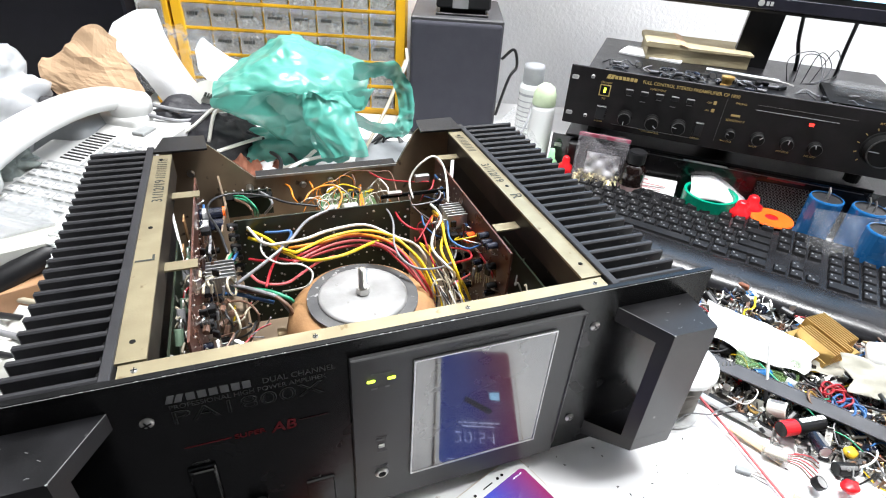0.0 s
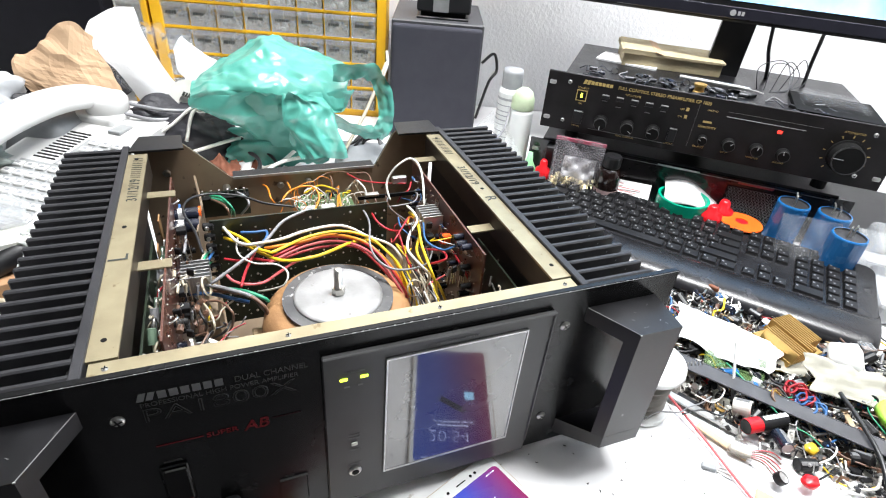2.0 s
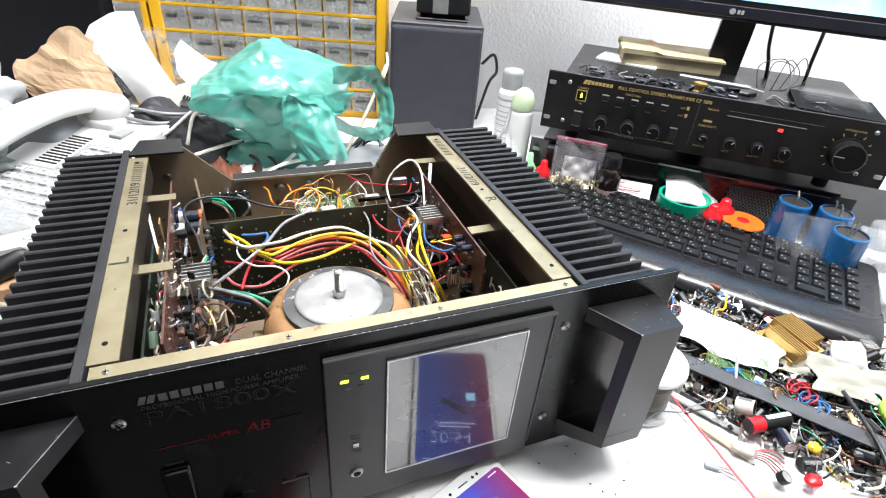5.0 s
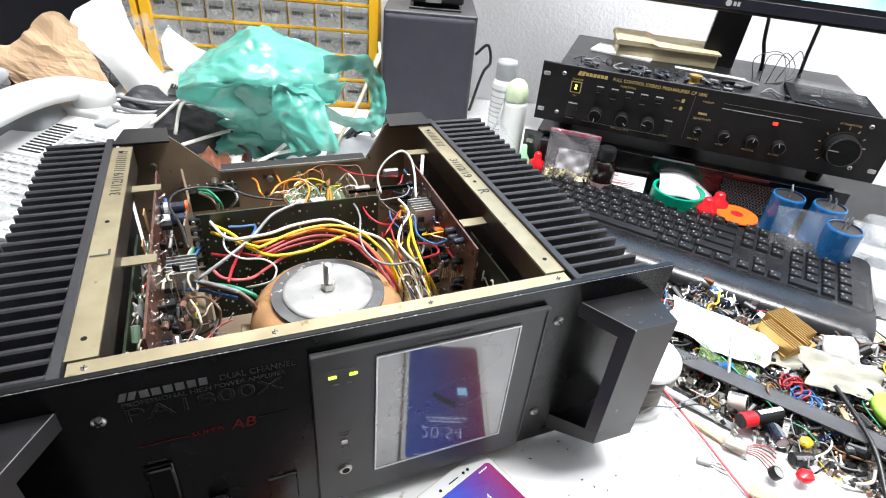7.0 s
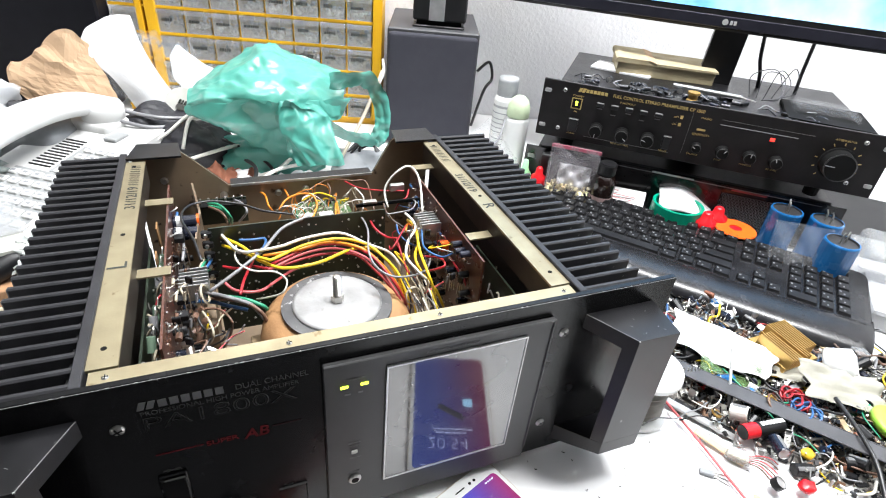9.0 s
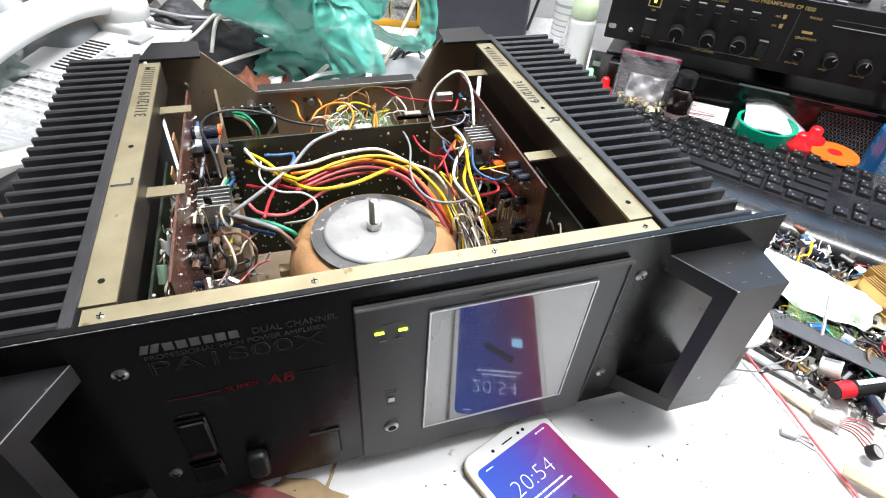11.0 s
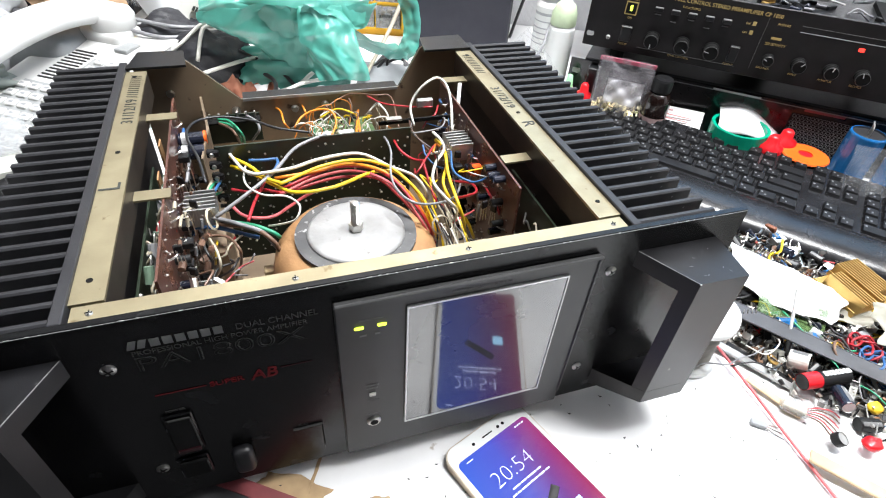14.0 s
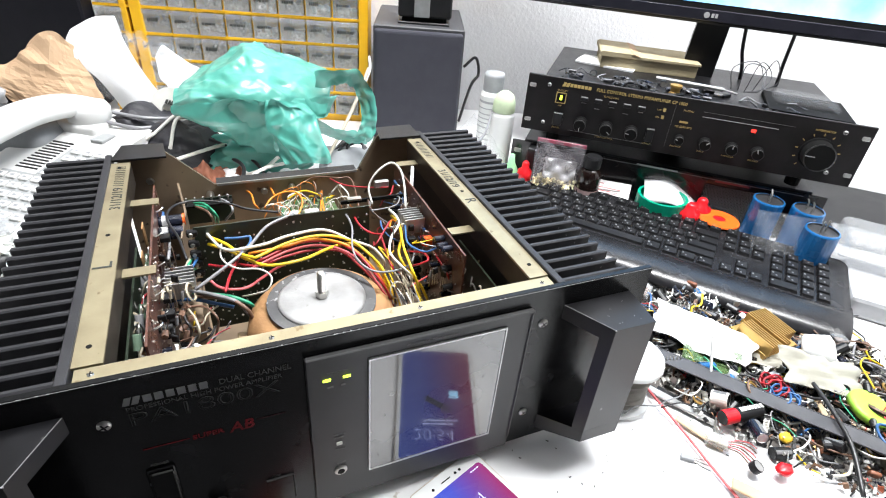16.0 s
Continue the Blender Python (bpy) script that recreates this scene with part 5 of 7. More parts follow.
part("lower_flange", lathe([(0, 0.0), (0.029, 0.0), (0.030, 0.002), (0.009, 0.004)], 36), ORANGEP, dk)


def dropper(m, group, h=0.05, w=1.0):
    d = small("dropper_bottle", m, "small bottle with a red screw cap", "bottle", group)
    part("bottle", lathe([(r * w, z) for r, z in ((0, 0), (0.0115, 0), (0.012, 0.002), (0.012, h * 0.55), (0.006, h * 0.68), (0, h * 0.68))], 20), CLEAR, d, "", True)
    part("cap", lathe([(r * w, z) for r, z in ((0.0115, h * 0.5), (0.0125, h * 0.52), (0.0118, h * 0.74), (0.0065, h * 0.80), (0.0058, h * 0.95), (0.0035, h), (0, h))], 20), REDP, d, "red screw cap", True)


dropper(pose(0.590, 0.262, 0), "red capped bottles", 0.056, 1.3)
dropper(pose(0.618, 0.268, 0, 0, 0, 0), "red capped bottles", 0.058, 1.3)
dropper(pose(0.405, 0.448, 0), "red capped bottles", 0.062)
gb2 = small("glue_bottle", pose(0.392, 0.472, 0), "pale green capped plastic bottle", "bottle")
part("bottle", lathe([(0, 0), (0.012, 0), (0.012, 0.04), (0.006, 0.05), (0.004, 0.065), (0, 0.066)], 18), mat("pale_green", (0.35, 0.75, 0.4), rough=0.4, bump=0.02), gb2, "", True)
jb = small("dark_bottle", pose(0.483, 0.380, 0) @ Matrix.Diagonal((0.95, 0.95, 1.32, 1.0)), "dark brown glass bottle with black cap", "bottle")
part("bottle", lathe([(0, 0), (0.019, 0), (0.020, 0.003), (0.020, 0.045), (0.017, 0.052), (0.012, 0.056), (0, 0.056)], 24), mat("dark_brown_glass", (0.012, 0.006, 0.005), rough=0.1, bump=0, coat=0.5), jb, "", True)
part("cap", lathe([(0.0135, 0.056), (0.0145, 0.057), (0.0145, 0.068), (0.013, 0.070), (0.0, 0.0695)], 24), BLACKP, jb)
part("label", lathe([(0.0204, 0.012), (0.0204, 0.030)], 24), mat("pink_label", (0.5, 0.35, 0.34), rough=0.7), jb)

# zip bag of brass screws
ZIPF = film("zip_bag_film", (0.5, 0.47, 0.51), 0.16, 0.12)
zb = small("zip_bag", pose(0.441, 0.412, 0, 0, 0, -40) @ Matrix.Scale(1.14, 4), "clear zip bag half filled with brass screws", "bag")
bagf = lambda u, v: 0.014 * math.sin(math.pi * u) * (1 - v) + 0.003 * math.sin(9 * u + 7 * v)
for sgn in (1, -1):
    part("film", sheet(0.068, 0.092, 12, lambda u, v: sgn * bagf(u, v), pose(0, 0, 0.048, 86, 0, 0), 0.0003), ZIPF, zb, "", True)
part("zip_edge", B(-0.034, 0.034, -0.0015, 0.0015, -0.0022, 0.0022, m=pose(0, 0.003, 0.091)), mat("red_zip", (0.30, 0.03, 0.07), rough=0.3), zb, "red zip strip")
part("inner_foil", sheet(0.045, 0.03, 10, lambda u, v: 0.004 * math.sin(11 * u) * math.cos(8 * v), pose(0.004, 0.002, 0.052, 75, 0, 0), 0.0003), mat("crumpled_foil", (0.75, 0.75, 0.76), rough=0.25, metal=0.4), zb, "", True)
rb = random.Random(5)
bm = bmesh.new()
for i in range(260):
    m = pose(rb.uniform(-0.030, 0.030), rb.uniform(-0.014, 0.008), rb.uniform(0.003, 0.040), rb.uniform(0, 360), rb.uniform(0, 360), 0)
    lathe([(0, 0.0012), (0.0028, 0.0008), (0.0028, 0), (0.0012, 0), (0.0012, -0.005), (0, -0.005)], 6, m, bm)
tagged(part("screws", bm, mat("brass_screws", (0.8, 0.72, 0.5), (0.7, 0.62, 0.42), rough=0.35, metal=0.7, island=0.4), zb), kind="stuff")


def big_cap(m):
    c = small("large_capacitor", m, "large blue electrolytic capacitor standing upright", "capacitor", "blue capacitors")
    part("sleeve", lathe([(0, 0), (0.0215, 0), (0.0222, 0.002), (0.0222, 0.074), (0.0213, 0.076), (0.0195, 0.0762)], 28), BLUECAP, c, "glossy blue sleeve", False)
    part("top", lathe([(0.0195, 0.0762), (0.0190, 0.0735), (0, 0.0735)], 28), mat("dark_bakelite", (0.03, 0.03, 0.032), rough=0.4), c)
    for x in (-0.005, 0.005):
        part("terminal", tube([(x, 0, 0.0735), (x, 0, 0.084), (x + 0.003, 0.001, 0.089)], 0.0012, 6, 2), STEEL, c)
    return c


c0 = big_cap(pose(0.680, 0.122, 0))
copy_thing(c0, pose(0.684, 0.212, 0, 0, 0, 40))
copy_thing(c0, pose(0.718, 0.172, 0, 0, 0, 80))
pb = small("plastic_bag", pose(0.648, 0.150, 0, 0, 0, -52), "clear plastic bag with component leads in front of capacitors", "bag")
for k, (dy, an) in enumerate(((0.0, 62),)):
    part("film", sheet(0.075, 0.085, 12, lambda u, v: 0.010 * math.sin(3.2 * u + k) * (1 - 0.6 * v) + 0.004 * math.sin(12 * u + 9 * v), pose(0, dy, 0.042, an, 0, 14), 0.0003), CLEAR, pb, "", True)
for i in range(10):
    part("lead", tube([(-0.025 + i * 0.003, -0.006, 0.003), (-0.027 + i * 0.003, -0.003, 0.022)], 0.0006, 5, 1), STEEL, pb)
tub = small("clear_tub", pose(0.775, 0.090, 0, 0, 0, -50), "clear plastic tub with a rounded lid", "tub")
bm = B(-0.05, 0.06, -0.045, 0.045, 0.0, 0.07, 0.010, seg=3)
part("tub", bm, TUB, tub, "", True)
part("rim", B(-0.056, 0.066, -0.051, 0.051, 0.045, 0.050, 0.002), TUB, tub)
tub2 = small("plastic_case", pose(0.760, 0.010, 0, 0, 0, -50), "grey translucent plastic organiser case beside the keyboard", "case")
part("case", B(-0.09, 0.05, -0.06, 0.05, 0.0, 0.03, 0.006, seg=2), mat("pale_grey_case", (0.55, 0.56, 0.58), rough=0.35, alpha=0.85), tub2, "", False)
tagged(mesh_ob("paper_roll", lathe([(0, 0), (0.014, 0), (0.0145, 0.07), (0, 0.07)], 20, pose(0.80, 0.20, 0.018, 90, 0, -50)), CREAM, False), "small roll of aged white paper", "paper roll")
tagged(mesh_ob("dark_tray", B(-0.12, 0.12, -0.1, 0.1, 0, 0.028, 0.003, m=pose(0.93, 0.2, 0, 0, 0, -45)), BLACKP), "dark plastic tray at the back of the bench", "tray")

# smartphone lying in front of the amplifier
ph = thing("smartphone", pose(0.0690, -0.0035, 0.0, 0, 0, 20.6) @ pose(0, -0.0790, 0), "white and gold smartphone lying face up, lock screen lit", "smartphone")
bm = B(-0.039, 0.039, -0.0785, 0.0785, 0.0005, 0.008)
bmesh.ops.bevel(bm, geom=[e for e in bm.edges if abs(e.verts[0].co.z - e.verts[1].co.z) > 0.005], offset=0.010, segments=6, affect="EDGES", profile=0.5)
part("body", bm, mat("pale_gold_metal", (0.6, 0.5, 0.38), rough=0.3, metal=0.6, bump=0.02), ph, "pale gold frame")
bm = B(-0.0382, 0.0382, -0.0777, 0.0777, 0.008, 0.0084)
bmesh.ops.bevel(bm, geom=[e for e in bm.edges if abs(e.verts[0].co.z - e.verts[1].co.z) > 0.0003], offset=0.0095, segments=6, affect="EDGES", profile=0.5)
part("face", bm, WHITEP, ph, "white glass face")
sm = bpy.data.materials.new("lock_screen")
sm.use_nodes = True
sb = sm.node_tree.nodes["Principled BSDF"]
tc = sm.node_tree.nodes.new("ShaderNodeTexCoord")
sx = sm.node_tree.nodes.new("ShaderNodeMapping")
sx.inputs["Location"].default_value, sx.inputs["Scale"].default_value, sx.inputs["Rotation"].default_value = (0.45, 0.3, 0), (10, 3.0, 1), (0, 0, 0.3)
cr = sm.node_tree.nodes.new("ShaderNodeValToRGB")
gr2 = sm.node_tree.nodes.new("ShaderNodeTexGradient")
e = cr.color_ramp.elements
e[0].position, e[0].color = 0.0, (0.03, 0.11, 0.63, 1)
e[1].position, e[1].color = 0.85, (0.39, 0.012, 0.05, 1)
k = e.new(0.36)
k.color = (0.06, 0.08, 0.52, 1)
k = e.new(0.58)
k.color = (0.16, 0.04, 0.26, 1)
for a, b in ((tc.outputs["Object"], sx.inputs[0]), (sx.outputs[0], gr2.inputs[0]), (gr2.outputs[0], cr.inputs[0]), (cr.outputs[0], sb.inputs["Emission Color"])):
    sm.node_tree.links.new(a, b)
sb.inputs["Base Color"].default_value = (0.012, 0.012, 0.014, 1)
sb.inputs["Emission Strength"].default_value, sb.inputs["Roughness"].default_value = 0.7, 0.12
bm = B(-0.0348, 0.0348, -0.068, 0.0650, 0.0084, 0.0087)
bmesh.ops.bevel(bm, geom=[e for e in bm.edges if abs(e.verts[0].co.z - e.verts[1].co.z) > 0.0002], offset=0.004, segments=4, affect="EDGES", profile=0.5)
scrn = part("screen", bm, sm, ph, "lit lock screen, blue to red")
GLOW = mat("screen_white", (0.6, 0.68, 0.9), emit=0.6, bump=0)
text("writing", "20:54", 0.0175, pose(-0.0225, 0.033, 0.0088), GLOW, ph, bold=-0.00055, wide=0.98)
bars("writing", [0.007, 0.005, 0.009, 0.004], 0.0011, 0.001, pose(-0.014, 0.0265, 0.0087), GLOW, ph)
bars("writing", [0.004, 0.003, 0.008, 0.007, 0.006, 0.004], 0.0011, 0.001, pose(-0.018, 0.0225, 0.0087), GLOW, ph)
bars("status_icon", [0.0016, 0.0012, 0.0012, 0.002], 0.0010, 0.0010, pose(0.021, 0.0610, 0.0087), GLOW, ph)
bars("status_icon", [0.006], 0.0007, 0.001, pose(-0.028, 0.0610, 0.0087), GLOW, ph)
part("widget_bar", tube([(-0.012, -0.004, 0.0086), (0.012, 0.011, 0.0086)], 0.0035, 10, 1, flat=0.2), BLACKP, ph)
part("app_icon", B(0.012, 0.021, -0.013, -0.004, 0.0087, 0.0089, 0.0), mat("pale_icon", (0.3, 0.6, 0.85), emit=0.8, bump=0), ph)
part("speaker_slot", B(-0.005, 0.005, 0.0695, 0.0705, 0.0084, 0.0086), BLACKM, ph)
for x in (-0.014, 0.011, 0.016):
    part("sensor", lathe([(0, 0.0087), (0.0013, 0.0087), (0.0013, 0.0084)], 12, Matrix.Translation((x, 0.070, 0))), BLACKM, ph)

# ---- behind the amplifier ----
spk = thing("loudspeaker", pose(0.227, 0.735, 0.0, 0, 0, -21), "black desktop loudspeaker with charcoal cloth grille", "loudspeaker")
part("cabinet", B(0.0, 0.166, 0.008, 0.215, 0.004, 0.216, 0.002), VINYL, spk)
part("grille", B(0.002, 0.163, -0.006, 0.008, 0.006, 0.211, 0.006, seg=3), CHARCOAL, spk, "charcoal cloth grille")
for x in (0.02, 0.14):
    part("foot", B(x - 0.01, x + 0.01, 0.02, 0.04, 0, 0.005), BLACKM, spk)
sd = thing("black_device", pose(0.227, 0.735, 0.216, 0, 0, -21) @ pose(0.090, 0.06, 0), "small black device with silver stripe standing on the loudspeaker", "device")
part("stand", B(-0.047, 0.047, -0.03, 0.03, 0.0, 0.004, 0.001), BLACKP, sd)
part("neck", B(-0.04, 0.042, -0.022, 0.02, 0.004, 0.012), BLACKM, sd)
part("body", B(-0.047, 0.050, -0.030, 0.03, 0.012, 0.09, 0.003), BLACKP, sd)
part("stripe", B(-0.018, 0.010, -0.032, -0.030, 0.013, 0.088, 0.0005), ALU, sd, "brushed silver stripe")

# drawer cabinet
DW, DH = 0.0506, 0.0475
cab = thing("drawer_cabinet", pose(0.240, 0.832, 0.0111, 0, 0, -19), "yellow parts cabinet with rows of hazy clear drawers", "drawer cabinet")
NC, NR = 8, 6
part("side_post", B(-0.012, 0.006, -0.004, 0.12, 0.0, 0.315, 0.001), YELLOWP, cab, "yellow corner post")
part("side_post", B(-NC * DW - 0.030, -NC * DW - 0.010, -0.004, 0.12, 0.0, 0.315, 0.001), YELLOWP, cab, "yellow corner post")
part("side_post", B(-NC * DW - 0.048, -NC * DW - 0.036, -0.002, 0.12, 0.0, 0.315, 0.001), YELLOWP, cab)
part("back", B(-(NC + 1) * DW - 0.05, 0.006, 0.115, 0.12, 0.0, 0.315), YELLOWP, cab)
part("plinth", B(-(NC + 1) * DW - 0.045, 0.0, 0.004, 0.115, -0.0111, 0.0), YELLOWP, cab)
for r in range(NR + 1):
    part("shelf", B(-(NC + 1) * DW - 0.045, -0.012, 0.0, 0.115, r * DH - 0.001, r * DH + 0.0035), YELLOWP, cab)
for c in range(1, NC):
    part("divider", B(-0.012 - c * DW - 0.001, -0.012 - c * DW + 0.001, 0.004, 0.115, 0.004, NR * DH), YELLOWP, cab)
PARTSM = mat("stored_parts", (0.3, 0.28, 0.24), (0.12, 0.11, 0.1), rough=0.6, scale=150, island=0.6)
rd = random.Random(21)
d_m = d_l = None
for r in range(NR):
    for c in list(range(NC)) + [NC + 0.62]:
        x, z = -0.0125 - c * DW - DW, r * DH + 0.004
        pos = Matrix.Translation((x, rd.uniform(-0.003, 0.001), z))
        if d_m is None:
            bm = bmesh.new()
            box(bm, 0.002, DW - 0.002, 0.0, 0.002, 0.0, DH - 0.014, 0.0004)
            box(bm, 0.001, DW - 0.001, -0.004, 0.002, DH - 0.014, DH - 0.0065, 0.0006)
            box(bm, 0.002, 0.0035, 0.002, 0.10, 0.0, DH - 0.012)
            box(bm, DW - 0.0035, DW - 0.002, 0.002, 0.10, 0.0, DH - 0.012)
            box(bm, 0.0035, DW - 0.0035, 0.002, 0.10, 0.0, 0.0015)
            d_m = part("drawer", bm, HAZE, cab, "hazy clear plastic drawer")
            d_m.matrix_basis = pos
            dr = d_m
        else:
            dr = share(d_m, pos)
        # contents and a pen-written mark that cannot be read
        bm = bmesh.new()
        h = rd.uniform(0.008, 0.024)
        for k in range(16):
            bmesh.ops.create_icosphere(bm, subdivisions=1, radius=rd.uniform(0.003, 0.006), matrix=Matrix.Translation((rd.uniform(0.009, DW - 0.009), rd.uniform(0.009, 0.05), 0.004 + rd.uniform(0, h))))
        tagged(part("contents", bm, rd.choice((PARTSM, PARTSM, WHITEP, DULL)) if r > 2 else PARTSM, dr), kind="stuff")
        tagged(bars("pen_mark", [rd.uniform(0.002, 0.004) for _ in range(rd.choice((5, 6, 7)))], rd.uniform(0.004, 0.006), 0.0012, on_front(0.009, 0.020, 0.0), PEN, dr, 0.15), kind="stuff")

# dark panel at the far left
dp = thing("dark_screen", pose(-0.30, 0.97, 0.0, 0, 0, -16), "large black screen seen from the front, unlit", "screen")
part("panel", B(-0.62, 0.055, 0.0, 0.05, 0.02, 0.55, 0.004), mat("black_screen_face", (0.005, 0.005, 0.008), spec=0.2, rough=0.4, bump=0.05), dp)
part("foot", B(-0.4, -0.1, -0.06, 0.1, 0.0, 0.02, 0.003), BLACKP, dp)


# ---- creased films, cloths and papers ----
def blob(rx, ry, rz, seed, crease, fold, sub=5, squash=None):
    """A crumpled skin: a ball pulled into shape with sharp folds."""
    bm = bmesh.new()
    bmesh.ops.create_icosphere(bm, subdivisions=sub, radius=1.0)
    off = Vector((seed * 7.1, seed * 3.3, seed * 1.7))
    for v in bm.verts:
        d = v.co.normalized()
        f = 1.0 + crease * (abs(noise.noise(d * fold + off)) * 2 - 0.5) + crease * 0.5 * (abs(noise.noise(d * fold * 2.3 - off)) * 2 - 0.5) + crease * 0.22 * noise.noise(d * fold * 5 + off)
        f += 0.25 * noise.noise(d * 1.3 + off)
        v.co = Vector((d.x * rx, d.y * ry, d.z * rz)) * f
    return bm


bag = thing("plastic_bag", pose(0.035, 0.585, 0.0, 0, 0, -6.9), "crumpled teal green plastic carrier bag lying on cables", "bag")


def crumple(u, v, seed, k=4.0):
    p = Vector((u * k + seed, v * k - seed, seed * 0.37))
    return abs(noise.noise(p)) * 1.0 + 0.5 * abs(noise.noise(p * 2.1)) + 0.2 * noise.noise(p * 4.3)


def crease(p, seed):
    """Sharp film creases: slanting facets between folds, at two scales."""
    q = p * 19.0 + Vector((seed, 2 * seed, 0))
    q += 0.35 * Vector((noise.noise(q), noise.noise(q + Vector((5, 1, 2))), noise.noise(q + Vector((2, 8, 3)))))
    d, _ = noise.voronoi(q)
    e, _ = noise.voronoi(q * 2.7 + Vector((3, 7, seed)))
    return 0.9 * (d[1] - d[0]) - 0.3 + 0.30 * (e[1] - e[0]) + 0.25 * noise.noise(q * 0.5)


def loft(rows, seed, depth, k=16, pleat=None, ragged=0.006):
    """A creased film stretched over a few guide lines."""
    lines = [spline(r, k) for r in rows]
    cols = [spline([ln[i] for ln in lines], k) for i in range(len(lines[0]))]
    bm = bmesh.new()
    n, m = len(cols), len(cols[0])
    g = []
    for i in range(n):
        col = []
        for j in range(m):
            p = cols[i][j].copy()
            du = cols[min(i + 1, n - 1)][j] - cols[max(i - 1, 0)][j]
            dv = cols[i][min(j + 1, m - 1)] - cols[i][max(j - 1, 0)]
            nn = du.cross(dv)
            nn = nn.normalized() if nn.length > 1e-9 else Vector((0, -1, 0))
            h = depth * crease(p, seed)
            if pleat:
                w = min(1.0, j / m * 1.6)
                h += pleat * w * (abs(math.sin(i / n * 11.0 + 2.2 * noise.noise(Vector((j * 0.05, i * 0.06, seed))))) - 0.5)
            edge = min(i, n - 1 - i, j, m - 1 - j)
            if edge == 0:
                p += Vector((noise.noise(p * 40), 0, noise.noise(p * 40 + Vector((9, 9, 9))))) * ragged
            col.append(bm.verts.new(p + nn * h))
        g.append(col)
    for i in range(n - 1):
        for j in range(m - 1):
            bm.faces.new((g[i][j], g[i + 1][j], g[i + 1][j + 1], g[i][j + 1]))
    return bm


part("bag_body", loft([
        [(-0.134, 0.070, 0.148), (-0.086, 0.074, 0.176), (-0.034, 0.070, 0.206), (0.010, 0.076, 0.192), (0.076, 0.070, 0.166)],
        [(-0.140, 0.020, 0.150), (-0.086, 0.014, 0.178), (-0.034, 0.020, 0.200), (0.014, 0.026, 0.186), (0.084, 0.036, 0.170)],
        [(-0.142, -0.010, 0.146), (-0.092, -0.014, 0.168), (-0.030, -0.020, 0.180), (0.016, -0.004, 0.170), (0.084, 0.004, 0.160)],
        [(-0.144, -0.024, 0.142), (-0.096, -0.040, 0.156), (-0.018, -0.048, 0.156), (0.026, -0.024, 0.148), (0.076, -0.006, 0.140)],
        [(-0.140, -0.012, 0.120), (-0.094, -0.030, 0.120), (-0.020, -0.042, 0.114), (0.028, -0.024, 0.118), (0.066, -0.010, 0.114)],
    ], 3.1, 0.012), TEAL, bag, "", True)
part("bag_pouch", loft([
        [(-0.144, -0.028, 0.144), (-0.098, -0.048, 0.154), (-0.044, -0.052, 0.160), (-0.010, -0.050, 0.156)],
        [(-0.140, -0.030, 0.132), (-0.096, -0.048, 0.128), (-0.048, -0.040, 0.138), (-0.012, -0.052, 0.130)],
        [(-0.108, -0.014, 0.112), (-0.072, -0.038, 0.104), (-0.036, -0.042, 0.108), (-0.012, -0.052, 0.104)],
        [(-0.096, 0.000, 0.096), (-0.068, -0.020, 0.080), (-0.040, -0.030, 0.068), (-0.010, -0.042, 0.074)],
    ], 6.4, 0.014), TEAL, bag, "", True)
part("bag_tail", loft([
        [(-0.018, -0.050, 0.158), (0.010, -0.054, 0.154), (0.038, -0.046, 0.150)],
        [(-0.018, -0.062, 0.134), (0.014, -0.068, 0.132), (0.054, -0.054, 0.124)],
        [(-0.012, -0.072, 0.104), (0.024, -0.082, 0.106), (0.060, -0.070, 0.104)],
        [(0.004, -0.082, 0.072), (0.036, -0.090, 0.074), (0.072, -0.080, 0.072)],
    ], 8.7, 0.010, pleat=0.006), TEAL, bag, "hanging pleated end of the bag", True)
part("bag_side", loft([
        [(-0.014, -0.044, 0.156), (0.028, -0.024, 0.150), (0.092, 0.000, 0.146)],
        [(0.010, -0.040, 0.142), (0.042, -0.030, 0.132), (0.072, -0.004, 0.118)],
        [(0.024, -0.040, 0.132), (0.050, -0.034, 0.124), (0.066, -0.014, 0.114)],
    ], 1.9, 0.008), TEAL, bag, "", True)
part("bag_bottom", blob(0.085, 0.045, 0.045, 2.6, 0.16, 2.4, 4), TEAL, bag, "", True).location = (-0.03, 0.01, 0.05)


def strip(pts, w, seed, parent, name, material, wob=0.25):
    """A crumpled band of film along a way."""
    bm = bmesh.new()
    q = spline(pts, 9)
    rows = []
    for i, p in enumerate(q):
        d = (q[min(i + 1, len(q) - 1)] - q[max(i - 1, 0)]).normalized()
        s = d.cross(Vector((0.2, 1, 0.3))).normalized()
        up = s.cross(d)
        ww = w * (0.75 + 0.5 * abs(noise.noise(Vector((i * 0.15, seed, 0)))))
        rows.append([bm.verts.new(p + s * (k / 6 - 0.5) * 2 * ww + up * ww * wob * 2 * noise.noise(Vector((k * 0.9, i * 0.22, seed)))) for k in range(7)])
    for a, b in zip(rows, rows[1:]):
        for k in range(6):
            bm.faces.new((a[k], a[k + 1], b[k + 1], b[k]))
    part(name, bm, material, parent, "", True)


for pts, w, sd_ in (
    ([(0.056, -0.010, 0.172), (0.092, 0.000, 0.174), (0.120, 0.004, 0.168), (0.132, 0.000, 0.146), (0.138, -0.004, 0.116), (0.134, -0.010, 0.092), (0.122, -0.014, 0.074)], 0.016, 1.0),
    ([(-0.014, -0.060, 0.154), (0.016, -0.054, 0.140), (0.044, -0.044, 0.122), (0.074, -0.034, 0.100), (0.104, -0.024, 0.086), (0.126, -0.014, 0.074)], 0.013, 2.0),
):
    strip(pts, w, sd_, bag, "bag_handle", TEAL, 0.35)


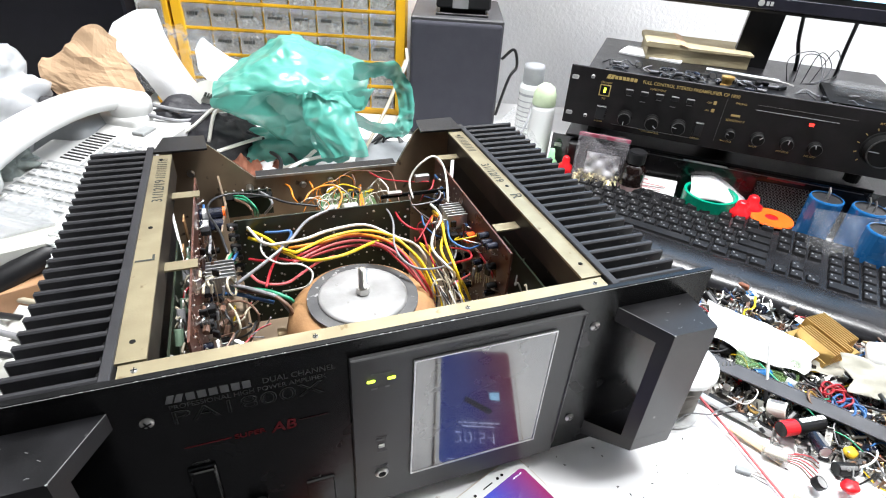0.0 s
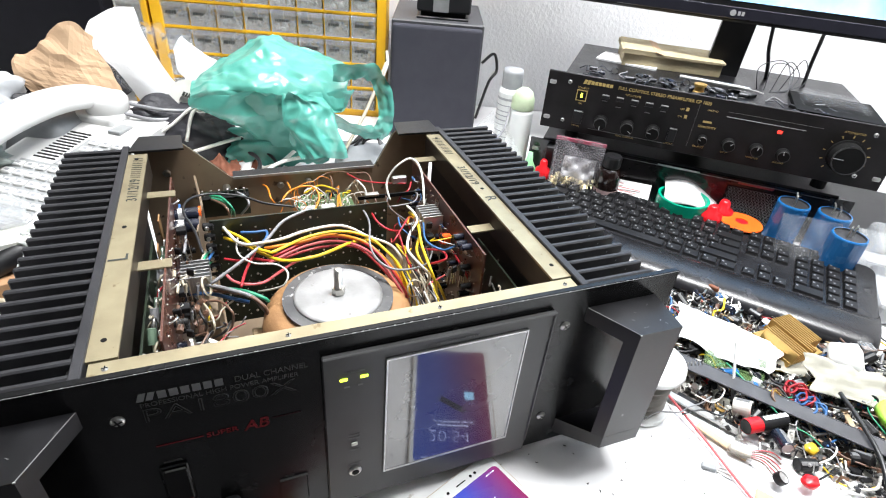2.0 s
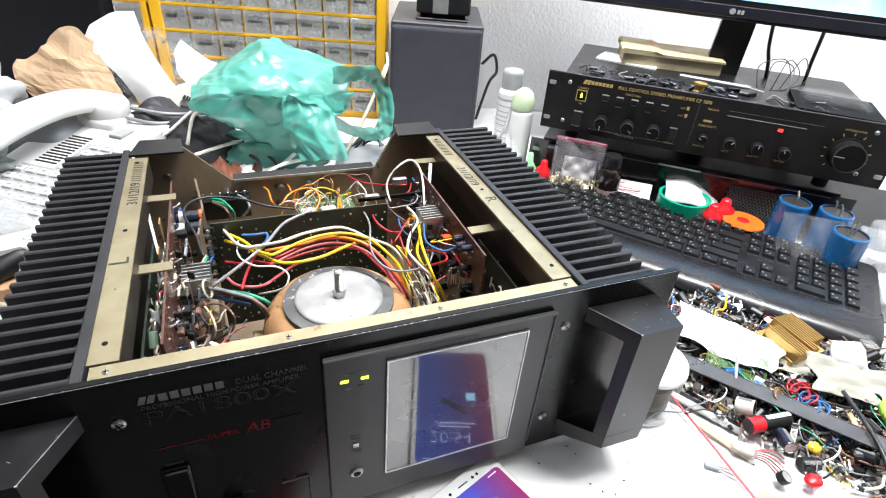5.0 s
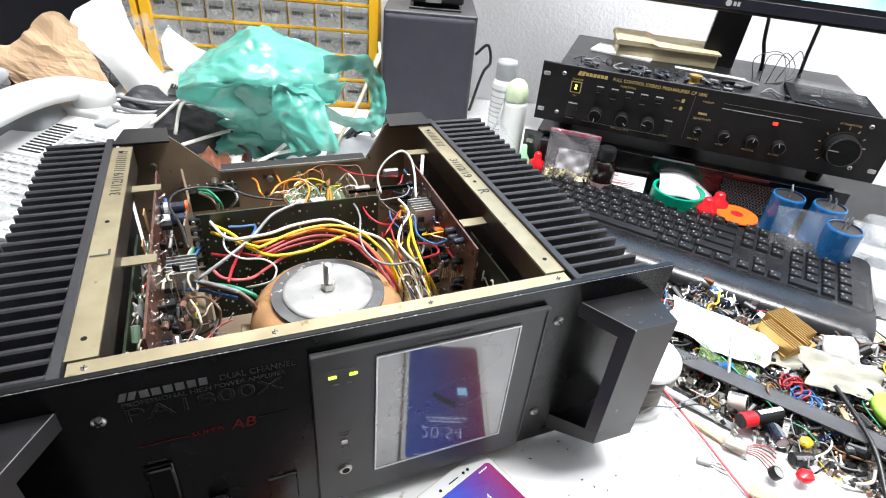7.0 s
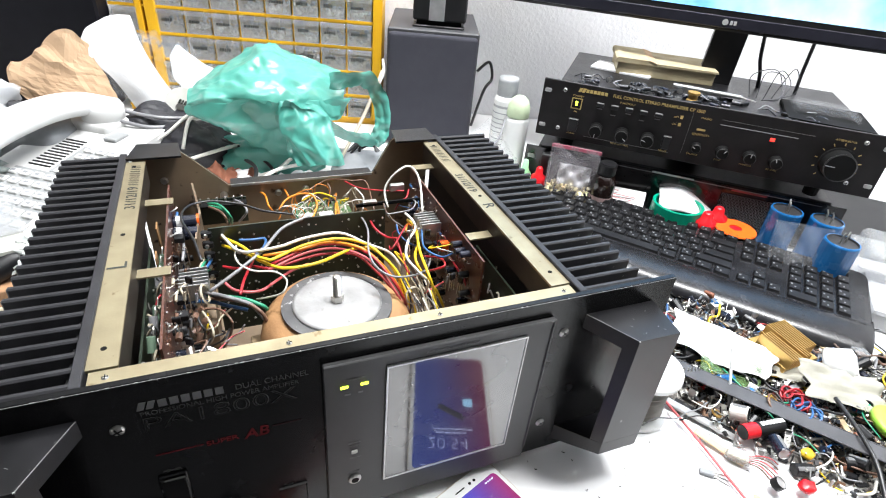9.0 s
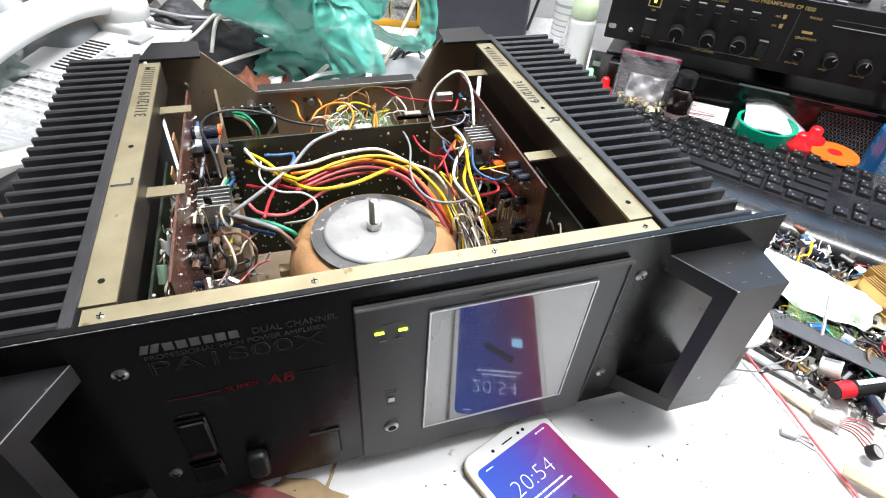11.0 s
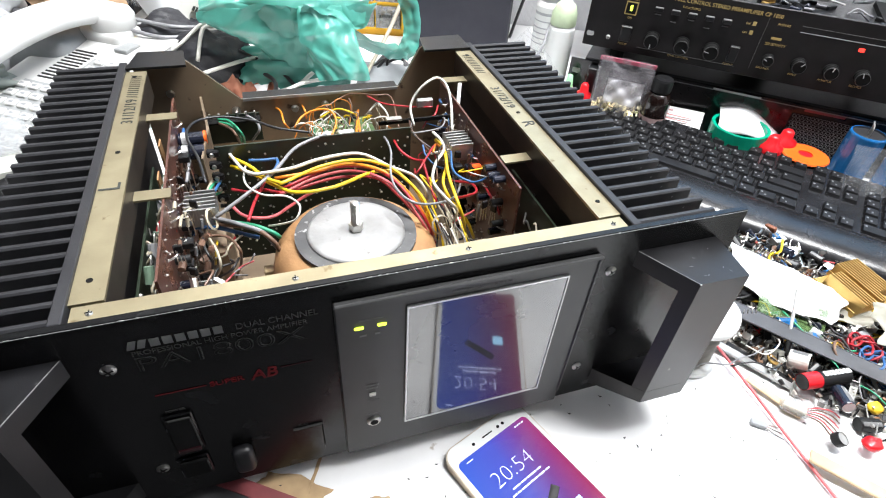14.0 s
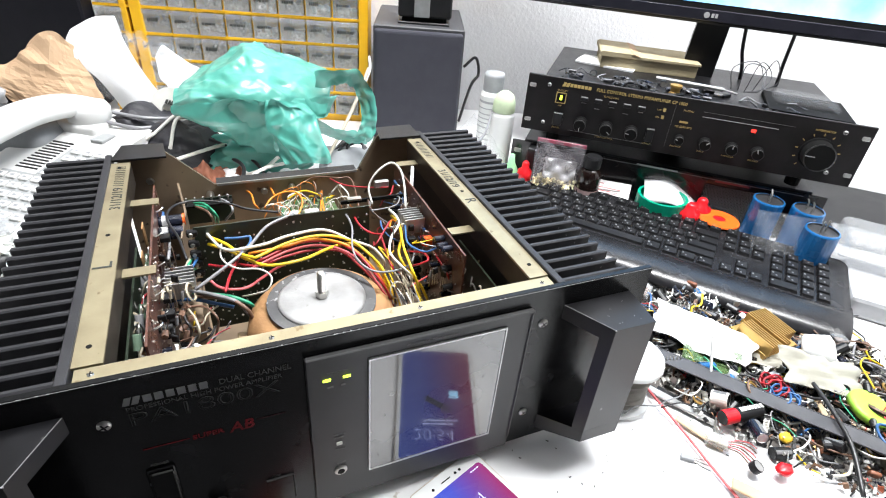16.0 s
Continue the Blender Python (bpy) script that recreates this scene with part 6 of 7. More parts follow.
def crumpled_sheet(name, w, d, n, amp_, seed, m, material, label, category, curl=0.0, ragged=0.0):
    bm = bmesh.new()
    g = []
    for i in range(n + 1):
        u = i / n
        row = []
        for j in range(n + 1):
            v = j / n
            z = amp_ * (crumple(u, v, seed, 2.6) - 0.4) + curl * (u - 0.5) ** 2 * 4
            x, y = (u - 0.5) * w, (v - 0.5) * d
            if ragged:
                k = 1 + ragged * noise.noise(Vector((math.atan2(v - 0.5, u - 0.5) * 1.6, seed, 0))) * 2 * max(abs(u - 0.5), abs(v - 0.5))
                x, y = x * k, y * k
            row.append(bm.verts.new((x, y, z)))
        g.append(row)
    for i in range(n):
        for j in range(n):
            bm.faces.new((g[i][j], g[i + 1][j], g[i + 1][j + 1], g[i][j + 1]))
    bm.normal_update()
    bmesh.ops.solidify(bm, geom=bm.faces[:], thickness=0.0004)
    bmesh.ops.transform(bm, matrix=m, verts=bm.verts)
    return tagged(mesh_ob(name, bm, material, True), label, category)


def paper_loft(name, rows, seed, depth, material, label):
    bm = loft(rows, seed, depth, 10, None, 0.0 if depth < 0.003 else 0.008)
    bm.normal_update()
    bmesh.ops.solidify(bm, geom=bm.faces[:], thickness=0.0005)
    return tagged(mesh_ob(name, bm, material), label, "paper")


paper_loft("brown_paper", [
    [(-0.315, 0.735, 0.165), (-0.268, 0.740, 0.208), (-0.236, 0.745, 0.188)],
    [(-0.345, 0.722, 0.158), (-0.285, 0.720, 0.156), (-0.225, 0.730, 0.150)],
    [(-0.330, 0.712, 0.118), (-0.275, 0.706, 0.122), (-0.212, 0.718, 0.124)],
    [(-0.306, 0.708, 0.086), (-0.262, 0.705, 0.094), (-0.212, 0.712, 0.100)]], 2.2, 0.012, KRAFTP, "crumpled torn brown wrapping paper on the heap")
paper_loft("curled_paper", [
    [(-0.236, 0.770, 0.186), (-0.205, 0.775, 0.200), (-0.172, 0.772, 0.196)],
    [(-0.238, 0.758, 0.206), (-0.206, 0.760, 0.222), (-0.176, 0.762, 0.224)],
    [(-0.250, 0.740, 0.174), (-0.210, 0.736, 0.182), (-0.168, 0.742, 0.190)],
    [(-0.216, 0.728, 0.142), (-0.183, 0.724, 0.145), (-0.150, 0.730, 0.146)],
    [(-0.188, 0.722, 0.088), (-0.162, 0.715, 0.092), (-0.128, 0.725, 0.104)]], 0.4, 0.0015, PAPER, "large curled white paper sheet on the heap")
paper_loft("torn_paper", [
    [(-0.128, 0.742, 0.166), (-0.117, 0.745, 0.184), (-0.098, 0.748, 0.166)],
    [(-0.126, 0.735, 0.140), (-0.100, 0.735, 0.142), (-0.070, 0.742, 0.144)],
    [(-0.120, 0.730, 0.118), (-0.100, 0.728, 0.120), (-0.080, 0.735, 0.120)]], 6.4, 0.004, PAPER, "torn piece of white paper")
tagged(mesh_ob("clear_wrap", blob(0.075, 0.05, 0.055, 2.0, 0.35, 3.0, 5), CLEAR, False), "crumpled clear plastic wrap on the heap", "plastic wrap").matrix_basis = pose(-0.165, 0.80, 0.13)
tagged(mesh_ob("bubble_wrap", blob(0.085, 0.07, 0.10, 3.0, 0.18, 2.2, 5), film("milky_film", (0.74, 0.76, 0.78), 0.55, 0.3), True), "crumpled milky plastic wrap", "plastic wrap").matrix_basis = pose(-0.425, 0.675, 0.115)
tagged(mesh_ob("grey_cloth", blob(0.06, 0.045, 0.045, 4.0, 0.3, 2.6, 5), mat("grey_green_cloth", (0.33, 0.36, 0.34), (0.24, 0.27, 0.25), rough=0.9, fine=900, bump=0.5), True), "crumpled grey green cloth", "cloth").matrix_basis = pose(-0.405, 0.565, 0.075)
tagged(mesh_ob("grey_case", B(-0.06, 0.05, -0.04, 0.04, 0.0, 0.10, 0.02, m=pose(-0.315, 0.665, 0.0, 0, 0, -25), seg=4), GREYP, True), "rounded grey plastic case", "case")
tagged(mesh_ob("grey_shoe_shape", blob(0.022, 0.04, 0.024, 5.0, 0.1, 2.0, 4), mat("dark_grey_rubberised", (0.06, 0.06, 0.065), rough=0.5), True), "dark grey rounded tool grip", "tool").matrix_basis = pose(-0.325, 0.665, 0.098, 20, 0, 40)
# paper label spool and black pouch
lb = thing("label_roll", pose(-0.115, 0.715, 0.085, 60, 10, -35), "roll of white labels with a dark pen mark", "label roll")
part("roll", lathe([(0.012, -0.02), (0.036, -0.02), (0.036, 0.02), (0.012, 0.02), (0.012, -0.02)], 28), CREAM, lb)
for x, w in ((-0.010, 0.004), (-0.0045, 0.003), (0.000, 0.005), (0.0065, 0.003)):
    bars("pen_mark", [w], 0.007, 0.0015, pose(x, 0.008, 0.0203), PEN, lb, 0.2)
tagged(mesh_ob("black_pouch", blob(0.062, 0.045, 0.045, 6.0, 0.09, 1.8, 5), mat("black_nylon", (0.014, 0.014, 0.018), (0.022, 0.022, 0.028), rough=0.5, fine=1500, bump=0.4), True), "black nylon pouch behind the amplifier", "pouch").matrix_basis = pose(-0.110, 0.635, 0.055, 0, 0, -20)
tagged(mesh_ob("black_pouch", blob(0.05, 0.04, 0.035, 7.0, 0.10, 1.8, 5), MATS["black_nylon"], True), "flat black nylon pouch on the heap", "pouch").matrix_basis = pose(-0.165, 0.70, 0.07, 0, 0, 10)


def cable(colour, r, pts, label, group="loose cables"):
    tagged(mesh_ob("cable", tube(pts, r, 7, 7), WIRES[colour], True), label, "cable", group)


WC, BC = "white cable looped among the clutter", "black cable looped among the clutter"
cable("white", 0.0026, [(-0.20, 0.60, 0.07), (-0.15, 0.615, 0.085), (-0.11, 0.63, 0.11), (-0.09, 0.66, 0.09)], WC)
cable("white", 0.0027, [(-0.125, 0.585, 0.075), (-0.112, 0.61, 0.108), (-0.10, 0.645, 0.10)], WC)
cable("white", 0.0027, [(-0.13, 0.56, 0.065), (-0.07, 0.575, 0.075), (-0.04, 0.60, 0.07)], WC)
cable("white", 0.0027, [(-0.10, 0.52, 0.04), (-0.05, 0.50, 0.045), (0.0, 0.52, 0.06), (0.05, 0.535, 0.06)], WC)
cable("white", 0.003, [(-0.04, 0.56, 0.03), (0.0, 0.54, 0.05), (0.03, 0.56, 0.06), (0.06, 0.60, 0.03)], WC)
cable("black", 0.003, [(-0.06, 0.59, 0.06), (-0.03, 0.55, 0.055), (-0.04, 0.51, 0.045), (-0.08, 0.50, 0.04)], BC)
cable("black", 0.0025, [(-0.07, 0.60, 0.08), (-0.02, 0.57, 0.06), (0.0, 0.53, 0.04), (-0.02, 0.49, 0.03)], BC)
cable("grey", 0.003, [(-0.23, 0.67, 0.10), (-0.17, 0.64, 0.09), (-0.12, 0.66, 0.085)], "grey cable among the clutter")
cable("grey", 0.003, [(-0.22, 0.69, 0.105), (-0.16, 0.66, 0.098), (-0.11, 0.67, 0.09)], "grey cable among the clutter")
cable("beige", 0.003, [(0.10, 0.57, 0.04), (0.15, 0.63, 0.08), (0.185, 0.68, 0.11), (0.215, 0.72, 0.145)], "cream cable rising to the loudspeaker")
cable("white", 0.0027, [(0.19, 0.70, 0.10), (0.215, 0.715, 0.14), (0.222, 0.74, 0.16)], WC)
for i in range(7):
    a = i * 0.9
    cable("black", 0.0022, [(0.13 + 0.02 * math.cos(a), 0.60, 0.02 + 0.004 * i), (0.15, 0.62 + 0.02 * math.sin(a), 0.04 + 0.004 * i), (0.17, 0.60, 0.05), (0.18 - 0.02 * math.cos(a), 0.57, 0.02)], BC)
for i in range(6):
    cable(("white", "brown", "black", "white", "grey", "white")[i], 0.0025, [(-0.09 + 0.03 * i, 0.55 + 0.01 * (i % 3), 0.015), (-0.06 + 0.03 * i, 0.52, 0.035 + 0.006 * (i % 3)), (-0.02 + 0.03 * i, 0.50 - 0.01 * (i % 2), 0.03), (0.02 + 0.03 * i, 0.54, 0.012)], "short loose cable behind the amplifier")
cable("black", 0.003, [(0.425, 0.76, 0.13), (0.445, 0.75, 0.15), (0.45, 0.74, 0.12), (0.43, 0.73, 0.10), (0.42, 0.75, 0.02)], "dark cable behind the loudspeaker")
crumpled_sheet("white_rag", 0.12, 0.07, 20, 0.03, 8.4, pose(0.0, 0.53, 0.03, 15, 0, -15), PAPER, "crumpled white tissue behind the amplifier", "tissue", 0, 0.3)
crumpled_sheet("rust_rag", 0.06, 0.05, 16, 0.03, 1.4, pose(-0.065, 0.545, 0.04, 20, 0, 15), mat("rust_cloth", (0.25, 0.09, 0.05), rough=0.8), "small rust brown cloth scrap", "cloth", 0, 0.4)
crumpled_sheet("grey_board", 0.14, 0.10, 6, 0.002, 2.4, pose(0.155, 0.55, 0.03, 20, 0, -20), GREYP, "grey flat board behind the amplifier", "board")

# spray can and lotion bottle
sc = thing("spray_can", pose(0.402, 0.585, 0.0), "white aerosol can with a grey cap", "spray can")
part("can", lathe([(0, 0), (0.0205, 0), (0.021, 0.003), (0.021, 0.130), (0.018, 0.137), (0, 0.137)], 28), WHITEP, sc)
part("cap", lathe([(0.0175, 0.134), (0.0178, 0.162), (0.0165, 0.168), (0.0, 0.1695)], 28), mat("grey_cap", (0.35, 0.36, 0.37), rough=0.4), sc, "grey plastic cap", True)
for z, w in ((0.118, 0.024), (0.108, 0.02), (0.098, 0.028), (0.09, 0.026), (0.082, 0.028), (0.074, 0.022), (0.062, 0.028), (0.052, 0.024)):
    part("printed_bar", lathe([(0.0212, 0), (0.0212, 0.004 if z > 0.11 else 0.002)], 28, Matrix.Translation((0, 0, z))), mat("grey_print", (0.4, 0.41, 0.42)), sc)
lt = thing("lotion_bottle", pose(0.392, 0.522, 0.0), "white plastic bottle with a pale green top", "bottle")
part("bottle", lathe([(0, 0), (0.019, 0), (0.020, 0.003), (0.020, 0.115), (0.018, 0.122), (0, 0.122)], 28), WHITEP, lt, "", True)
part("cap", lathe([(0.0185, 0.122), (0.019, 0.124), (0.0185, 0.138), (0.014, 0.150), (0.007, 0.1555), (0, 0.157)], 28), mat("pale_green_cap", (0.62, 0.74, 0.5), rough=0.4), lt, "pale green domed cap", True)
crumpled_sheet("clear_sleeve", 0.06, 0.09, 16, 0.012, 3.4, pose(0.345, 0.50, 0.075, 50, -20, 30), CLEAR, "clear plastic sleeve beside the bottles", "plastic sleeve")
cable("grey", 0.002, [(0.31, 0.46, 0.09), (0.345, 0.49, 0.10), (0.375, 0.53, 0.12)], "thin dark rod beside the bottles")

# ---- telephone ----
PHONEW = mat("telephone_plastic", (0.60, 0.60, 0.59), (0.54, 0.54, 0.53), rough=0.38, scale=20, bump=0.04)
tel = thing("telephone", pose(-0.265, 0.620, 0.0, 0, 0, -35), "white corded desk telephone with the handset in place", "telephone")
TZ0, TSL = 0.083, 0.15
side = Matrix(((0, 0, 1, 0), (1, 0, 0, 0), (0, 1, 0, 0), (0, 0, 0, 1)))
bm = prism([(-0.200, 0.0), (0.088, 0.0), (0.088, 0.086), (0.060, 0.088), (0.0, TZ0), (-0.195, TZ0 - 0.195 * TSL)], -0.060, 0.094, m=side)
bmesh.ops.bevel(bm, geom=bm.edges[:], offset=0.005, segments=3, affect="EDGES")
part("base", bm, PHONEW, tel, "white wedge-shaped base")
slope = math.degrees(math.atan(TSL))
kz = pose(0, 0, TZ0, slope, 0, 0)
PLATE = mat("pale_grey_plate", (0.30, 0.31, 0.31), (0.26, 0.27, 0.27), rough=0.5)
part("key_plate", B(-0.022, 0.086, -0.190, -0.076, -0.001, 0.0010, 0.0006, m=kz), PLATE, tel, "pale grey keypad plate")
part("key_plate", B(0.026, 0.086, -0.075, -0.010, -0.001, 0.0010, 0.0006, m=kz), PLATE, tel, "pale grey keypad plate")
for r in range(10):
    for c in range(6):
        x, y = -0.012 + c * 0.0182, -0.018 - r * 0.0178
        if y > -0.082 and x < 0.03:
            continue
        m = kz @ pose(x, y, 0.0)
        part("key", B(-0.0070, 0.0070, -0.0055, 0.0055, -0.002, 0.0045, 0.0012, m=m), PHONEW, tel)
        part("legend", B(-0.003, 0.003, -0.0018, 0.0018, 0.0045, 0.0048, m=m), GREYP, tel)
for i in range(11):
    y = -0.066 + i * 0.0066
    part("speaker_slot", B(-0.012, 0.021, y - 0.0011, y + 0.0011, 0.0, 0.0012, m=kz), BLACKP, tel)
part("cradle", B(-0.052, 0.030, 0.030, 0.080, 0.080, 0.098, 0.006, seg=3), PHONEW, tel, "", True)
part("hook_recess", B(0.038, 0.058, 0.012, 0.040, 0.0845, 0.0895, 0.001), PLATE, tel)
hs_pts = [(-0.022, -0.195, 0.078), (-0.024, -0.165, 0.100), (-0.024, -0.100, 0.119), (-0.022, -0.020, 0.127), (-0.016, 0.040, 0.122), (-0.006, 0.078, 0.108)]
hb = part("handset", tube(hs_pts, 0.024, 16, 8, flat=0.62), PHONEW, tel, "white curved handset", True)
for x, y, z in ((-0.020, -0.178, 0.084), (0.000, 0.062, 0.104)):
    part("cup", lathe([(0, -0.014), (0.024, -0.014), (0.029, -0.006), (0.030, 0.010), (0.026, 0.017), (0.012, 0.020), (0, 0.0205)], 24, Matrix.Translation((x, y, z))), PHONEW, hb, "", True)

# ---- left of the amplifier ----
cb = thing("clear_box", pose(-0.345, 0.425, 0.03, 0, 0, 20), "clear plastic storage box with an open lid", "box")
part("box", B(-0.055, 0.045, -0.04, 0.04, 0.0, 0.038, 0.004, seg=2), TUB, cb)
part("lid_rim", B(-0.058, 0.048, -0.043, 0.043, 0.034, 0.040, 0.002), TUB, cb)
tagged(mesh_ob("wooden_board", B(-0.08, 0.06, -0.06, 0.07, 0.0, 0.028, 0.001, m=pose(-0.32, 0.40, 0, 0, 0, 18)), mat("orange_wood", (0.45, 0.25, 0.13), (0.35, 0.19, 0.1), rough=0.6)), "orange brown wooden block under the plastic box", "wood block")
tagged(mesh_ob("cream_box", B(-0.035, 0.03, -0.02, 0.02, 0.0, 0.035, 0.003, m=pose(-0.315, 0.385, 0.028, 0, 0, 15)), CREAM), "small cream plastic box", "box")
tagged(mesh_ob("foil_bag", blob(0.028, 0.028, 0.02, 8.0, 0.4, 4.0, 4), film("foil_film", (0.7, 0.74, 0.72), 0.75, 0.15), False), "small shiny bag beside the heatsink", "bag").matrix_basis = pose(-0.277, 0.385, 0.045)
sdv = thing("screwdriver", pose(-0.36, 0.335, 0.028, 0, 78, 32), "screwdriver with black and orange grip", "screwdriver")
part("grip", lathe([(0, 0.0), (0.012, 0.002), (0.014, 0.02), (0.013, 0.05), (0.0145, 0.075), (0.009, 0.10), (0, 0.10)], 18), BLACKP, sdv, "", True)
part("grip_end", lathe([(0, -0.012), (0.010, -0.010), (0.0145, 0.0), (0.0145, 0.012), (0.0, 0.013)], 18), ORANGEP, sdv, "orange grip end", True)
part("blade", tube([(0, 0, 0.10), (0, 0, 0.17)], 0.003, 8, 1), STEEL, sdv)
for i in range(9):
    y = 0.10 + i * 0.028
    cable(("black", "grey", "black", "white", "black", "grey", "black", "beige", "black")[i], 0.0035, [(-0.46, y + 0.02, 0.006), (-0.37, y + 0.05, 0.015 + 0.004 * (i % 3)), (-0.31, y + 0.035, 0.012), (-0.25, y, 0.006), (-0.235, y - 0.05, 0.006)], "loose cable lying beside the heatsink")
crumpled_sheet("white_rag", 0.12, 0.10, 18, 0.03, 5.5, pose(-0.30, 0.13, 0.02, 0, 0, 20), CREAM, "crumpled pale rag beside the heatsink", "rag", 0, 0.3)
crumpled_sheet("white_rag", 0.10, 0.10, 18, 0.03, 7.5, pose(-0.32, 0.26, 0.012, 0, 0, -20), CREAM, "crumpled pale rag beside the heatsink", "rag", 0, 0.3)

# ---- clutter of electronic parts on the bench ----
rj = random.Random(77)
strip_m = pose(0.409, -0.052, 0.022, 0, 0, -54)
sb_ = thing("metal_strip", strip_m, "long flat grey metal strip lying across the parts", "metal strip")
part("strip", B(-0.12, 0.26, -0.0105, 0.0085, 0.0, 0.002, 0.0004), mat("grey_painted_strip", (0.075, 0.075, 0.08), (0.055, 0.055, 0.06), rough=0.5), sb_)
part("edge", B(-0.12, 0.26, 0.0087, 0.0098, -0.009, 0.002), MATS["grey_painted_strip"], sb_)
for x in (-0.118, 0.25):
    part("support", B(x, x + 0.01, -0.006, 0.006, -0.024, 0.0), BLACKM, sb_)

sp = thing("wire_spool", pose(0.277, 0.022, 0.0), "white plastic spool wound with grey wire", "spool")
part("lower_flange", lathe([(0, 0), (0.030, 0), (0.032, 0.002), (0.031, 0.005), (0.0, 0.005)], 36), WHITEP, sp)
part("upper_flange", lathe([(0, 0.052), (0.031, 0.052), (0.033, 0.054), (0.032, 0.060), (0.012, 0.0615), (0.010, 0.058), (0, 0.058)], 36), WHITEP, sp, "white flange", True)
prof = [(0.012, 0.005)]
for i in range(14):
    z = 0.006 + i * 0.0032
    prof += [(0.0215 + 0.003 * abs(math.sin(i * 1.7)), z), (0.0235 + 0.003 * abs(math.sin(i * 1.7)), z + 0.0016)]
prof += [(0.012, 0.052)]
part("winding", lathe(prof, 32), mat("grey_winding", (0.3, 0.28, 0.25), (0.2, 0.19, 0.17), rough=0.45), sp, "grey wire winding")

tagged(mesh_ob("red_rod", tube([(0.308, 0.018, 0.010), (0.309, -0.03, 0.006), (0.306, -0.085, 0.004), (0.303, -0.145, 0.003)], 0.0013, 8, 5), WIRES["pink"], True), "thin red plastic rod on the bench", "rod")
gh = thing("gold_heatsink", pose(0.486, 0.028, 0.014, 4, 4, 4), "gold anodised finned heatsink", "heatsink")
part("base", B(-0.030, 0.030, -0.024, 0.024, 0.0, 0.007, 0.0005), GOLDA, gh)
for i in range(15):
    x = -0.0295 + i * 0.0039
    part("fin", B(x, x + 0.0013, -0.026 if i < 9 else -0.016, 0.016 if i < 5 else 0.026, 0.007, 0.021 if i != 5 else 0.012), GOLDA, gh)
part("support", B(-0.02, 0.02, -0.015, 0.015, -0.012, 0.0), DULL, gh)


OLDP = mat("yellowed_paper", (0.40, 0.39, 0.33), (0.33, 0.32, 0.27), rough=0.8, scale=18, fine=200, bump=0.15)


def paperpiece(w, d, m, label, seed):
    crumpled_sheet("paper_piece", w, d, 14, 0.008, seed, m, PAPER if seed < 2 else OLDP, label, "paper", 0.004, 0.25)


paperpiece(0.105, 0.058, pose(0.410, 0.050, 0.026, 5, 3, -50), "white paper piece lying on the parts", 1.1)
paperpiece(0.08, 0.03, pose(0.455, 0.012, 0.016, 3, 0, -38), "narrow white paper piece on the parts", 2.1)
paperpiece(0.085, 0.040, pose(0.486, -0.040, 0.028, 24, 8, -28), "curled cream paper strip on the parts", 3.1)
mo = thing("white_motor", pose(0.510, -0.006, 0.020, 62, 0, 35), "small white plastic roller with a hub", "roller")
part("drum", lathe([(0, 0), (0.016, 0), (0.019, 0.003), (0.018, 0.026), (0.010, 0.030), (0.006, 0.030), (0.004, 0.024), (0, 0.024)], 24), WHITEP, mo, "", True)
lc = thing("food_lid", pose(0.505, -0.088, 0.014, 10, 6, 0), "lime green plastic lid", "lid")
part("lid", lathe([(0, 0.006), (0.014, 0.006), (0.020, 0.008), (0.0225, 0.006), (0.0225, 0), (0.0, 0.0)], 32), LIME, lc, "", True)
zt = tagged(mesh_ob("cable_tie", B(-0.0016, 0.0016, -0.0006, 0.0006, 0.0, 0.06, m=pose(0.373, -0.010, 0.004, -30, 12, 0)), WHITEP), "white upright cable tie", "cable tie")
bt = thing("battery", pose(0.346, -0.046, 0.018, 90, 0, 83), "red and black cylindrical battery cell", "battery")
part("cell", lathe([(0, 0), (0.0066, 0), (0.0068, 0.001), (0.007, 0.044), (0.0065, 0.045), (0, 0.045)], 20), BLACKP, bt, "", False)
part("red_band", lathe([(0.0072, 0.0), (0.0072, 0.015)], 20), REDP, bt, "red wrap")
part("cap", lathe([(0.0025, 0.045), (0.0025, 0.0465), (0, 0.0465)], 12), STEEL, bt)
bars("brand_mark", [0.003] * 7, 0.0045, 0.0009, pose(0.0, 0.0, 0.0, 0, 0, 0) @ Matrix.Translation((0.0, 0.0073, 0.018)) @ pose(0, 0, 0, -90, 0, 0) @ pose(0, 0, 0, 0, 0, -90) @ pose(0, -0.002, 0), WHITEP, bt)
dc = thing("small_component", pose(0.293, -0.062, 0.004, 0, 0, -40), "small grey transistor with bent leads", "component")
part("body", B(-0.006, 0.006, -0.003, 0.003, 0.0, 0.004, 0.0006), GREYP, dc)
for y in (-0.0018, 0.0, 0.0018):
    part("lead", tube([(0.005, y, 0.002), (0.012, y * 2, 0.001), (0.020, y * 3, 0.0)], 0.0005, 5, 3), STEEL, dc)
dc.location.z = 0.0003

# single parts lying on top of the heap
def can(name, m, r, h, sleeve, label, cap_mat=None):
    ob = thing(name, m, label, "capacitor")
    part("sleeve", lathe([(0, 0), (r * 0.94, 0), (r, 0.001), (r, h - 0.001), (r * 0.92, h), (r * 0.85, h)], 20), sleeve, ob)
    part("end", lathe([(r * 0.85, h), (r * 0.8, h - 0.0008), (0, h - 0.0008)], 20), cap_mat or DULL, ob)
    part("stripe", prism([(r * 1.01 * math.cos(a), r * 1.01 * math.sin(a)) for a in (1.0, 1.25, 1.5, 1.75)], 0.002, h - 0.002), GREY_INK, ob)


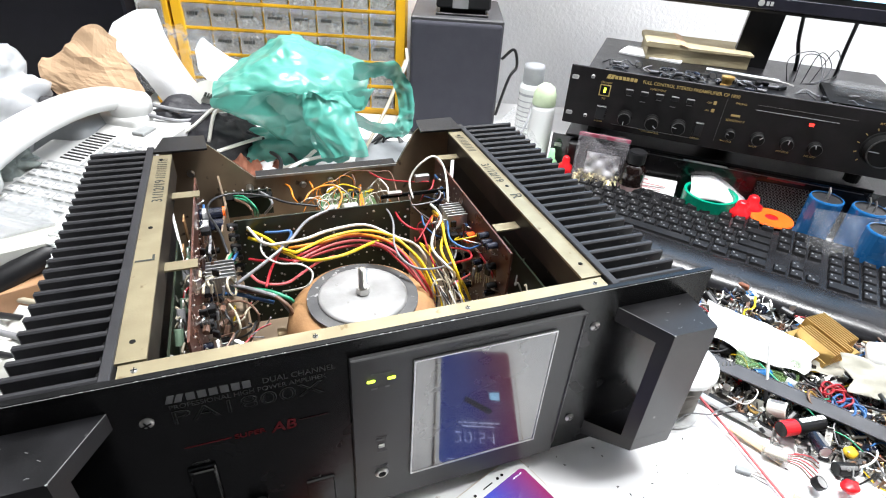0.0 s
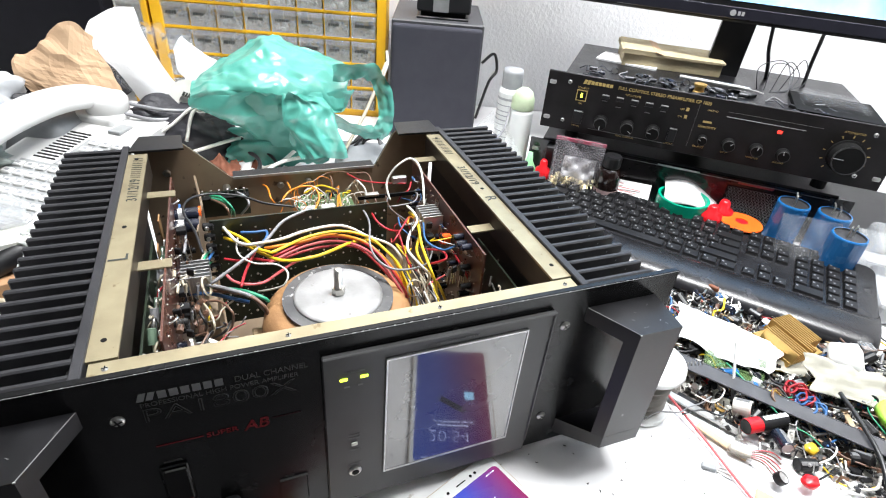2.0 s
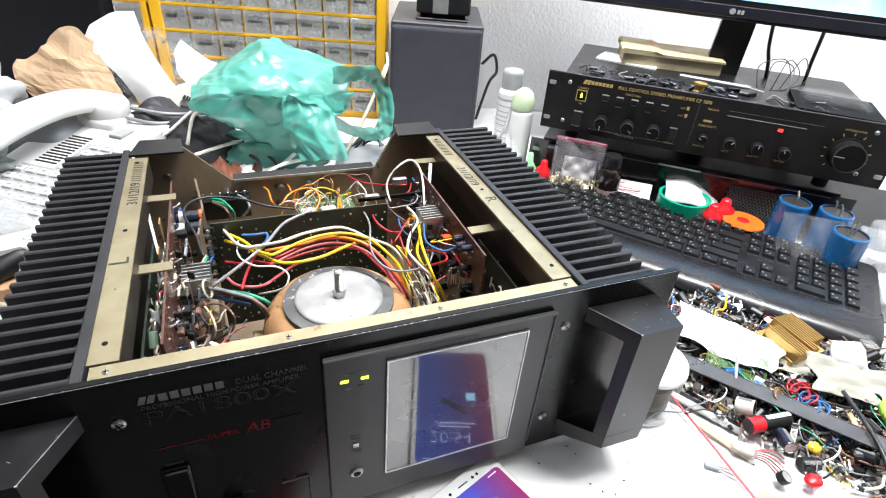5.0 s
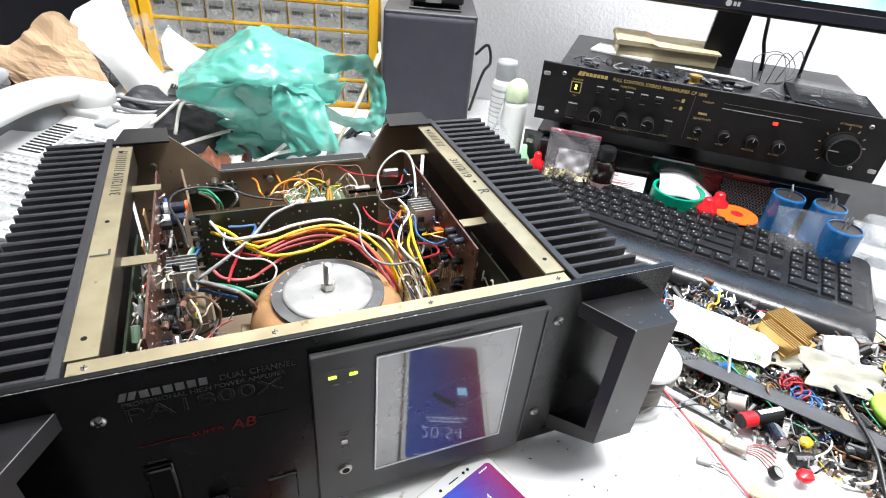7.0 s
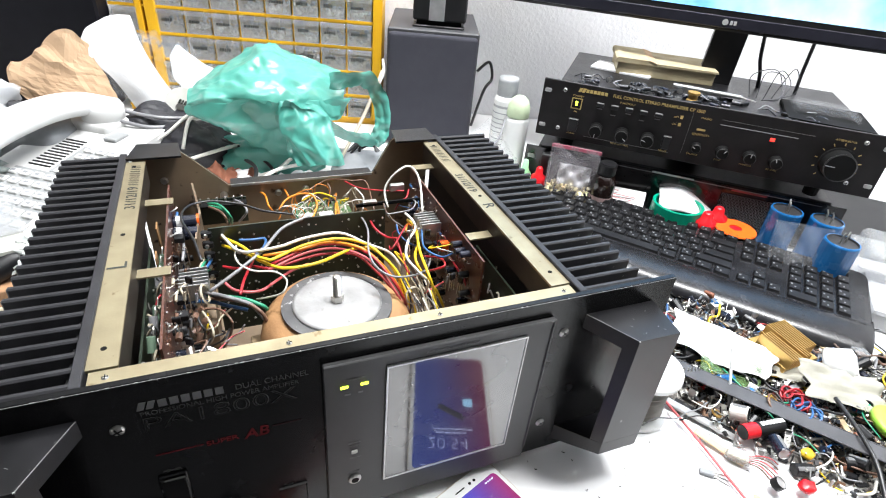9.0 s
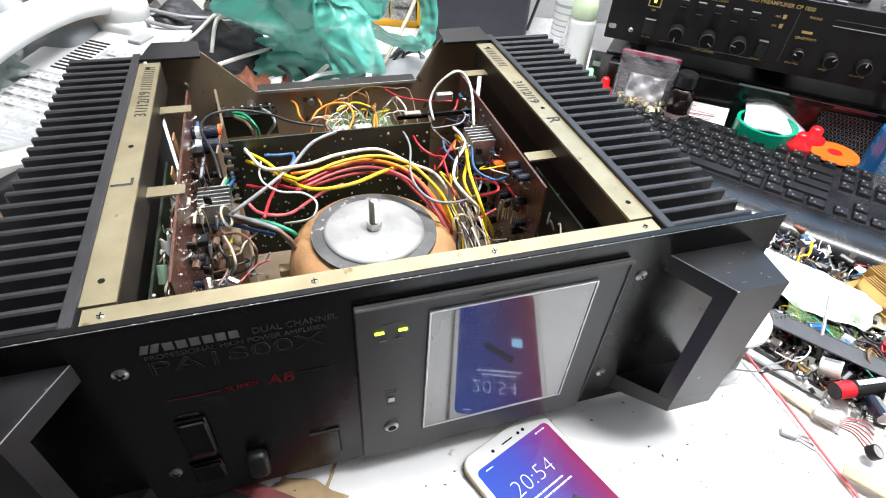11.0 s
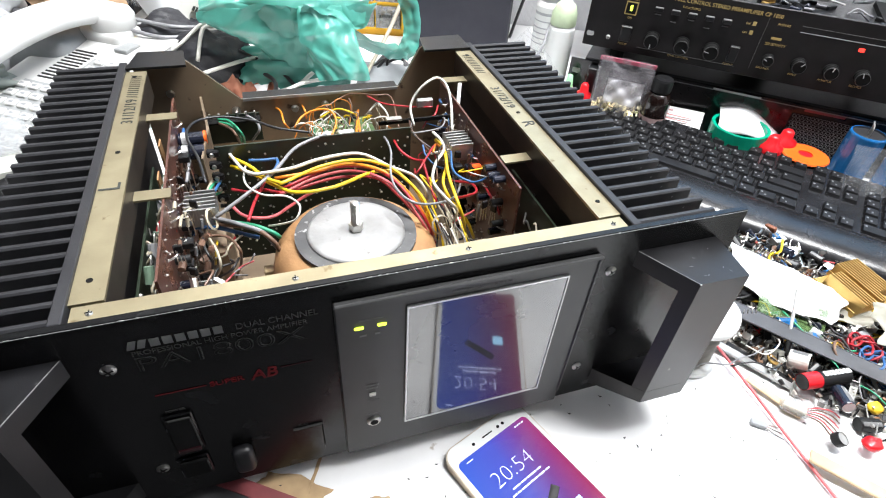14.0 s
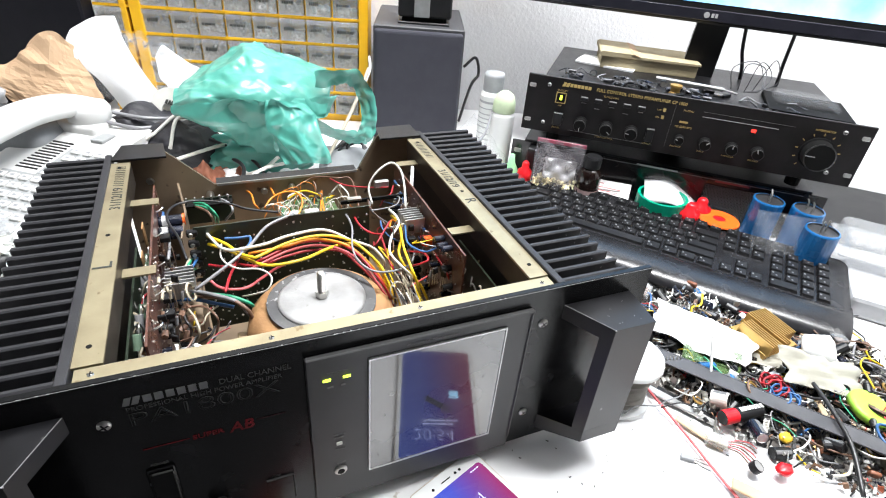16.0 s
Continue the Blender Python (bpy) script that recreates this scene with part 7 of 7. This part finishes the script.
can("capacitor", pose(0.372, -0.060, 0.016, 78, 0, -30), 0.0060, 0.022, NAVYCAP, "dark grey striped capacitor on top of the loose parts")
can("capacitor", pose(0.360, -0.020, 0.014, 70, 0, 30), 0.0080, 0.016, CREAM, "white capacitor with a dark hollow end on the parts", BLACKM)
can("capacitor", pose(0.338, -0.094, 0.008, 20, 15, 0), 0.0058, 0.007, BLACKP, "short black capacitor standing at the edge of the parts")
can("capacitor", pose(0.418, -0.100, 0.012, 80, 0, 60), 0.0060, 0.020, BLACKP, "black capacitor lying on top of the loose parts")
for x, y, z, rx, c, nm in ((0.392, -0.082, 0.013, 0.0068, mat("yellow_cap", (0.75, 0.48, 0.03), rough=0.4), "yellow"), (0.362, -0.106, 0.011, 0.0082, REDP, "red")):
    bo = tagged(mesh_ob("plastic_bead", blob(rx, rx * 0.8, rx * 0.55, x * 30, 0.06, 1.4, 3), c, True), nm + " rounded plastic piece on the parts", "plastic piece")
    bo.matrix_basis = pose(x, y, z)
rel = thing("clear_connector", pose(0.330, -0.060, 0.005, 8, 0, -48) @ Matrix.Scale(0.75, 4), "cloudy clear plastic connector with copper wires", "connector")
part("shell", B(-0.014, 0.014, -0.0075, 0.0075, 0.0, 0.011, 0.001), TUB, rel)
part("core", B(-0.012, 0.012, -0.005, 0.005, 0.001, 0.007, 0.001), WIRES["beige"], rel)
for i in range(6):
    y = -0.005 + i * 0.002
    part("copper_wire", tube([(0.012, y, 0.005), (0.024, y * 1.8, 0.009), (0.037, y * 3.0, 0.004), (0.046, y * 3.4 - 0.004, 0.001)], 0.0008, 6, 5), WIRES["pink"] if i % 2 else WIRES["brown"], rel)
# terminal combs near the keyboard
for cx, cy, rz, n in ((0.425, 0.104, -40, 9), (0.412, 0.088, -42, 8), (0.338, 0.030, -12, 6)):
    cm = thing("pin_strip", pose(cx, cy, 0.014, 0, 0, rz), "dark terminal strip with a row of upright steel pins", "pin strip", "pin strips")
    part("bar", B(-0.002, 0.0042 * n, -0.003, 0.003, -0.002, 0.003, 0.0006), BLACKP if cx > 0.4 else WIRES["beige"], cm)
    for i in range(n):
        part("pin", tube([(0.0042 * i, 0, 0.002), (0.0042 * i, 0.0005, 0.010), (0.0042 * i + 0.001, 0.003, 0.013)], 0.0006, 5, 3), STEEL, cm)
# flat metal bars and a wooden stick at the edge of the heap
for x, y, rz, L, w, mt, nm in ((0.330, -0.012, -58, 0.075, 0.0045, DULL, "flat bright steel bar"), (0.337, -0.012, -60, 0.060, 0.003, BLACKP, "flat black plastic bar")):
    tagged(mesh_ob("flat_bar", B(-L / 2, L / 2, -w, w, 0.003, 0.0055, 0.0005, m=pose(x, y, 0.001, 0, 2, rz)), mt), nm + " lying at the edge of the parts", "bar")
tagged(mesh_ob("wood_stick", B(-0.024, 0.024, -0.0038, 0.0038, 0.0, 0.0018, 0.0006, m=pose(0.324, -0.045, 0.003, 0, 3, -66)), mat("birch", (0.6, 0.45, 0.28), rough=0.7)), "flat wooden stick at the edge of the parts", "stick")
tagged(mesh_ob("wood_stick", B(-0.030, 0.030, -0.006, 0.006, 0.0, 0.003, 0.0008, m=pose(0.325, -0.122, 0.006, 0, 3, -52)), MATS["birch"]), "pale flat wooden stick among the parts", "stick")
tagged(mesh_ob("green_film", sheet(0.06, 0.03, 8, lambda u, v: 0.004 * math.sin(5 * u + 3 * v), pose(0.398, 0.020, 0.020, 10, 0, -45)), film("green_wrap", (0.16, 0.27, 0.10), 0.35, 0.2), True), "crumpled clear green wrapper on the parts", "wrapper")
cl = thing("copper_coil", pose(0.402, -0.030, 0.018, 30, 20, 0), "dark coil with copper rings", "coil")
for i in range(4):
    r0 = 0.0035 + 0.0022 * i
    part("ring", lathe([(r0, 0), (r0 + 0.0012, 0.0012), (r0, 0.0024), (r0 - 0.0010, 0.0012), (r0, 0)], 20, Matrix.Translation((0, 0, 0.001 * i))), WIRES["brown"] if i % 2 else GOLDA, cl, "", True)

# prototypes of the loose parts
protos = []


def proto(name, label, category):
    ob = thing(name, pose(0, 0, -2), label, category, "loose parts on the bench")
    protos.append(ob)
    return ob


def leads(ob, pts_list, r=0.0004):
    for p in pts_list:
        part("lead", tube(p, r, 5, 3), STEEL, ob)


for cm, nm in ((NAVYCAP, "dark blue"), (BLACKP, "black"), (BLUECAP, "bright blue")):
    for r, h in ((0.0035, 0.010), (0.0058, 0.017)):
        o = proto("capacitor", nm + " electrolytic capacitor lying among loose parts", "capacitor")
        m = pose(0, 0, r, 90, 0, 0)
        part("body", lathe([(0, 0), (r * 0.93, 0), (r, 0.0008), (r, h - 0.0008), (r * 0.9, h), (0, h - 0.0003)], 12, m), cm, o)
        part("stripe", prism([(r * math.cos(a) * 1.02, r * math.sin(a) * 1.02) for a in (0.8, 1.0, 1.2, 1.4)], 0.001, h - 0.001, m=m), GREY_INK, o)
        leads(o, [[(x, 0, r), (x, 0.006, r), (x * 2, 0.014, r * 0.4)] for x in (-0.0012, 0.0012)])
for cm, nm in ((mat("yellow_film", (0.8, 0.55, 0.03)), "yellow"), (REDP, "red"), (mat("brown_film", (0.22, 0.08, 0.04)), "brown"), (GREENP, "green"), (WHITEP, "white")):
    o = proto("film_capacitor", nm + " film capacitor among loose parts", "capacitor")
    part("body", B(-0.006, 0.006, -0.0025, 0.0025, 0.0, 0.0085, 0.0015, seg=2), cm, o, "", True)
    leads(o, [[(x, 0, 0.002), (x, 0.004, 0.001), (x * 1.2, 0.012, 0.0)] for x in (-0.004, 0.004)])
for cm, nm in ((WIRES["beige"], "beige"), (WIRES["blue"], "blue"), (WIRES["brown"], "brown")):
    o = proto("resistor", nm + " resistor with wire leads", "resistor")
    part("body", lathe([(0, -0.004), (0.0014, -0.0038), (0.0016, -0.003), (0.0013, 0), (0.0016, 0.003), (0.0014, 0.0038), (0, 0.004)], 8, pose(0, 0, 0.0016, 90, 0, 0)), cm, o, "", True)
    part("band", lathe([(0.00165, 0.0), (0.00165, 0.0008)], 8, pose(0, 0, 0.0016, 90, 0, 0)), REDP, o)
    leads(o, [[(0, -0.018, 0.001), (0.001, -0.010, 0.002), (0, -0.003, 0.0016)], [(0, 0.003, 0.0016), (0.001, 0.011, 0.0016), (-0.002, 0.019, 0.0)]], 0.00035)
o = proto("power_transistor", "black power transistor with metal tab", "transistor")
part("body", B(-0.005, 0.005, -0.0045, 0.0045, 0, 0.0044, 0.0006), BLACKP, o)
part("tab", B(-0.005, 0.005, 0.0045, 0.0105, 0, 0.0013), STEEL, o)
leads(o, [[(x, -0.0045, 0.002), (x, -0.011, 0.0015), (x * 1.3, -0.017, 0.0)] for x in (-0.0025, 0, 0.0025)])
o = proto("chip", "black integrated circuit with metal legs", "chip")
part("body", B(-0.009, 0.009, -0.0032, 0.0032, 0.001, 0.0045, 0.0005), BLACKP, o)
for i in range(7):
    for s in (-1, 1):
        part("leg", B(-0.0078 + i * 0.0025, -0.0070 + i * 0.0025, s * 0.0036 - 0.0003, s * 0.0036 + 0.0003, -0.001, 0.003), STEEL, o)
o = proto("screw", "small steel screw among loose parts", "screw")
part("head", lathe([(0, 0.0022), (0.0025, 0.002), (0.0032, 0), (0, 0)], 12, pose(0, 0, 0.003, 90, 0, 0)), STEEL, o)
part("shank", lathe([(0.0015, -0.010), (0.0015, 0)], 8, pose(0, 0, 0.003, 90, 0, 0)), STEEL, o)
o = proto("washer", "brass washer among loose parts", "washer")
part("ring", lathe([(0.0025, 0), (0.0055, 0), (0.0055, 0.001), (0.0025, 0.001), (0.0025, 0)], 20), GOLDA, o)
o = proto("connector", "white plastic connector with pins", "connector")
part("shell", B(-0.008, 0.008, -0.003, 0.003, 0, 0.006, 0.0008), CREAM, o)
leads(o, [[(-0.006 + i * 0.003, 0, 0.005), (-0.006 + i * 0.003, 0, 0.0095)] for i in range(5)], 0.0005)
o = proto("knob", "black plastic knob among loose parts", "knob")
part("body", lathe([(0.005, 0), (0.0054, 0.001), (0.0044, 0.007), (0.0037, 0.0077), (0, 0.0075)], 20), BLACKP, o)
o = proto("relay", "clear plastic relay block", "relay")
part("body", B(-0.010, 0.010, -0.007, 0.007, 0, 0.012, 0.001), TUB, o)
part("coil", B(-0.006, 0.006, -0.004, 0.004, 0.001, 0.009), WIRES["brown"], o)
o = proto("metal_bracket", "bent steel bracket among loose parts", "bracket")
part("plate", prism([(-0.012, 0), (0.012, 0), (0.012, 0.001), (-0.011, 0.001), (-0.011, 0.008), (-0.012, 0.008)], -0.004, 0.004, m=rotf @ pose(0, 0, 0)), STEEL, o)
o = proto("glass_fuse", "small glass fuse with metal caps", "fuse")
part("glass", lathe([(0.0022, -0.008), (0.0022, 0.008)], 12, pose(0, 0, 0.0025, 90, 0, 0)), TUB, o)
for s in (-1, 1):
    part("cap", lathe([(0, s * 0.010), (0.0025, s * 0.010), (0.0025, s * 0.0055), (0, s * 0.0055)], 12, pose(0, 0, 0.0025, 90, 0, 0)), STEEL, o)
o = proto("wood_stick", "flat wooden stick among loose parts", "stick")
part("stick", B(-0.004, 0.004, -0.022, 0.022, 0, 0.0018, 0.0006), MATS["birch"], o)
o = proto("dark_coil", "dark wire coil on a core", "coil")
part("ring", lathe([(0.004, 0), (0.0095, 0.0005), (0.0105, 0.003), (0.0095, 0.0055), (0.004, 0.006), (0.004, 0)], 20), WIRES["brown"], o, "", True)
part("winding", lathe([(0.0035, 0.0012), (0.0108, 0.002), (0.0108, 0.004), (0.0035, 0.0048)], 20), BLACKM, o)


# the heap: dense along the strip, thin towards the open white bench
def heap_place():
    while True:
        x, y = rj.uniform(0.300, 0.70), rj.uniform(-0.20, 0.16)
        # keyboard front edge and amplifier side bound the heap
        kx, ky = x - 0.595, y - 0.003
        kd = kx * math.sin(math.radians(50)) + ky * math.cos(math.radians(50))
        if kd > -0.006:
            continue
        sx_, sy_ = x - 0.420, y + 0.030
        across = sx_ * math.sin(math.radians(55.5)) + sy_ * math.cos(math.radians(55.5))
        if across < -0.078 or (x < 0.335 + 0.10 * max(0, -y) and y < 0.06) or x < 0.31:
            continue
        if across < -0.055 and rj.random() < 0.6:
            continue
        if math.hypot(x - 0.277, y - 0.022) < 0.045:
            continue
        return x, y, 0.010 * rj.random() ** 1.2 if across > -0.06 else 0.0


def heap_z(x, y):
    return 0.012 * max(0, noise.noise(Vector((x * 22, y * 22, 1.0))) + 0.35)


weights = [3, 2, 4, 3, 0.5, 0.3] + [0.5, 0.5, 2, 0.3, 1] + [6, 1.5, 6] + [4, 3, 9, 2, 2, 1.2, 1.2, 8, 2, 2, 3]
for i in range(600):
    p = rj.choices(protos, weights[:len(protos)])[0]
    x, y, dz = heap_place()
    t1, t2 = (rj.uniform(-35, 35), rj.uniform(-35, 35)) if dz > 0.002 else (0, 0)
    c = copy_thing(p, pose(x, y, heap_z(x, y) * (dz > 0) + dz * 0.6 + 0.0005 + abs(t1 + t2) * 0.00005, t1, t2, rj.uniform(0, 360)) @ Matrix.Scale(rj.uniform(0.65, 1.1), 4))
for p in protos:
    for o in (*p.children_recursive, p):
        bpy.data.objects.remove(o)

# tangled wires
for i in range(95):
    x, y, dz = heap_place()
    a, q, z = rj.uniform(0, 6.28), [], heap_z(x, y) + 0.006
    for k in range(rj.choice((4, 5, 6))):
        q.append((x, y, z + rj.uniform(0, 0.010)))
        a += rj.uniform(-1.1, 1.1)
        x, y = x + 0.018 * math.cos(a), y + 0.018 * math.sin(a)
    tagged(mesh_ob("wire", tube(q, rj.choice((0.0007, 0.001, 0.0014)), 6, 5), WIRES[rj.choice(("black", "black", "red", "white", "grey", "brown", "yellow", "green", "blue"))], True), "short loose wire among the parts", "wire", "loose wires")
for k, (x, y, col) in enumerate(((0.428, -0.048, "blue"), (0.432, -0.032, "red"))):
    for i in range(7):
        a = i * 0.9 + k
        tagged(mesh_ob("wire", tube([(x + 0.018 * math.cos(a), y + 0.018 * math.sin(a), 0.012), (x + 0.012 * math.cos(a + 1.3), y + 0.014 * math.sin(a + 1.2), 0.024), (x - 0.012 * math.cos(a), y + 0.006, 0.020), (x - 0.02 * math.sin(a), y - 0.016 * math.cos(a), 0.013)], 0.0011, 6, 6), WIRES[col], True), col + " coiled hook-up wire on the parts", "wire", "loose wires")
tagged(mesh_ob("cable", tube([(0.462, -0.050, 0.030), (0.448, -0.080, 0.030), (0.430, -0.115, 0.026), (0.405, -0.150, 0.012)], 0.0022, 7, 7), WIRES["black"], True), "black cable lying over the parts", "cable", "loose cables")
tagged(mesh_ob("cable", tube([(0.33, 0.085, 0.012), (0.36, 0.05, 0.020), (0.40, 0.055, 0.022), (0.425, 0.045, 0.018)], 0.0012, 7, 7), WIRES["black"], True), "thin black cable curved over the parts", "cable", "loose cables")

# fine litter that nobody could count
LIT = [mat("litter_" + n, c, rough=0.5, metal=me, island=0.5, bump=0) for n, c, me in (("dark", (0.02, 0.02, 0.022), 0), ("metal", (0.5, 0.5, 0.48), 0.8), ("white", (0.65, 0.65, 0.62), 0), ("brown", (0.18, 0.1, 0.06), 0), ("colour", (0.45, 0.12, 0.06), 0))]
bm = bmesh.new()
for i in range(4200):
    x, y, dz = heap_place()
    z = heap_z(x, y) * 0.9 + rj.uniform(0, 0.004)
    m = pose(x, y, z + 0.001, rj.uniform(0, 360), rj.uniform(0, 360), rj.uniform(0, 360))
    n0 = len(bm.faces)
    k = rj.random()
    if k < 0.5:
        a = rj.uniform(0.003, 0.010)
        prism([(-a, -0.0006), (a, -0.0006), (a, 0.0006), (-a, 0.0006)], -0.0005, 0.0005, m=m, bm=bm)
    else:
        a, b = rj.uniform(0.0012, 0.004), rj.uniform(0.0012, 0.003)
        prism([(-a, -b), (a, -b), (a, b), (-a, b)], -0.0012, 0.0012, m=m, bm=bm)
    bm.faces.ensure_lookup_table()
    mi = rj.choices(range(5), (6, 7, 1.4, 3, 0.5))[0]
    for f in bm.faces[n0:]:
        f.material_index = mi
tagged(mesh_ob("parts_litter", bm, LIT), "fine litter of component legs and scraps", "litter", kind="stuff")
BED = mat("litter_dust_bed", (0.07, 0.062, 0.055), (0.24, 0.22, 0.20), rough=0.85, scale=90, fine=600, bump=0.8, wear=((0.03, 0.03, 0.03), 0.58))
bm = bmesh.new()
grid = {}
for i in range(90):
    for j in range(80):
        x, y = 0.31 + i * 0.0045, -0.20 + j * 0.0045
        kd = (x - 0.595) * math.sin(math.radians(50)) + (y - 0.003) * math.cos(math.radians(50))
        across = (x - 0.409) * math.sin(math.radians(54)) + (y + 0.052) * math.cos(math.radians(54))
        if kd < 0.004 and across > -0.040 + 0.03 * noise.noise(Vector((x * 30, y * 30, 3))):
            grid[i, j] = bm.verts.new((x, y, 0.0004 + 0.35 * heap_z(x, y) + 0.0008 * noise.noise(Vector((x * 90, y * 90, 5)))))
for (i, j), v in grid.items():
    q = [grid.get(k) for k in ((i, j), (i + 1, j), (i + 1, j + 1), (i, j + 1))]
    if all(q):
        bm.faces.new(q)
tagged(mesh_ob("litter_bed", bm, BED, True), "bed of grey dust and fine scraps under the parts", "litter", kind="stuff")

# crumbs on the white bench and on the preamplifier
bm = bmesh.new()
for i in range(150):
    x, y = rj.uniform(-0.2, 0.36), rj.uniform(-0.16, 0.0)
    prism([(-0.0006, -0.0004), (rj.uniform(0.0004, 0.003), -0.0003), (0.0006, 0.0005)], 0, 0.0006, m=pose(x, y, 0.0002, 0, 0, rj.uniform(0, 360)), bm=bm)
tagged(mesh_ob("crumbs", bm, LIT[0]), "dark crumbs and clippings on the bench", "crumbs", kind="stuff")
for x, y, w, d, r in ((-0.074, -0.011, 0.056, 0.020, -33), (-0.0575, -0.002, 0.026, 0.0025, 62), (-0.02, -0.035, 0.02, 0.008, -10), (0.005, -0.06, 0.03, 0.004, 60)):
    crumpled_sheet("bare_patch", w, d, 8, 0.0003, x * 50, pose(x, y, 0.0006, 0, 0, r), mat("bare_chipboard", (0.50, 0.36, 0.20), (0.34, 0.23, 0.13), rough=0.9), "bare chipboard patch where laminate is chipped", "patch", 0, 0.6)
fd = thing("folder", pose(0, 0, 0.0015), "dark grey document folder with a red border lying before the amplifier", "folder")
# unseen front part of the cover is added to darken the left panel's reflection
part("cover", prism([(-0.46, -0.40), (0.030, -0.40), (0.030, -0.1046), (-0.1275, 0.0085), (-0.1275, 0.0120), (-0.46, 0.0120)], 0.0, 0.004), mat("dark_grey_cover", (0.045, 0.045, 0.047), (0.03, 0.03, 0.032), rough=0.5, bump=0.1), fd, "dark grey cover")
part("border", prism([(-0.1272, 0.0087), (0.0303, -0.1043), (0.0303, -0.0916), (-0.1135, 0.0115), (-0.1272, 0.0120)], 0.0, 0.0045), mat("dull_red_border", (0.24, 0.055, 0.06), (0.17, 0.04, 0.045), rough=0.5, bump=0.1), fd, "dull red border")

# loose tools and parts on the preamplifier top
DARKST = mat("dark_steel", (0.10, 0.10, 0.105), (0.05, 0.05, 0.055), rough=0.35, metal=0.7, bump=0.02)
top_m = pm @ pose(0, 0, PH - 0.006)
tw = thing("tweezers", top_m @ pose(0.235, 0.075, 0.006, 0, 0, -8), "bright steel soldering tool with brass collar", "tool")
part("shaft", tube([(-0.045, 0.0, 0.002), (0.055, -0.004, 0.004)], 0.0032, 10, 1), DULL, tw)
part("tip", tube([(0.055, -0.004, 0.004), (0.075, -0.005, 0.002)], 0.0012, 8, 1), STEEL, tw)
bs = thing("brass_bush", top_m @ pose(0.218, 0.032, 0.0), "brass bushing standing on the preamplifier", "bushing")
part("bush", lathe([(0, 0), (0.0085, 0), (0.0085, 0.003), (0.007, 0.004), (0.007, 0.010), (0.009, 0.011), (0.009, 0.014), (0, 0.014)], 20), GOLDA, bs)
for i in range(60):
    u, v = rj.uniform(0.05, 0.40), rj.uniform(0.010, 0.07)
    k = rj.random()
    m = top_m @ pose(u, v, 0.003, 0, 0, rj.uniform(0, 360))
    if k < 0.3:
        tagged(mesh_ob("capacitor", lathe([(0, -0.006), (0.003, -0.006), (0.003, 0.006), (0, 0.006)], 10, m @ pose(0, 0, 0.0005, 90, 0, 0)), rj.choice((BLACKP, NAVYCAP, DARKST))), "small capacitor lying on the preamplifier", "capacitor", "parts on the preamplifier")
    elif k < 0.65:
        tagged(mesh_ob("wire", tube([m @ Vector(p) for p in ((-0.016, 0, -0.002), (-0.006, 0.006, 0.004), (0.006, -0.005, 0.001), (0.014, 0.004, -0.002))], 0.001, 6, 5), rj.choice((BLACKP, BLACKP, DARKST, WIRES["grey"])), True), "short wire lying on the preamplifier", "wire", "parts on the preamplifier")
    else:
        tagged(mesh_ob("metal_part", B(-0.009, 0.009, -0.003, 0.003, -0.003, 0.002, 0.0006, m=m), rj.choice((BLACKP, DARKST, BLACKP, DARKST))), "small dark metal part on the preamplifier", "part", "parts on the preamplifier")
for i in range(10):
    u = 0.075 + 0.018 * i
    tagged(mesh_ob("wire_ring", lathe([(0.005, 0), (0.006, 0.0008), (0.005, 0.0016), (0.0045, 0.0008), (0.005, 0)], 16, top_m @ pose(u, 0.05 + 0.015 * math.sin(i * 2), 0.004, 60 * (i % 2), 20, 0)), DARKST), "wire ring lying on the preamplifier", "ring", "parts on the preamplifier")
# spectacle-like tangle of clear tubing and a clear tray
for i in range(4):
    tagged(mesh_ob("wire_loop", tube([top_m @ Vector((0.305 + 0.01 * i, 0.10, 0.004)), top_m @ Vector((0.30 + 0.018 * i, 0.11, 0.035 + 0.006 * i)), top_m @ Vector((0.335 + 0.012 * i, 0.12, 0.045 - 0.008 * i)), top_m @ Vector((0.345, 0.09, 0.012)), top_m @ Vector((0.32, 0.085, 0.006))], 0.0007, 7, 7), DARKST, True), "bent silver wire loop on the preamplifier", "wire", "parts on the preamplifier")
tr = thing("clear_tray", top_m @ pose(0.405, 0.065, 0.0, 0, 0, -4), "clear blister tray on a dark board", "tray")
part("board", B(-0.055, 0.055, -0.055, 0.05, 0.0, 0.006), BLACKM, tr)
part("blister", B(-0.045, 0.04, -0.03, 0.04, 0.006, 0.016, 0.004, seg=2), CLEAR, tr)
